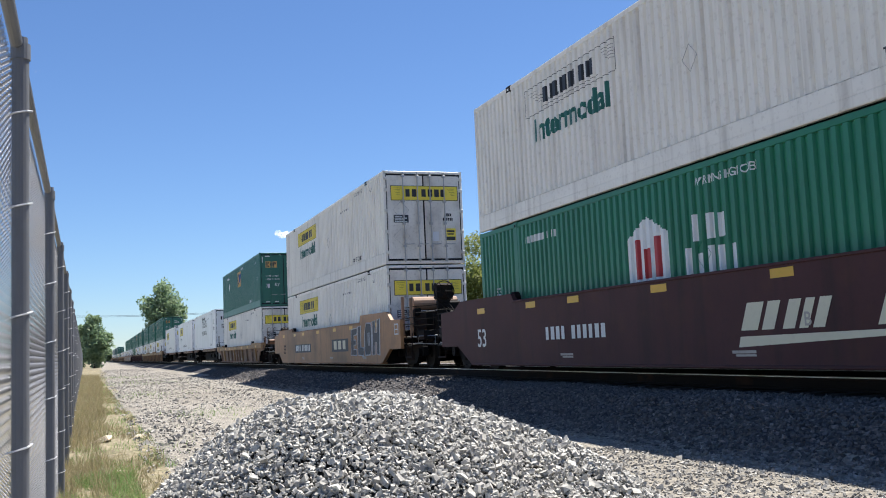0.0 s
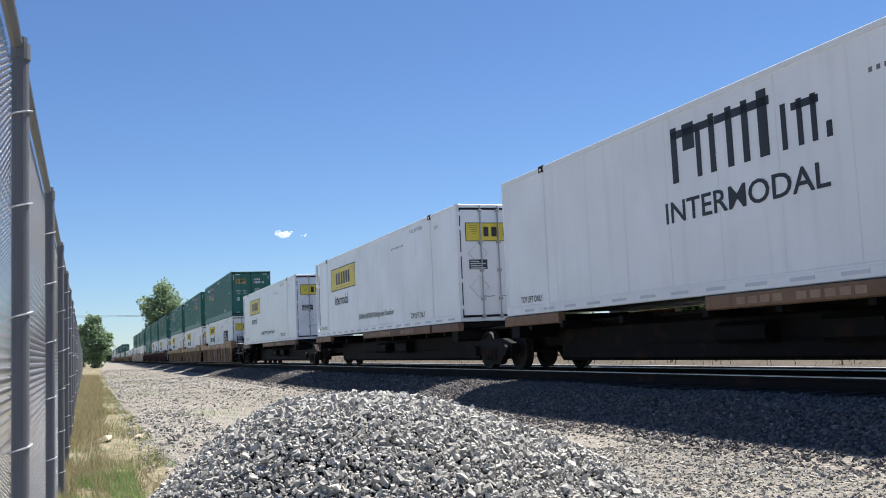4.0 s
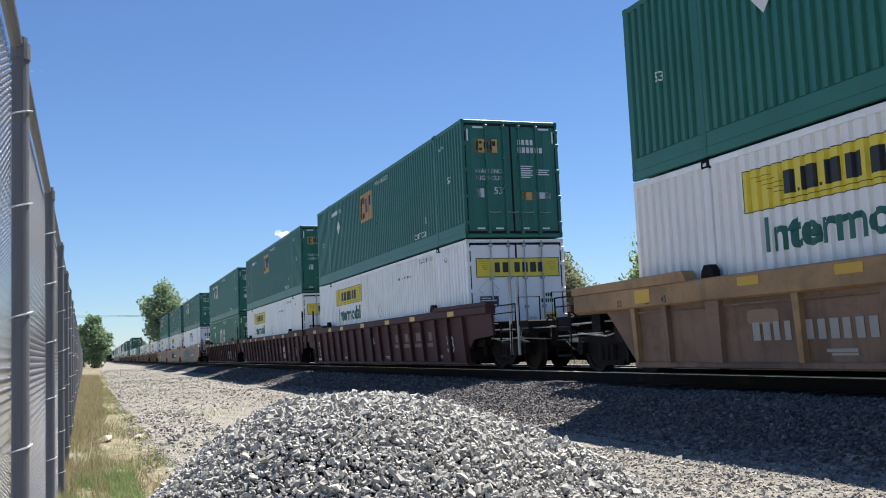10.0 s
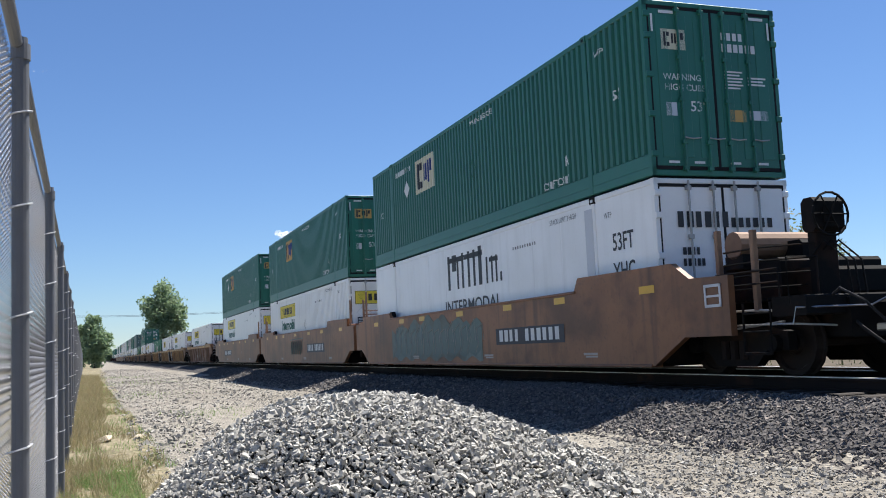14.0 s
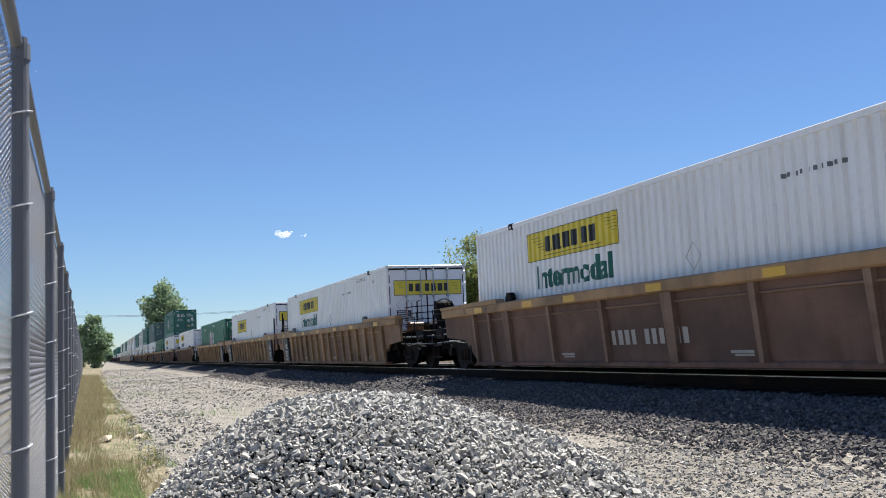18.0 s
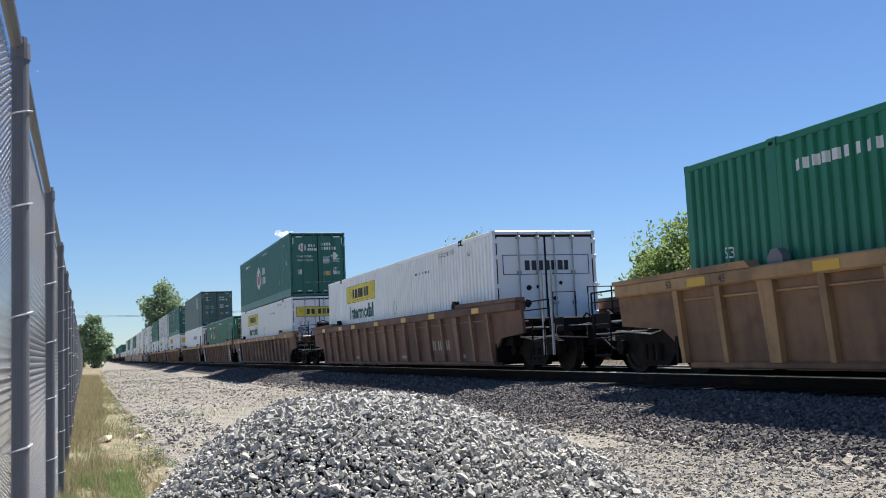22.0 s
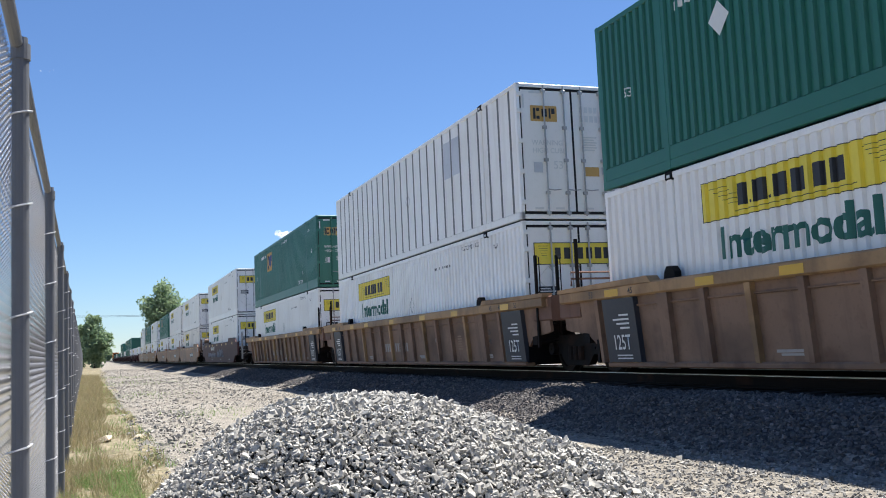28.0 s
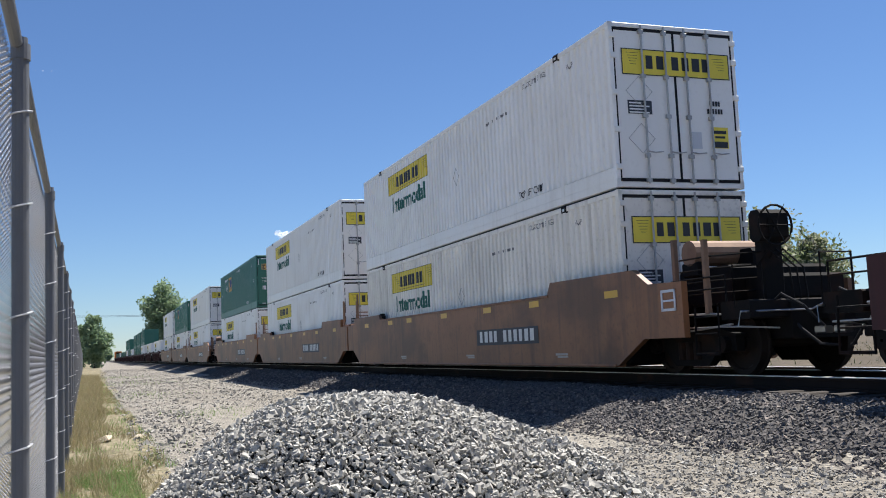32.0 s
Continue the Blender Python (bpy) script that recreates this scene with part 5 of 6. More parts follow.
def spine(u, front, rear, nextgap):
    """A low spine unit: one long beam with saddles that carry a container above it."""
    car = new("spine_car")
    car.location = (TRACK, u, 0)
    part("spine_beam", shared(("beam",), lambda: box(-0.4, 0.4, -1.4, LONG + 1.4, 0.5, 0.98, 0.04), IRON), car)
    part("beam_web", shared(("web",), lambda: box(-0.48, 0.48, 0.9, LONG - 0.9, 0.2, 0.9, 0.06), IRON), car)
    part("beam_deck", shared(("deck",), lambda: box(-0.7, 0.7, -1.4, LONG + 1.4, 0.94, 1.0, 0.01), IRON), car)
    for y in (0.4, LONG - 0.4):
        part("saddle", shared(("saddle",), lambda: join(box(-1.32, 1.32, -0.35, 0.35, 1.0, 1.165, 0.03), box(-1.3, -0.4, -0.2, 0.2, 0.7, 1.02, 0.05), box(0.4, 1.3, -0.2, 0.2, 0.7, 1.02, 0.05)), IRON), car, (0, y, 0))
    for y0, y1 in ((0.0, 1.95), (2.13, 8.9), (13.6, LONG)):
        for x0 in (-1.36, 1.22):
            part("side_sill", shared(("ssill", y0, x0), lambda y0=y0, y1=y1, x0=x0: box(x0, x0 + 0.14, y0, y1, 0.95, 1.155, 0.02), OCHRE), car, label="rusty tan side sill")
    for y in (1.2, 2.6, 4.2, 5.8, 7.4, 9.0, 11.4, 13.6, 15.0):
        part("outrigger", shared(("outr",), lambda: box(-1.3, 1.3, -0.06, 0.06, 0.86, 0.99, 0.01), IRON), car, (0, y, 0))
    part("serial_marking", shared(("spinebars",), lambda: join(*[([(-1.364, y + 0.18, 1.0), (-1.364, y, 1.0), (-1.364, y, 1.1), (-1.364, y + 0.18, 1.1)], [(0, 1, 2, 3)]) for y in (8.0, 7.75, 7.5, 7.25, 6.8, 6.55, 6.3, 6.05, 5.8, 4.6, 4.4, 4.1, 3.9, 3.6)]), FADED_MARK), car)
    part("brake_gear", shared(("bgear",), lambda: join(box(-0.75, -0.4, 6.2, 7.3, 0.45, 0.8, 0.06), tube([(-0.6, 8.4, 0.62), (-0.6, 9.6, 0.62)], 0.17, 10), tube([(-0.5, 4, 0.5), (-0.5, 12, 0.5)], 0.02, 5)), IRON), car)
    if front == "brake":
        truck(car, -0.3)
        hand_brake(car, -1.7)
        coupler_end(car, -1, 0.0, IRON, "coupler")
    if rear == "joint":
        truck(car, LONG + nextgap / 2)
    else:
        truck(car, LONG + 0.3)
        coupler_end(car, 1, LONG, IRON, "coupler")
    return tagged(car, "black spine car with tan side sills under a container", "rail car", "spine cars of the train")


LOW, HIGHER = 0.225, 3.165

# where each unit begins along the train, how it looks, how it ends, what it carries below and above
TRAIN = [
    (-15.5, "smooth", "joint", "joint", OXIDE, OXIDE, "C", ("w",), ("w",)),
    (4.15, "smooth", "joint", "coupler", OXIDE, OXIDE, "B", ("h",), ("wo",)),
    (27.95, "smooth", "brake", "coupler", ORANGE, ORANGE, "", ("wc",), ("wct",)),
    (52.0, "ribbed", "brake", "coupler", TAN, DUSTY, "", ("wc",), ("g", 8.0)),
    (134.2, "ribbed", "brake", "joint", TAN, DUSTY, "A", ("ww",), ("g", 10.95)),
    (153.95, "ribbed", "joint", "joint", TAN, DUSTY, "C", ("w",), ("g", 3.76)),
    (173.6, "ribbed", "joint", "coupler", TAN, DUSTY, "B", ("w",), ("gc", 10.8)),
    (197.4, "ribbed", "coupler", "joint", OXIDE, OXIDE, "A", ("w",), ("g", 8.85)),
    (217.05, "ribbed", "joint", "joint", OXIDE, OXIDE, "C", ("w",), ("g", 9.0)),
    (236.85, "ribbed", "joint", "coupler", OXIDE, OXIDE, "B", ("h",), ("gw", 11.45)),
    (260.95, "smooth", "brake", "joint", ORANGE_TAN, ORANGE_TAN, "A", ("bold",), ("gw", 11.1)),
    (280.7, "smooth", "joint", "joint", ORANGE_TAN, ORANGE_TAN, "C", ("w",), ("g", 10.8)),
    (300.5, "smooth", "joint", "ladder", ORANGE_TAN, ORANGE_TAN, "B", ("r",), ("g", 10.85)),
    (324.15, "ribbed", "brake", "coupler", TAN, RUSTY, "", ("w",), None),
    (347.75, "ribbed", "brake", "joint", TAN, OCHRE, "A", ("w",), None),
    (367.45, "ribbed", "joint", "joint", TAN, OCHRE, "C", ("big",), None),
    (387.15, "ribbed", "joint", "coupler", TAN, OCHRE, "B", ("h",), None),
    (410.8, "ribbed", "coupler", "coupler", RUSTY, RUSTY, "", ("wl",), None),
    (434.5, "ribbed", "brake", "joint", TAN, RUSTY, "A", ("w",), ("hh",)),
    (454.4, "ribbed", "joint", "joint", TAN, RUSTY, "C", ("gl", 11.0), None),
    (474.4, "ribbed", "joint", "coupler", TAN, RUSTY, "B", ("town",), ("grey", 3.75)),
    (497.85, "ribbed", "brake", "joint", TAN, DUSTY, "A", ("w",), ("g", 8.05)),
    (517.45, "ribbed", "joint", "joint", TAN, DUSTY, "C", ("w",), ("ribw", 4.04)),
    (537.15, "ribbed", "joint", "ladder", TAN, DUSTY, "B", ("w",), ("g", 11.15)),
    (561.0, "smooth", "coupler", "coupler", OXIDE, OXIDE, "", ("w",), ("wt",)),
    (584.95, "smooth", "brake", "joint", ORANGE_TAN, ORANGE_TAN, "A", ("wc",), ("wt",)),
    (604.5, "smooth", "joint", "joint", ORANGE_TAN, ORANGE_TAN, "C", ("w",), ("wt",)),
    (624.2, "smooth", "joint", "coupler", ORANGE_TAN, ORANGE_TAN, "B", ("w",), ("g", 11.0)),
    (648.0, "smooth", "brake", "joint", ORANGE_TAN, ORANGE_TAN, "A", ("w",), ("w",)),
    (667.7, "smooth", "joint", "joint", ORANGE_TAN, ORANGE_TAN, "C", ("w",), ("g", 11.0)),
    (687.4, "smooth", "joint", "coupler", ORANGE_TAN, ORANGE_TAN, "B", ("w",), ("w",)),
    (711.2, "ribbed", "coupler", "coupler", OXIDE, OXIDE, "", ("w",), None),
    (735.0, "ribbed", "coupler", "coupler", OXIDE, OXIDE, "", ("w",), None),
    (758.8, "ribbed", "coupler", "joint", OXIDE, OXIDE, "", ("w",), ("g", 11.0)),
    (778.5, "ribbed", "joint", "joint", OXIDE, OXIDE, "", ("g", 11.0), ("g", 11.0)),
    (798.2, "ribbed", "joint", "coupler", OXIDE, OXIDE, "", ("g", 11.0), ("g", 8.0)),
    (822.0, "ribbed", "coupler", "coupler", OXIDE, OXIDE, "", ("w",), None),
    (845.8, "ribbed", "coupler", "joint", OXIDE, OXIDE, "", ("g", 11.0), ("g", 8.0)),
    (865.5, "ribbed", "joint", "joint", OXIDE, OXIDE, "", ("w",), ("g", 11.0)),
    (885.2, "ribbed", "joint", "coupler", OXIDE, OXIDE, "", ("g", 11.0), None),
    (909.0, "ribbed", "coupler", "coupler", OXIDE, OXIDE, "", ("g", 11.0), None),
    (932.8, "ribbed", "coupler", "coupler", OXIDE, OXIDE, "", ("g", 11.0), None),
    (956.6, "ribbed", "coupler", "coupler", OXIDE, OXIDE, "", ("w",), None),
    (980.4, "ribbed", "coupler", "coupler", OXIDE, OXIDE, "", ("g", 11.0), None),
    (1004.2, "ribbed", "coupler", "coupler", OXIDE, OXIDE, "", ("g", 11.0), None),
    (1028.0, "ribbed", "coupler", "coupler", OXIDE, OXIDE, "", ("g", 11.0), None),
]
SPINES = [(73.2, "brake", "joint", 2.9, "bold"), (92.2, "joint", "joint", 4.3, "reefer"), (112.7, "joint", "coupler", 0, "reefer")]
MOVERS = []
# where the painted number stands on some cars
SERIALS = {1: (12.4, 10.05), 2: (13.05, 10.1), 6: (13.15, 10.9), 12: (12.9, 9.75), 14: (4.4, 2.95), 17: (4.2, 2.6), 24: (12.35, 10.1)}


def load(u, base, spec):
    k = spec[0]
    if k == "w":
        ob = white_box(u, base)
    elif k == "wt":
        ob = white_box(u, base, top=True)
    elif k == "wc":
        ob = white_box(u, base, body=CREAM)
    elif k == "wct":
        ob = white_box(u, base, body=CREAM, top=True)
    elif k == "wo":
        ob = white_box(u, base, body=CREAM, old=True, top=True)
    elif k == "wl":
        ob = white_box(u, base, doors="outline")
    elif k == "ww":
        ob = white_box(u, base)
        part("advert_panel", shared(("advert",), lambda: wall_strip("wide", 2.14, 4.56, 1.1, 2.05, 0.003), CHARCOAL), ob, label="black panel with white words")
        part("lettering", side_letters("6,480", 0.42, 3.75, 1.76, "wide", WHITE_INK, 0.95), ob)
        part("lettering", side_letters("WREATHS", 0.42, 3.38, 1.40, "wide", WHITE_INK, 0.95), ob)
    elif k == "big":
        ob = white_box(u, base, big=True)
    elif k == "h":
        ob = house_box(u, base)
    elif k == "hh":
        ob = house_box(u, base, True)
    elif k in ("bold", "r", "town"):
        ob = smooth_box(u, base, {"bold": "bold", "r": "reefer", "town": "town"}[k], k == "r")
    elif k == "g":
        ob = green_box(u, base, spec[1])
    elif k == "gl":
        ob = green_box(u, base, spec[1], doors="gold", body=HUBGREEN)
    elif k == "gc":
        ob = green_box(u, base, spec[1], CREAM_LOGO)
    elif k == "gw":
        ob = green_box(u, base, spec[1], CREAM_LOGO, "white_square")
    elif k == "grey":
        ob = green_box(u, base, spec[1], CREAM_LOGO, "white_square", GREY, "ribbed")
    else:
        ob = green_box(u, base, spec[1], GALV, "gold", WHITE, "ribbed")
    MOVERS.append((ob, u, base))


def build_train():
    for i, (u, shape, front, rear, chord, panel, letter, lower, upper) in enumerate(TRAIN):
        car = unit(u, shape, front, rear, chord, panel, letter, dark_panel=panel is OCHRE or i in (18, 19, 20, 21, 22, 23), low=(i == 3), serial_at=SERIALS.get(i), graffiti={2: "block", 10: "wave", 11: "thin", 24: "chalk"}.get(i, ""), seed=i, detail=u < 700)
        MOVERS.append((car, u, 0.0))
        load(u, LOW, lower)
        if upper:
            load(u, HIGHER, upper)
    for u, front, rear, gap, kind in SPINES:
        car = spine(u, front, rear, gap)
        MOVERS.append((car, u, 0.0))
        ob = smooth_box(u, 1.17, kind)
        MOVERS.append((ob, u, 1.17))


build_train()

# ---- locomotives far back in the train ----


def locomotive(u):
    lo = new("locomotive")
    lo.location = (TRACK, u, 0)
    part("frame", as_mesh("frame", *box(-1.5, 1.5, 0, 21.5, 0.9, 1.35, 0.05), IRON), lo)
    part("cab", as_mesh("cab", *box(-1.5, 1.5, 1.6, 4.4, 1.35, 4.5, 0.2), LOCO), lo)
    part("nose", as_mesh("nose", *box(-1.1, 1.1, 0.3, 1.7, 1.35, 3.2, 0.15), LOCO), lo)
    part("hood", as_mesh("hood", *box(-1.0, 1.0, 4.4, 21.0, 1.35, 4.3, 0.15), LOCO), lo)
    part("roof", as_mesh("roof", *box(-1.2, 1.2, 4.5, 20.5, 4.2, 4.6, 0.15), IRON), lo)
    part("windshield", as_mesh("windshield", *box(-1.2, 1.2, 1.57, 1.6, 3.3, 4.1), GASKET), lo)
    part("fuel_tank", as_mesh("fuel_tank", *box(-1.4, 1.4, 8, 13.5, 0.3, 0.95, 0.15), IRON), lo)
    for y in (4.2, 17.3):
        truck(lo, y)
    for y in (0.2, 21.2):
        part("handrail", as_mesh("handrail", *tube([(-1.45, y, 1.3), (-1.45, y, 2.4), (1.45, y, 2.4), (1.45, y, 1.3)], 0.02, 5), LOCO), lo)
    tagged(lo, "orange and black diesel locomotive at the rear of the train", "locomotive", "locomotives")
    MOVERS.append((lo, u, 0.0))


locomotive(1053.0)
locomotive(1076.0)

# ---- ground ----


def ballast_height(x):
    """Height of the ground across the track: road, shoulder, track bed and what lies beyond."""
    pts = [(-5000, GROUND), (6.15, GROUND), (7.45, -0.27), (8.2, -0.2), (11.1, -0.2), (11.9, -0.36), (12.5, -0.42), (15.2, -0.42), (16.4, -0.7), (5000, -0.8)]
    for (a, p), (b, q) in zip(pts, pts[1:]):
        if a <= x <= b:
            return p + (q - p) * (x - a) / (b - a)
    return GROUND


MOUND = (1.225, 4.907, 1.0, 1.15, 1.514, 0.096, 1.406)
SPILL = (2.496, 4.331, 0.345, 0.565, 0.518)


def mound_height(x, y):
    """How high the heap of stone stands over the ground at x, y: a main heap and a spill beside it."""
    xm, ym, tall, a, b, th, e = MOUND
    dx, dy = x - xm, y - ym
    p, q = math.cos(th) * dx + math.sin(th) * dy, -math.sin(th) * dx + math.cos(th) * dy
    r = (p / a) ** 2 + (q / b) ** 2
    xs, ys, low, c, d = SPILL
    return tall * math.exp(-((r + 1e-6) ** e)) + low * math.exp(-(((x - xs) / c) ** 2 + ((y - ys) / d) ** 2))


def land(x, y):
    z = ballast_height(x)
    if abs(x) < 60 and -10 < y < 150:
        z += 0.035 * noise.noise(Vector((x * 0.35, y * 0.35, 0))) + 0.012 * noise.noise(Vector((x * 1.7, y * 1.7, 3)))
    return z


def ground_material(name, base, second, speck, grit, bump):
    m, t, b, ln = nodes_of(name)
    col = mix(t, noise_fac(t, 0.45, 0.35, 0.65, 5.0, seed=False), rgba(base), rgba(second))
    col = mix(t, noise_fac(t, 7.0, 0.48, 0.75, 6.0, seed=False), col, rgba(speck))
    vo = t.nodes.new("ShaderNodeTexVoronoi")
    vo.inputs["Scale"].default_value = grit
    tc = t.nodes.new("ShaderNodeTexCoord")
    ln.new(tc.outputs["Object"], vo.inputs["Vector"])
    hs = t.nodes.new("ShaderNodeSeparateColor")
    ln.new(vo.outputs["Color"], hs.inputs["Color"])
    dark = mix(t, hs.outputs["Red"], (0.55, 0.55, 0.56, 1), (1.25, 1.22, 1.18, 1))
    col = mix(t, 0.75, col, dark, "MULTIPLY")
    ln.new(col, b.inputs["Base Color"])
    b.inputs["Roughness"].default_value = 0.95
    b.inputs["Specular IOR Level"].default_value = 0.2
    add_bump(t, b, vo.outputs["Distance"], bump, 0.04)
    return m


def build_ground():
    xs = [-5000, -600, -100, -30, -10, -5, -3] + [-2 + 0.25 * i for i in range(74)] + [17, 18, 20, 25, 32, 45, 70, 120, 300, 900, 5000]
    ys = [-5000, -300, -60, -20, -8] + [-4 + 0.5 * i for i in range(70)] + [31 + 2 * i for i in range(30)] + [95, 110, 130, 160, 200, 260, 350, 500, 800, 1600, 5000]
    vs = [(x, y, land(x, y)) for y in ys for x in xs]
    n = len(xs)
    fs = [(j * n + i, j * n + i + 1, (j + 1) * n + i + 1, (j + 1) * n + i) for j in range(len(ys) - 1) for i in range(n - 1)]
    road = ground_material("packed_gravel_road", (0.245, 0.225, 0.193), (0.308, 0.287, 0.25), (0.145, 0.136, 0.121), 26.0, 0.7)
    # ballast grey, lowered further to deepen the shade beside the train
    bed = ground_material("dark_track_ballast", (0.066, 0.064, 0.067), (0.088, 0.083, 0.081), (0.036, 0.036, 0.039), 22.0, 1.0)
    # strip below the train, with the train's shade put into its colour
    under_train = ground_material("track_bed_with_train_shade", (0.035, 0.033, 0.033), (0.05, 0.045, 0.042), (0.025, 0.024, 0.024), 22.0, 0.8)
    verge = ground_material("dry_grassy_soil", (0.21, 0.18, 0.115), (0.27, 0.235, 0.165), (0.13, 0.135, 0.07), 18.0, 0.6)
    field = ground_material("weedy_field", (0.085, 0.07, 0.052), (0.12, 0.098, 0.072), (0.05, 0.046, 0.035), 6.0, 0.6)
    g = new("ground", as_mesh("ground", vs, fs, road))
    for m in (bed, verge, field, under_train):
        g.data.materials.append(m)
    for p in g.data.polygons:
        x, y = p.center.x, p.center.y
        p.use_smooth = True
        wob = 0.3 * noise.noise(Vector((x, y * 0.4, 7)))
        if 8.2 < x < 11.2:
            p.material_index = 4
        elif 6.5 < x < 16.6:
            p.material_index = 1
        # pale road colour runs on past the fence, added to bounce light trainward
        elif x >= 16.6 or x < -150:
            p.material_index = 3
        elif x < 0.55 + wob + 0.012 * max(0, 30 - y) and y > 6:
            p.material_index = 2
    tagged(g, "pale packed gravel and dirt beside the railway", "ground", kind="structure")


build_ground()


def build_track(cx, y0, y1, drop=0.0):
    """The two rails of one track."""
    for s in (-1, 1):
        x = cx + s * 0.753
        r = new("rail", as_mesh("rail", *join(box(x - 0.037, x + 0.037, y0, y1, -0.045, -0.005, 0.004), box(x - 0.009, x + 0.009, y0, y1, -0.15, -0.04), box(x - 0.07, x + 0.07, y0, y1, -0.18, -0.15)), RAILSIDE))
        tagged(r, "rusty steel rail with a bright worn top on timber ties", "rail", "rails", "structure")
        r.location.z = -drop
        part("rail_head", as_mesh("rail_head", *box(x - 0.0385, x + 0.0385, y0, y1, -0.016, 0.001, 0.005), RAILTOP), r)


build_track(TRACK, -60, 1500)
build_track(TRACK + 4.35, -60, 1500, 0.2)


def build_ties():
    tie = as_mesh("tie", *box(-1.3, 1.3, -0.115, 0.115, -0.12, 0.04, 0.015), TIE_WOOD)
    for cx, a, b in ((TRACK, 2, 50), (TRACK + 4.35, 8, 40)):
        bed = new("track_bed")
        bed.location = (cx, 0, -0.22 if cx == TRACK else -0.43)
        tagged(bed, "timber ties of the railway track sunk in ballast", "railway ties", kind="structure")
        y = a
        while y < b:
            part("tie", tie, bed, (random.uniform(-0.05, 0.05), y, random.uniform(-0.008, 0.008)))
            y += 0.53


build_ties()

# ---- stones ----


def fast_mesh(name, verts, faces, mats):
    """A mesh from arrays; every face has as many corners as faces has columns."""
    me = bpy.data.meshes.new(name)
    k = faces.shape[1]
    me.vertices.add(len(verts))
    me.vertices.foreach_set("co", np.ascontiguousarray(verts, dtype=np.float32).ravel())
    me.loops.add(faces.size)
    me.loops.foreach_set("vertex_index", np.ascontiguousarray(faces, dtype=np.int32).ravel())
    me.polygons.add(len(faces))
    me.polygons.foreach_set("loop_start", np.arange(0, faces.size, k, dtype=np.int32))
    me.update(calc_edges=True)
    me.validate()
    me.shade_flat()
    for m in mats:
        me.materials.append(m)
    return me


LUMP_V = np.array([(x, y, z) for x in (-1, 1) for y in (-1, 1) for z in (-1, 1)], dtype=float)
LUMP_F = np.array([(0, 1, 3), (0, 3, 2), (4, 6, 7), (4, 7, 5), (0, 4, 5), (0, 5, 1), (2, 3, 7), (2, 7, 6), (0, 2, 6), (0, 6, 4), (1, 5, 7), (1, 7, 3)])


def stone_arrays(places, sizes, rng):
    """Crushed stones: skewed, sharp-cornered lumps at the places."""
    n = len(places)
    v = LUMP_V[None] * rng.uniform(0.46, 1.06, (n, 8, 3))
    v[:, :, :2] += 0.3 * rng.uniform(-1, 1, (n, 1, 2)) * v[:, :, 2:]
    v = v * (sizes[:, None, None] * rng.uniform([0.8, 0.55, 0.4], [1.4, 1.05, 0.8], (n, 3))[:, None, :])
    q = rng.normal(size=(n, 4)) * np.array([1.0, 0.5, 0.5, 1.0])
    q /= np.linalg.norm(q, axis=1)[:, None]
    w, x, y, z = q.T
    rot = np.stack([np.stack([1 - 2 * (y * y + z * z), 2 * (x * y - z * w), 2 * (x * z + y * w)], -1),
                    np.stack([2 * (x * y + z * w), 1 - 2 * (x * x + z * z), 2 * (y * z - x * w)], -1),
                    np.stack([2 * (x * z - y * w), 2 * (y * z + x * w), 1 - 2 * (x * x + y * y)], -1)], 1)
    v = np.einsum("nij,nkj->nki", rot, v) + places[:, None, :]
    f = LUMP_F[None] + 8 * np.arange(n)[:, None, None]
    return v.reshape(-1, 3), f.reshape(-1, 3)


def scatter(x0, x1, y0, y1, per_m2, rng, keep=None, lift=0.0):
    n = int((x1 - x0) * (y1 - y0) * per_m2)
    p = np.stack([rng.uniform(x0, x1, n), rng.uniform(y0, y1, n)], 1)
    out = []
    for x, y in p:
        h = mound_height(x, y)
        if keep and not keep(x, y, h):
            continue
        out.append((x, y, land(x, y) + h + lift))
    return np.array(out)


HEAP_COLOURS = [(0.11, 0.108, 0.102), (0.42, 0.405, 0.372), (0.56, 0.54, 0.495), (0.23, 0.222, 0.21), (0.74, 0.72, 0.66)]
HEAP_STONE = stone("broken_grey_stone", HEAP_COLOURS)
HEAP_SINGLE = stone("broken_grey_stone_single", HEAP_COLOURS, island=False)
# stone greys lowered as well, to deepen the train's shade on the shoulder
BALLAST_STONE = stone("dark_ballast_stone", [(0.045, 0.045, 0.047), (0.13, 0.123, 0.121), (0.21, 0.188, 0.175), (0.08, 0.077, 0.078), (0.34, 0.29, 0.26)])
ROAD_STONE = stone("pale_road_stone", [(0.15, 0.143, 0.132), (0.31, 0.295, 0.268), (0.46, 0.44, 0.402), (0.24, 0.224, 0.20), (0.11, 0.106, 0.10)])


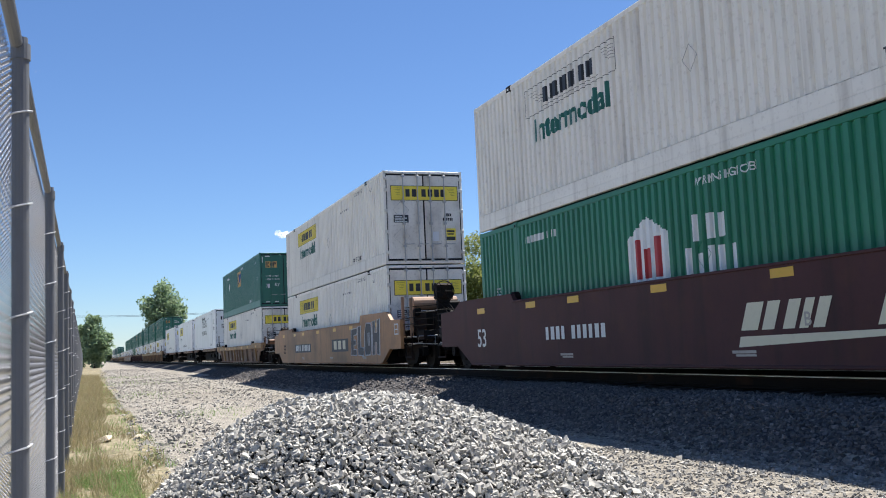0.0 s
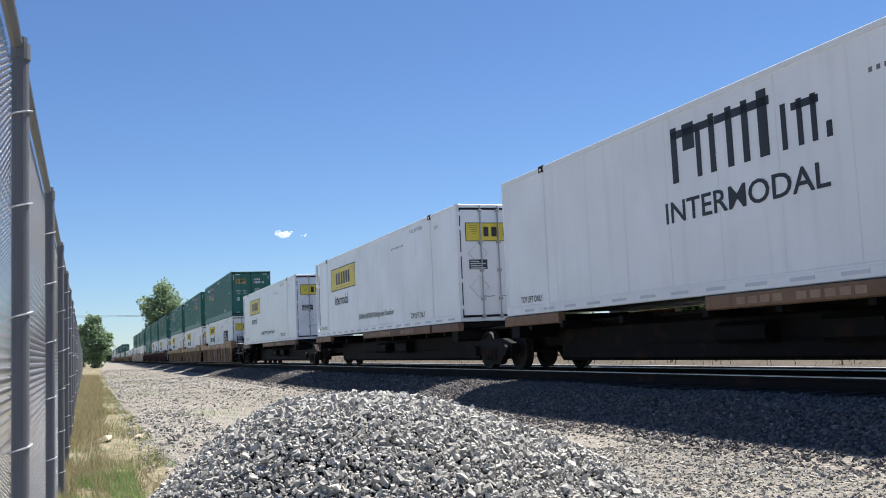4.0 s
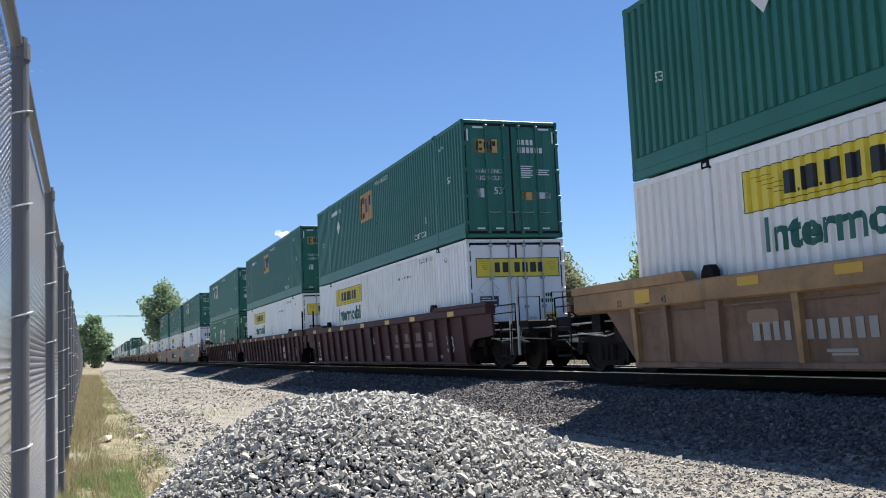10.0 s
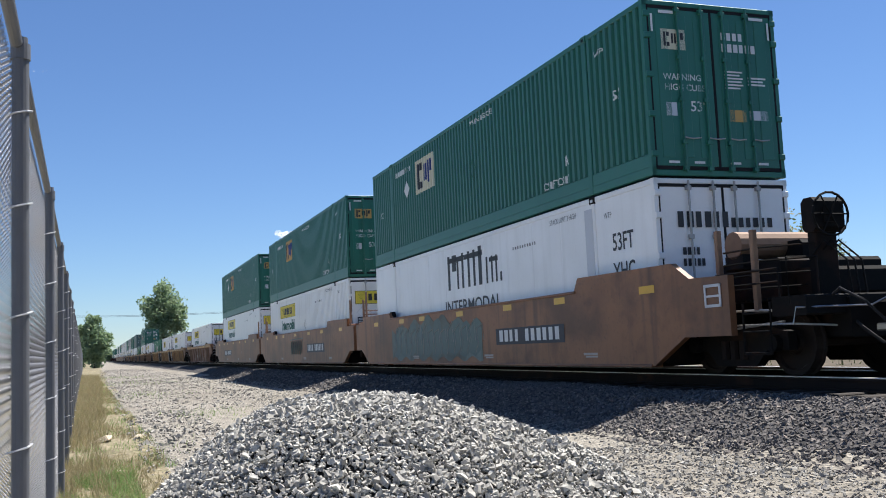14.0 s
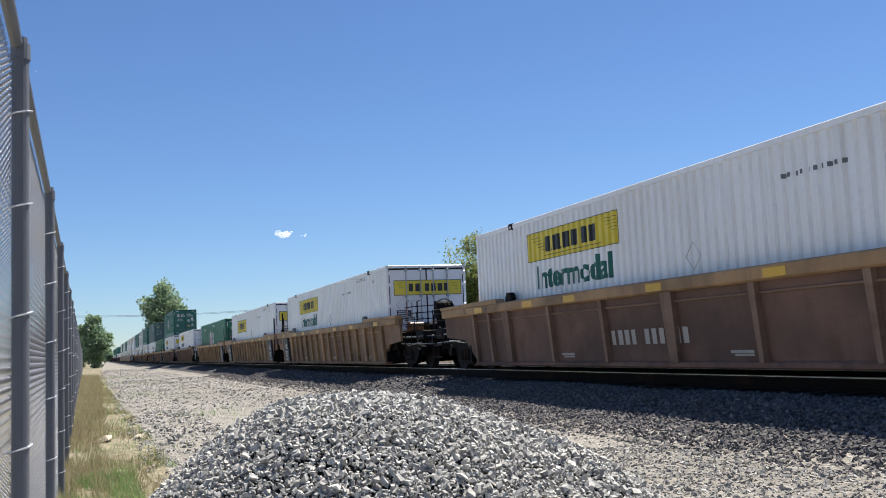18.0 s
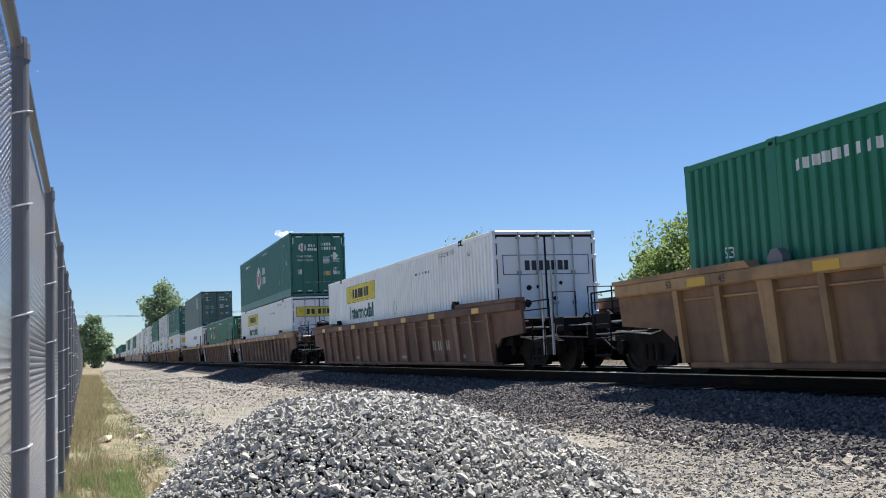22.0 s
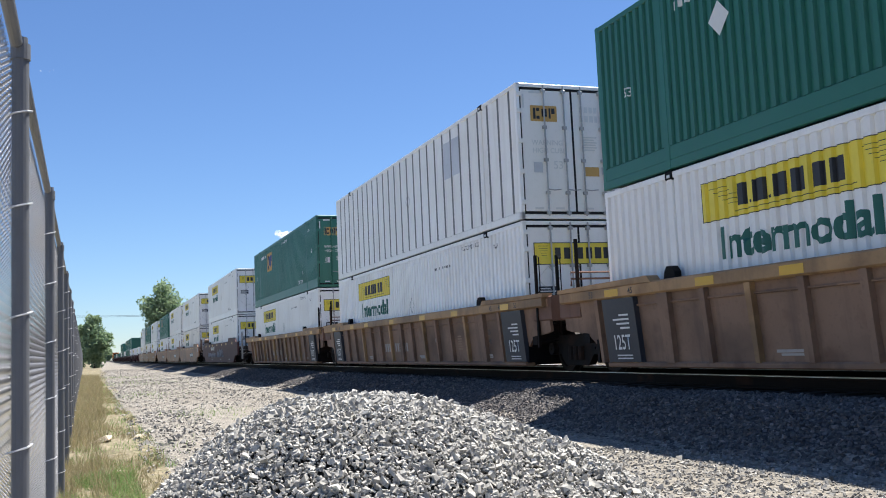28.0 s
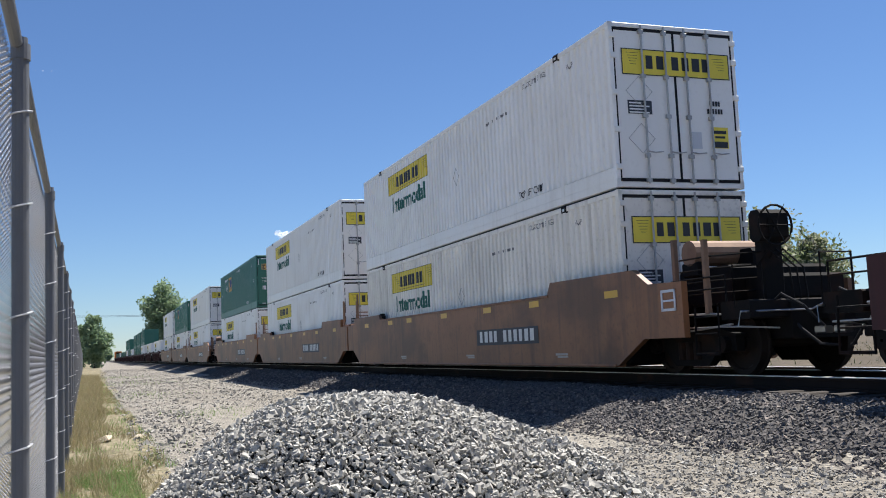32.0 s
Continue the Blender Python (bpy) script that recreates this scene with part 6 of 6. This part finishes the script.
def build_stones():
    rng = np.random.default_rng(4)
    heap = new("gravel_heap")
    heap.location = (0, 0, 0)
    nx, ny = 60, 60
    gx, gy = np.linspace(-1.6, 5.2, nx), np.linspace(1.9, 8.4, ny)
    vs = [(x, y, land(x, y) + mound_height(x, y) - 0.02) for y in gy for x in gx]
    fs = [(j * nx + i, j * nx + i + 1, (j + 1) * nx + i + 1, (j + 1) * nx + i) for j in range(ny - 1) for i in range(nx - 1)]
    # near-black core: the shade between the stones is put into its colour
    part("heap_core", as_mesh("heap_core", vs, fs, ground_material("heap_gap_shade", (0.05, 0.049, 0.047), (0.07, 0.068, 0.065), (0.03, 0.03, 0.03), 30.0, 0.8)), heap)
    tagged(heap, "heap of broken grey crushed stone beside the track", "gravel heap")
    p = scatter(-1.5, 5.0, 2.0, 6.3, 8800, rng, lambda x, y, h: h > 0.012 and (y < 5.15 or x > 2.2))
    sizes = np.exp(rng.normal(math.log(0.0074), 0.42, len(p))).clip(0.0035, 0.019)
    p[:, 2] += sizes * rng.uniform(-0.5, 1.1, len(p))
    back = scatter(-1.5, 5.0, 5.15, 8.3, 2200, rng, lambda x, y, h: h > 0.012 and x <= 2.2)
    p = np.concatenate([p, back])
    sizes = np.concatenate([sizes, rng.uniform(0.011, 0.02, len(back))])
    near = np.where((p[:, 1] > 3.4) & (p[:, 1] < 3.75) & (p[:, 0] > 0.9) & (p[:, 0] < 1.3))[0][:300]
    rest = np.setdiff1d(np.arange(len(p)), near)
    v, f = stone_arrays(p[rest], sizes[rest], rng)
    part("stone_cover", fast_mesh("stone_cover", v, f, [HEAP_STONE]), heap)["kind"] = "stuff"
    kinds = []
    for i in range(12):
        v, f = stone_arrays(np.zeros((1, 3)), np.array([0.0102]), rng)
        kinds.append(fast_mesh("stone", v, f, [HEAP_SINGLE]))
    for i in near:
        k = float(sizes[i]) / 0.0102
        m = Matrix.LocRotScale(Vector(p[i]), Euler((rng.uniform(-0.5, 0.5), rng.uniform(-0.5, 0.5), rng.uniform(0, 6.28))), Vector((k, k, k)))
        part("stone", kinds[i % 12], heap, m)

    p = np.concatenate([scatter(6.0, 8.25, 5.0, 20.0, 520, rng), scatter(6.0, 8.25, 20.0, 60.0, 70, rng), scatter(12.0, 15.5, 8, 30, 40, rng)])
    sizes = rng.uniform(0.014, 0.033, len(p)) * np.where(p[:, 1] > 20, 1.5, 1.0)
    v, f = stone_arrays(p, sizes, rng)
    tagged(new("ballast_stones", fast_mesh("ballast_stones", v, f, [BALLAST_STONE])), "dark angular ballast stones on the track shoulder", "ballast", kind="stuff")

    p = np.concatenate([scatter(2.4, 6.2, 3.2, 10.0, 520, rng, lambda x, y, h: h < 0.05), scatter(0.5, 6.1, 9.0, 24.0, 85, rng, lambda x, y, h: h < 0.05 and noise.noise(Vector((x * 0.5, y * 0.2, 5))) + 0.25 * noise.noise(Vector((x * 3, y * 2, 1))) > -0.08),
                        scatter(0.4, 5.8, 23.0, 60.0, 34, rng), scatter(0.2, 5.6, 60.0, 130.0, 12, rng)])
    sizes = np.exp(rng.normal(math.log(0.014), 0.45, len(p))).clip(0.006, 0.045) * np.where(p[:, 1] > 11, 1.3, 0.85)
    v, f = stone_arrays(p, sizes, rng)
    tagged(new("road_gravel", fast_mesh("road_gravel", v, f, [ROAD_STONE])), "loose pale gravel scattered over the dirt road", "gravel", kind="stuff")

    tan = stone("tan_sandstone", [(0.56, 0.46, 0.33), (0.62, 0.53, 0.40)], island=False)
    for x, y, s in ((0.08, 15.6, 0.15), (0.62, 15.9, 0.09), (0.25, 11.4, 0.07)):
        v, f = stone_arrays(np.zeros((1, 3)), np.array([s]), rng)
        r = new("rock", fast_mesh("rock", v, f, [tan]))
        bm = bmesh.new()
        bm.from_mesh(r.data)
        bmesh.ops.bevel(bm, geom=bm.edges[:], offset=s * 0.12, segments=2, affect="EDGES", profile=0.6)
        bm.to_mesh(r.data)
        bm.free()
        r.location = (x, y, land(x, y) + s * 0.2)
        r.scale = (1.15, 1.0, 0.55)
        tagged(r, "rounded tan rock lying in the dry grass", "rock")


build_stones()

# ---- fence ----


def fence_x(y):
    return -0.198 - 0.0123 * y


def build_fence():
    fence = new("chain_link_fence")
    fence.location = (fence_x(0), 0, GROUND)
    top = 1.71 - GROUND
    post = as_mesh("post", *join(tube([(0, 0, -0.3), (0, 0, top - 0.03)], 0.028, 16), tube([(0, 0, top - 0.05), (0, 0, top + 0.004)], 0.0325, 16), tube([(0, 0, top), (0, 0, top + 0.02), (0, 0, top + 0.028)], 0.024, 12)), GALV_DULL)
    rail = as_mesh("top_rail", *tube([(0, 0, 0), (fence_x(3.05) - fence_x(0), 3.05, 0)], 0.021, 12), GALV_DULL)
    tie = as_mesh("wire_tie", *tube([(-0.045, 0.0, -0.012), (-0.02, -0.034, -0.004), (0.022, -0.03, 0.006), (0.036, 0.01, 0.014), (0.0, 0.036, 0.016)], 0.0036, 6), GALV)
    for i in range(52):
        y = 0.45 + 3.05 * i
        x = fence_x(y) - fence_x(0)
        part("post", post, fence, (x, y, 0))
        part("top_rail", rail, fence, (x - 0.012, y, top + 0.005))
        if i < 12:
            for z in (0.25, 0.62, 1.0, 1.38, 1.75, 2.1):
                part("wire_tie", tie, fence, Matrix.Translation((x, y, z + 0.03 * ((i * 5 + int(z * 7)) % 3 - 1))) @ pose(0, 0, 0, 0, 0, 12 * ((i + int(z * 9)) % 3 - 1)))
    part("tension_wire", as_mesh("tension_wire", *tube([(-0.03, 0, 0.08), (fence_x(158) - fence_x(0) - 0.03, 158, 0.08)], 0.004, 4), GALV), fence)

    def weave(y0, y1, pitch, r, sides, thick=0.0075):
        """Upright zigzag wires, each hooked into the next."""
        half = pitch / 2
        rows = int((top - 0.06) / half)
        ks = np.arange(int((y1 - y0) / half))
        zz = 0.04 + half * np.arange(rows + 1)
        way = np.where((np.arange(rows + 1)[None, :] + ks[:, None]) % 2 == 0, 1, -1)
        knots = y0 + half * ks[:, None] + half * 0.56 * way
        ys = np.stack([knots[:, :-1], 0.5 * knots[:, :-1] + 0.5 * knots[:, 1:]], -1).reshape(len(ks), -1)
        zs = np.stack([zz[:-1], zz[:-1] + 0.5 * half], -1).reshape(-1)
        xs = -0.0123 * ys - 0.034 + thick * np.where(np.arange(len(zs)) % 2 == 0, -1, 1)[None, :]
        rows = len(zs) - 1
        c = np.stack([xs, ys, np.broadcast_to(zs, ys.shape)], -1)
        ang = 2 * np.pi * np.arange(sides) / sides
        ring = np.stack([np.cos(ang) * r, np.sin(ang) * r * 1.2, np.zeros(sides)], -1)
        v = (c[:, :, None, :] + ring[None, None]).reshape(-1, 3)
        nk = len(ks)
        base = (np.arange(nk)[:, None, None] * (rows + 1) + np.arange(rows)[None, :, None]) * sides
        k = np.arange(sides)[None, None, :]
        q = (k + 1) % sides
        f = np.stack([base + k, base + q, base + sides + q, base + sides + k], -1).reshape(-1, 4)
        return v, f
    v, f = weave(1.2, 11.5, 0.064, 0.0021, 3)
    near = part("wire_mesh", fast_mesh("wire_mesh", v, f, [WIRE]), fence)
    near["kind"] = "stuff"
    near.data.shade_smooth()
    v, f = weave(11.5, 45.0, 0.15, 0.003, 3)
    part("wire_mesh", fast_mesh("wire_mesh", v, f, [WIRE]), fence)["kind"] = "stuff"
    v, f = weave(45.0, 158.0, 0.30, 0.006, 3)
    part("wire_mesh", fast_mesh("wire_mesh", v, f, [WIRE]), fence)["kind"] = "stuff"
    tagged(fence, "tall galvanised chain-link fence with round posts and a top rail", "fence")


build_fence()

# ---- plants ----


def leaf_material(name, cols, rough=0.6):
    m, t, b, ln = nodes_of(name)
    ramp = t.nodes.new("ShaderNodeValToRGB")
    els = ramp.color_ramp.elements
    while len(els) < len(cols):
        els.new(0.5)
    for i, c in enumerate(cols):
        els[i].position, els[i].color = i / (len(cols) - 1), rgba(c)
    g = t.nodes.new("ShaderNodeNewGeometry")
    ln.new(g.outputs["Random Per Island"], ramp.inputs["Fac"])
    col = mix(t, noise_fac(t, 0.8, 0.35, 0.7), ramp.outputs["Color"], rgba(tuple(v * 0.7 for v in cols[0])))
    ln.new(col, b.inputs["Base Color"])
    b.inputs["Roughness"].default_value = rough
    tr = t.nodes.new("ShaderNodeBsdfTranslucent")
    ln.new(col, tr.inputs["Color"])
    ms = t.nodes.new("ShaderNodeMixShader")
    ms.inputs["Fac"].default_value = 0.5
    ln.new(b.outputs["BSDF"], ms.inputs[1])
    ln.new(tr.outputs["BSDF"], ms.inputs[2])
    ln.new(ms.outputs["Shader"], t.nodes["Material Output"].inputs["Surface"])
    return m


def blades(places, heights, widths, rng, lean=0.35):
    """Grass blades: narrow bent strips of two quads, tapering to the tip."""
    n = len(places)
    a = rng.uniform(0, 2 * np.pi, n)
    side = np.stack([np.cos(a), np.sin(a), np.zeros(n)], 1) * widths[:, None]
    b = rng.uniform(0, 2 * np.pi, n)
    tip = np.stack([np.cos(b), np.sin(b), np.zeros(n)], 1) * (heights * rng.uniform(0.1, lean * 2, n))[:, None]
    up = np.array([0, 0, 1.0])[None] * heights[:, None]
    v = np.stack([places - side, places + side, places + side * 0.7 + up * 0.55 + tip * 0.3, places - side * 0.7 + up * 0.55 + tip * 0.3,
                  places + up + tip + side * 0.1, places + up + tip - side * 0.1], 1)
    f = np.array([(0, 1, 2, 3), (3, 2, 4, 5)])[None] + 6 * np.arange(n)[:, None, None]
    return v.reshape(-1, 3), f.reshape(-1, 4)


def build_grass():
    rng = np.random.default_rng(9)
    dry = leaf_material("dry_straw_grass", [(0.33, 0.27, 0.15), (0.43, 0.36, 0.22), (0.22, 0.22, 0.10), (0.38, 0.31, 0.18), (0.17, 0.20, 0.08), (0.30, 0.22, 0.13)], 0.8)
    green = leaf_material("green_weeds", [(0.16, 0.28, 0.08), (0.24, 0.36, 0.11), (0.30, 0.39, 0.15), (0.40, 0.42, 0.20)], 0.7)

    def strip(n, y0, y1, w, power=1.0):
        y = y0 + (y1 - y0) * rng.random(n) ** power
        x = fence_x(y) - 0.1 + rng.random(n) ** 1.4 * w
        z = np.array([land(a, b) for a, b in zip(x, y)])
        return np.stack([x, y, z], 1)
    p = strip(42000, 6.8, 75.0, 1.25, 1.7)
    keep = np.array([noise.noise(Vector((a * 1.6, b * 0.6, 2))) + 0.5 * noise.noise(Vector((a * 5, b * 3, 4))) > -0.1 + 0.35 * max(0, a - 0.25) for a, b, _ in p])
    p = p[keep]
    h = rng.uniform(0.02, 0.12, len(p)) * np.where(p[:, 0] < 0.12, 1.9, 1.0) * np.where((p[:, 0] < 0.15) & (p[:, 1] > 16), 1.7, 1.0)
    v, f = blades(p, h, rng.uniform(0.0009, 0.0022, len(p)) * (1 + p[:, 1] / 18), rng, 0.6)
    tagged(new("dry_grass", fast_mesh("dry_grass", v, f, [dry])), "dry straw-coloured grass along the foot of the fence", "grass", kind="stuff")
    p = np.concatenate([strip(9000, 7.0, 11.5, 0.8), strip(7000, 11.5, 60, 1.3, 1.5)])
    keep = np.array([noise.noise(Vector((a * 2.0, b * 0.9, 8))) > -0.05 for a, b, _ in p])
    p = p[keep]
    extra = []
    for cx, cy, s, n in ((2.3, 21.0, 0.5, 260), (1.2, 34.0, 0.9, 300), (1.6, 52.0, 1.6, 400), (0.9, 70, 1.2, 300), (0.9, 13.5, 0.3, 60)):
        a = rng.normal(size=(n, 2)) * np.array([s, s * 2.2]) + np.array([cx, cy])
        extra += [(x, y, land(x, y)) for x, y in a]
    p = np.concatenate([p, np.array(extra)])
    v, f = blades(p, rng.uniform(0.02, 0.11, len(p)), rng.uniform(0.0012, 0.0032, len(p)) * (1 + p[:, 1] / 20), rng, 0.8)
    tagged(new("green_weeds", fast_mesh("green_weeds", v, f, [green])), "low green weeds growing in the gravel by the fence", "weeds", kind="stuff")


build_grass()

BARK = paint("grey_brown_bark", (0.10, 0.075, 0.055), (0.05, 0.04, 0.03), 0.5, 0.9, False)


def tree(x, y, tall, wide, low, leaf, count, size, seed, mats, label, lobes=9):
    """A tapered trunk with limbs, and a crown of loose leaf clumps with gaps."""
    rng = np.random.default_rng(seed)
    base = land(x, y) - 0.05 if abs(x) < 60 else -0.8
    t = new("tree")
    t.location = (x, y, base)
    h = tall - base
    mid = low + (h - low) * 0.35
    cs = []
    for i in range(lobes):
        a, r = rng.uniform(0, 2 * np.pi), rng.uniform(0.1, 0.36) * wide
        z = rng.uniform(low + (h - low) * 0.18, h - (h - low) * 0.2)
        k = 1 - 0.55 * abs((z - low) / (h - low) - 0.45) * 1.4
        cs.append((r * math.cos(a) * k, r * math.sin(a) * k, z, rng.uniform(0.15, 0.25) * wide * k))
    cs.append((0, 0, h - 0.16 * wide, 0.17 * wide))
    trunk = [tube([(0, 0, 0), (0.01 * h, 0, mid * 0.5), (0, 0.012 * h, mid)], 0.022 * h, 8)]
    for cx, cy, cz, cr in cs[:6]:
        trunk.append(tube([(0, 0, mid * 0.6), (cx * 0.4, cy * 0.4, mid * 0.6 + (cz - mid * 0.6) * 0.55), (cx, cy, cz)], 0.008 * h, 6))
    part("trunk", as_mesh("trunk", *join(*trunk), BARK), t)
    pts = []
    for cx, cy, cz, cr in cs:
        n = int(count * cr ** 2 / sum(c[3] ** 2 for c in cs))
        d = rng.normal(size=(n, 3))
        d /= np.linalg.norm(d, axis=1)[:, None]
        rad = cr * (0.45 + 0.62 * rng.random(n) ** 0.6) * (1 + 0.28 * np.sin(5 * d[:, 0] + 7 * d[:, 1] + seed) * np.cos(6 * d[:, 2] + cx))
        pts.append(np.array([cx, cy, cz]) + d * rad[:, None] * np.array([1, 1, 0.82]))
    d = rng.normal(size=(count // 2, 3))
    d /= np.linalg.norm(d, axis=1)[:, None]
    ragged = 1 + 0.22 * np.sin(4 * d[:, 0] + 5 * d[:, 2] + seed) + 0.16 * np.sin(9 * d[:, 1] - 7 * d[:, 2] + 2 * seed)
    d = d * (ragged * rng.random(len(d)) ** 0.4)[:, None]
    pts.append(np.array([0, 0, (low + h) / 2]) + d * np.array([0.42 * wide, 0.42 * wide, 0.46 * (h - low)]))
    p = np.concatenate(pts)
    n = len(p)
    a = rng.normal(size=(n, 3))
    a /= np.linalg.norm(a, axis=1)[:, None]
    b = np.cross(a, rng.normal(size=(n, 3)))
    b /= np.linalg.norm(b, axis=1)[:, None]
    s = size * rng.uniform(0.6, 1.3, n)[:, None]
    v = np.stack([p - a * s, p + b * s * 0.5, p + a * s, p - b * s * 0.5], 1).reshape(-1, 3)
    f = (np.array([(0, 1, 2, 3)])[None] + 4 * np.arange(n)[:, None, None]).reshape(-1, 4)
    part("crown", fast_mesh("crown", v, f, [mats]), t)
    return tagged(t, label, "tree")


def build_trees():
    fresh = leaf_material("fresh_green_leaves", [(0.20, 0.29, 0.08), (0.28, 0.38, 0.12), (0.36, 0.44, 0.17), (0.24, 0.32, 0.10)])
    bloom = leaf_material("pale_blossom_leaves", [(0.18, 0.24, 0.09), (0.48, 0.47, 0.38), (0.24, 0.27, 0.12), (0.62, 0.58, 0.50)])
    # greens for the far trees, paled to put distance haze into the leaf colour
    deep = leaf_material("deep_green_leaves", [(0.23, 0.33, 0.18), (0.30, 0.40, 0.23), (0.36, 0.45, 0.28)])
    yellow = leaf_material("yellow_green_leaves", [(0.27, 0.31, 0.08), (0.38, 0.39, 0.13), (0.2, 0.26, 0.06)])
    tree(16.0, 258.0, 20.0, 12.5, 3.0, 1, 9000, 0.42, 3, deep, "tall green tree behind the train", 18)
    tree(-0.4, 172.0, 8.3, 6.2, -0.4, 1, 5000, 0.3, 5, deep, "dense green tree at the end of the fence", 10)
    tree(-3.2, 186.0, 7.2, 6.5, -0.4, 1, 3500, 0.3, 6, deep, "dense green tree at the end of the fence")
    for i, (x, y, h, w, m) in enumerate(((40, 58.5, 9.4, 9.5, fresh), (40, 51.5, 8.2, 9.0, bloom), (41, 46.8, 6.3, 4.6, bloom), (42, 66.5, 7.6, 6.0, fresh),
                                         (40, 79.0, 9.0, 7.5, bloom), (41, 89.0, 10.9, 7.0, fresh), (40, 99.5, 13.2, 9.0, yellow))):
        tree(x, y, h, w, 1.0, 1, 11000, 0.165, 20 + i, m, {fresh: "leafy fresh green tree beyond the tracks", bloom: "tree with pale blossom beyond the tracks", yellow: "tall tree with yellow-green leaves beyond the tracks"}[m], 11)
    for i, (x, y, h, w) in enumerate(((-14, 430, 10, 9), (-7, 470, 9, 9), (-1, 520, 9, 10), (4, 620, 9, 10), (22, 520, 10, 10), (30, 470, 11, 10), (42, 500, 10, 12), (-24, 440, 11, 10))):
        tree(x, y, h, w, 0.8, 1, 900, 0.9, 50 + i, deep, "distant green tree near the horizon", 7)
    rng = np.random.default_rng(12)
    p = np.stack([rng.uniform(24, 60, 5000), rng.uniform(15, 160, 5000), np.full(5000, -0.78)], 1)
    v, f = blades(p, rng.uniform(0.1, 0.4, 5000), rng.uniform(0.015, 0.04, 5000), rng, 0.5)
    tagged(new("field_weeds", fast_mesh("field_weeds", v, f, [leaf_material("dull_field_weeds", [(0.07, 0.085, 0.04), (0.11, 0.12, 0.055), (0.15, 0.135, 0.08)])])), "tall green weeds in the field beyond the tracks", "weeds", kind="stuff")


build_trees()

# ---- overhead wire and clouds ----


def build_wire():
    wood = paint("weathered_pole_wood", (0.12, 0.09, 0.07), (0.06, 0.05, 0.04), 0.5, 0.9, False)
    for x in (-34.0, 64.0):
        p = new("utility_pole", as_mesh("utility_pole", *join(tube([(0, 0, 0), (0, 0, 15.6)], 0.16, 8), box(-0.06, 0.06, -1.2, 1.2, 14.6, 14.75)), wood))
        p.location = (x, 270.0, -0.8)
        tagged(p, "weathered wooden utility pole that carries a wire", "utility pole", "utility poles")
    for dy, dz in ((0.0, 0.0), (1.0, -0.25)):
        pts = [(x, 270.0 + dy, 14.15 + dz - 1.9 * (1 - ((x - 15) / 49) ** 2)) for x in range(-34, 65, 7)]
        tagged(new("overhead_wire", as_mesh("overhead_wire", *tube(pts, 0.035, 5), GASKET)), "thin dark overhead wire strung between two poles", "wire", "overhead wires")


build_wire()


def build_clouds():
    m, t, b, ln = nodes_of("white_cloud")
    b.inputs["Base Color"].default_value, b.inputs["Roughness"].default_value = (0.6, 0.62, 0.66, 1), 1.0
    b.inputs["Specular IOR Level"].default_value = 0.0
    # faint glow added to keep the clouds white, in place of scattered sunlight
    b.inputs["Emission Color"].default_value, b.inputs["Emission Strength"].default_value = (0.85, 0.9, 1.0, 1), 0.4
    tr = t.nodes.new("ShaderNodeBsdfTransparent")
    ms = t.nodes.new("ShaderNodeMixShader")
    soft = t.nodes.new("ShaderNodeMath")
    soft.operation = "MULTIPLY"
    soft.inputs[1].default_value = 0.5
    ln.new(noise_fac(t, 0.16, 0.38, 0.62, 3.0), soft.inputs[0])
    ln.new(soft.outputs[0], ms.inputs["Fac"])
    ln.new(tr.outputs["BSDF"], ms.inputs[1])
    ln.new(b.outputs["BSDF"], ms.inputs[2])
    ln.new(ms.outputs["Shader"], t.nodes["Material Output"].inputs["Surface"])
    rng = np.random.default_rng(21)

    def cloud(way, far, w, h, n, label):
        v, f = [], []
        for i in range(n):
            a = rng.uniform(-1, 1)
            r = h * rng.uniform(0.2, 0.42) * (1 - 0.6 * a * a)
            c = np.array([a * w * 0.5, rng.uniform(-0.3, 0.3) * w, rng.uniform(-0.25, 0.4) * h * (1 - a * a)])
            bm = bmesh.new()
            bmesh.ops.create_icosphere(bm, subdivisions=3, radius=1.0)
            o = len(v)
            for q in bm.verts:
                k = r * (1 + 0.25 * noise.noise(q.co * 2.2 + Vector((i, 0, 0))))
                v.append(tuple(c + np.array(q.co) * k * np.array([1.25, 1.0, 0.75])))
            f += [tuple(x.index + o for x in q.verts) for q in bm.faces]
            bm.free()
        ob = new("cloud", as_mesh("cloud", v, f, m))
        ob.location = tuple(np.array(way) * far)
        for q in ob.data.polygons:
            q.use_smooth = True
        return tagged(ob, label, "cloud", "clouds")
    cloud((0.1806, 0.9759, 0.1225), 3000, 52, 32, 9, "small white puffy cloud in the blue sky")
    cloud((0.2025, 0.9720, 0.1195), 3000, 30, 11, 4, "thin white wisp of cloud in the blue sky")
    c = cloud((-0.0535, 0.9601, 0.2750), 3000, 60, 5, 5, "thin white wisp of cloud in the blue sky")
    return c


DRIFT = build_clouds()


def motions():
    """The whole train rolls past on the run that RUN gives, its wheels turn with it, and one wisp drifts."""
    for ob, u, base in MOVERS:
        walk(ob, [(t, pose(TRACK, u - d, base)) for t, d in RUN])
    ts, ds = zip(*RUN)
    for w, axles in WHEELS.items():
        steps = [k / FPS for k in range(32 * FPS + 1)]
        walk(axles[0], [(t, pose(0, w, R_WHEEL, math.degrees(float(np.interp(t, ts, ds)) / R_WHEEL))) for t in steps])
        keys = axles[0].animation_data
        for other in axles[1:]:
            other.rotation_mode = "QUATERNION"
            other.animation_data_create()
            other.animation_data.action = keys.action
            other.animation_data.action_slot = keys.action_slot
    x, y, z = DRIFT.location
    walk(DRIFT, [(0, pose(x - 12, y, z)), (32, pose(x + 30, y, z + 4))])


motions()
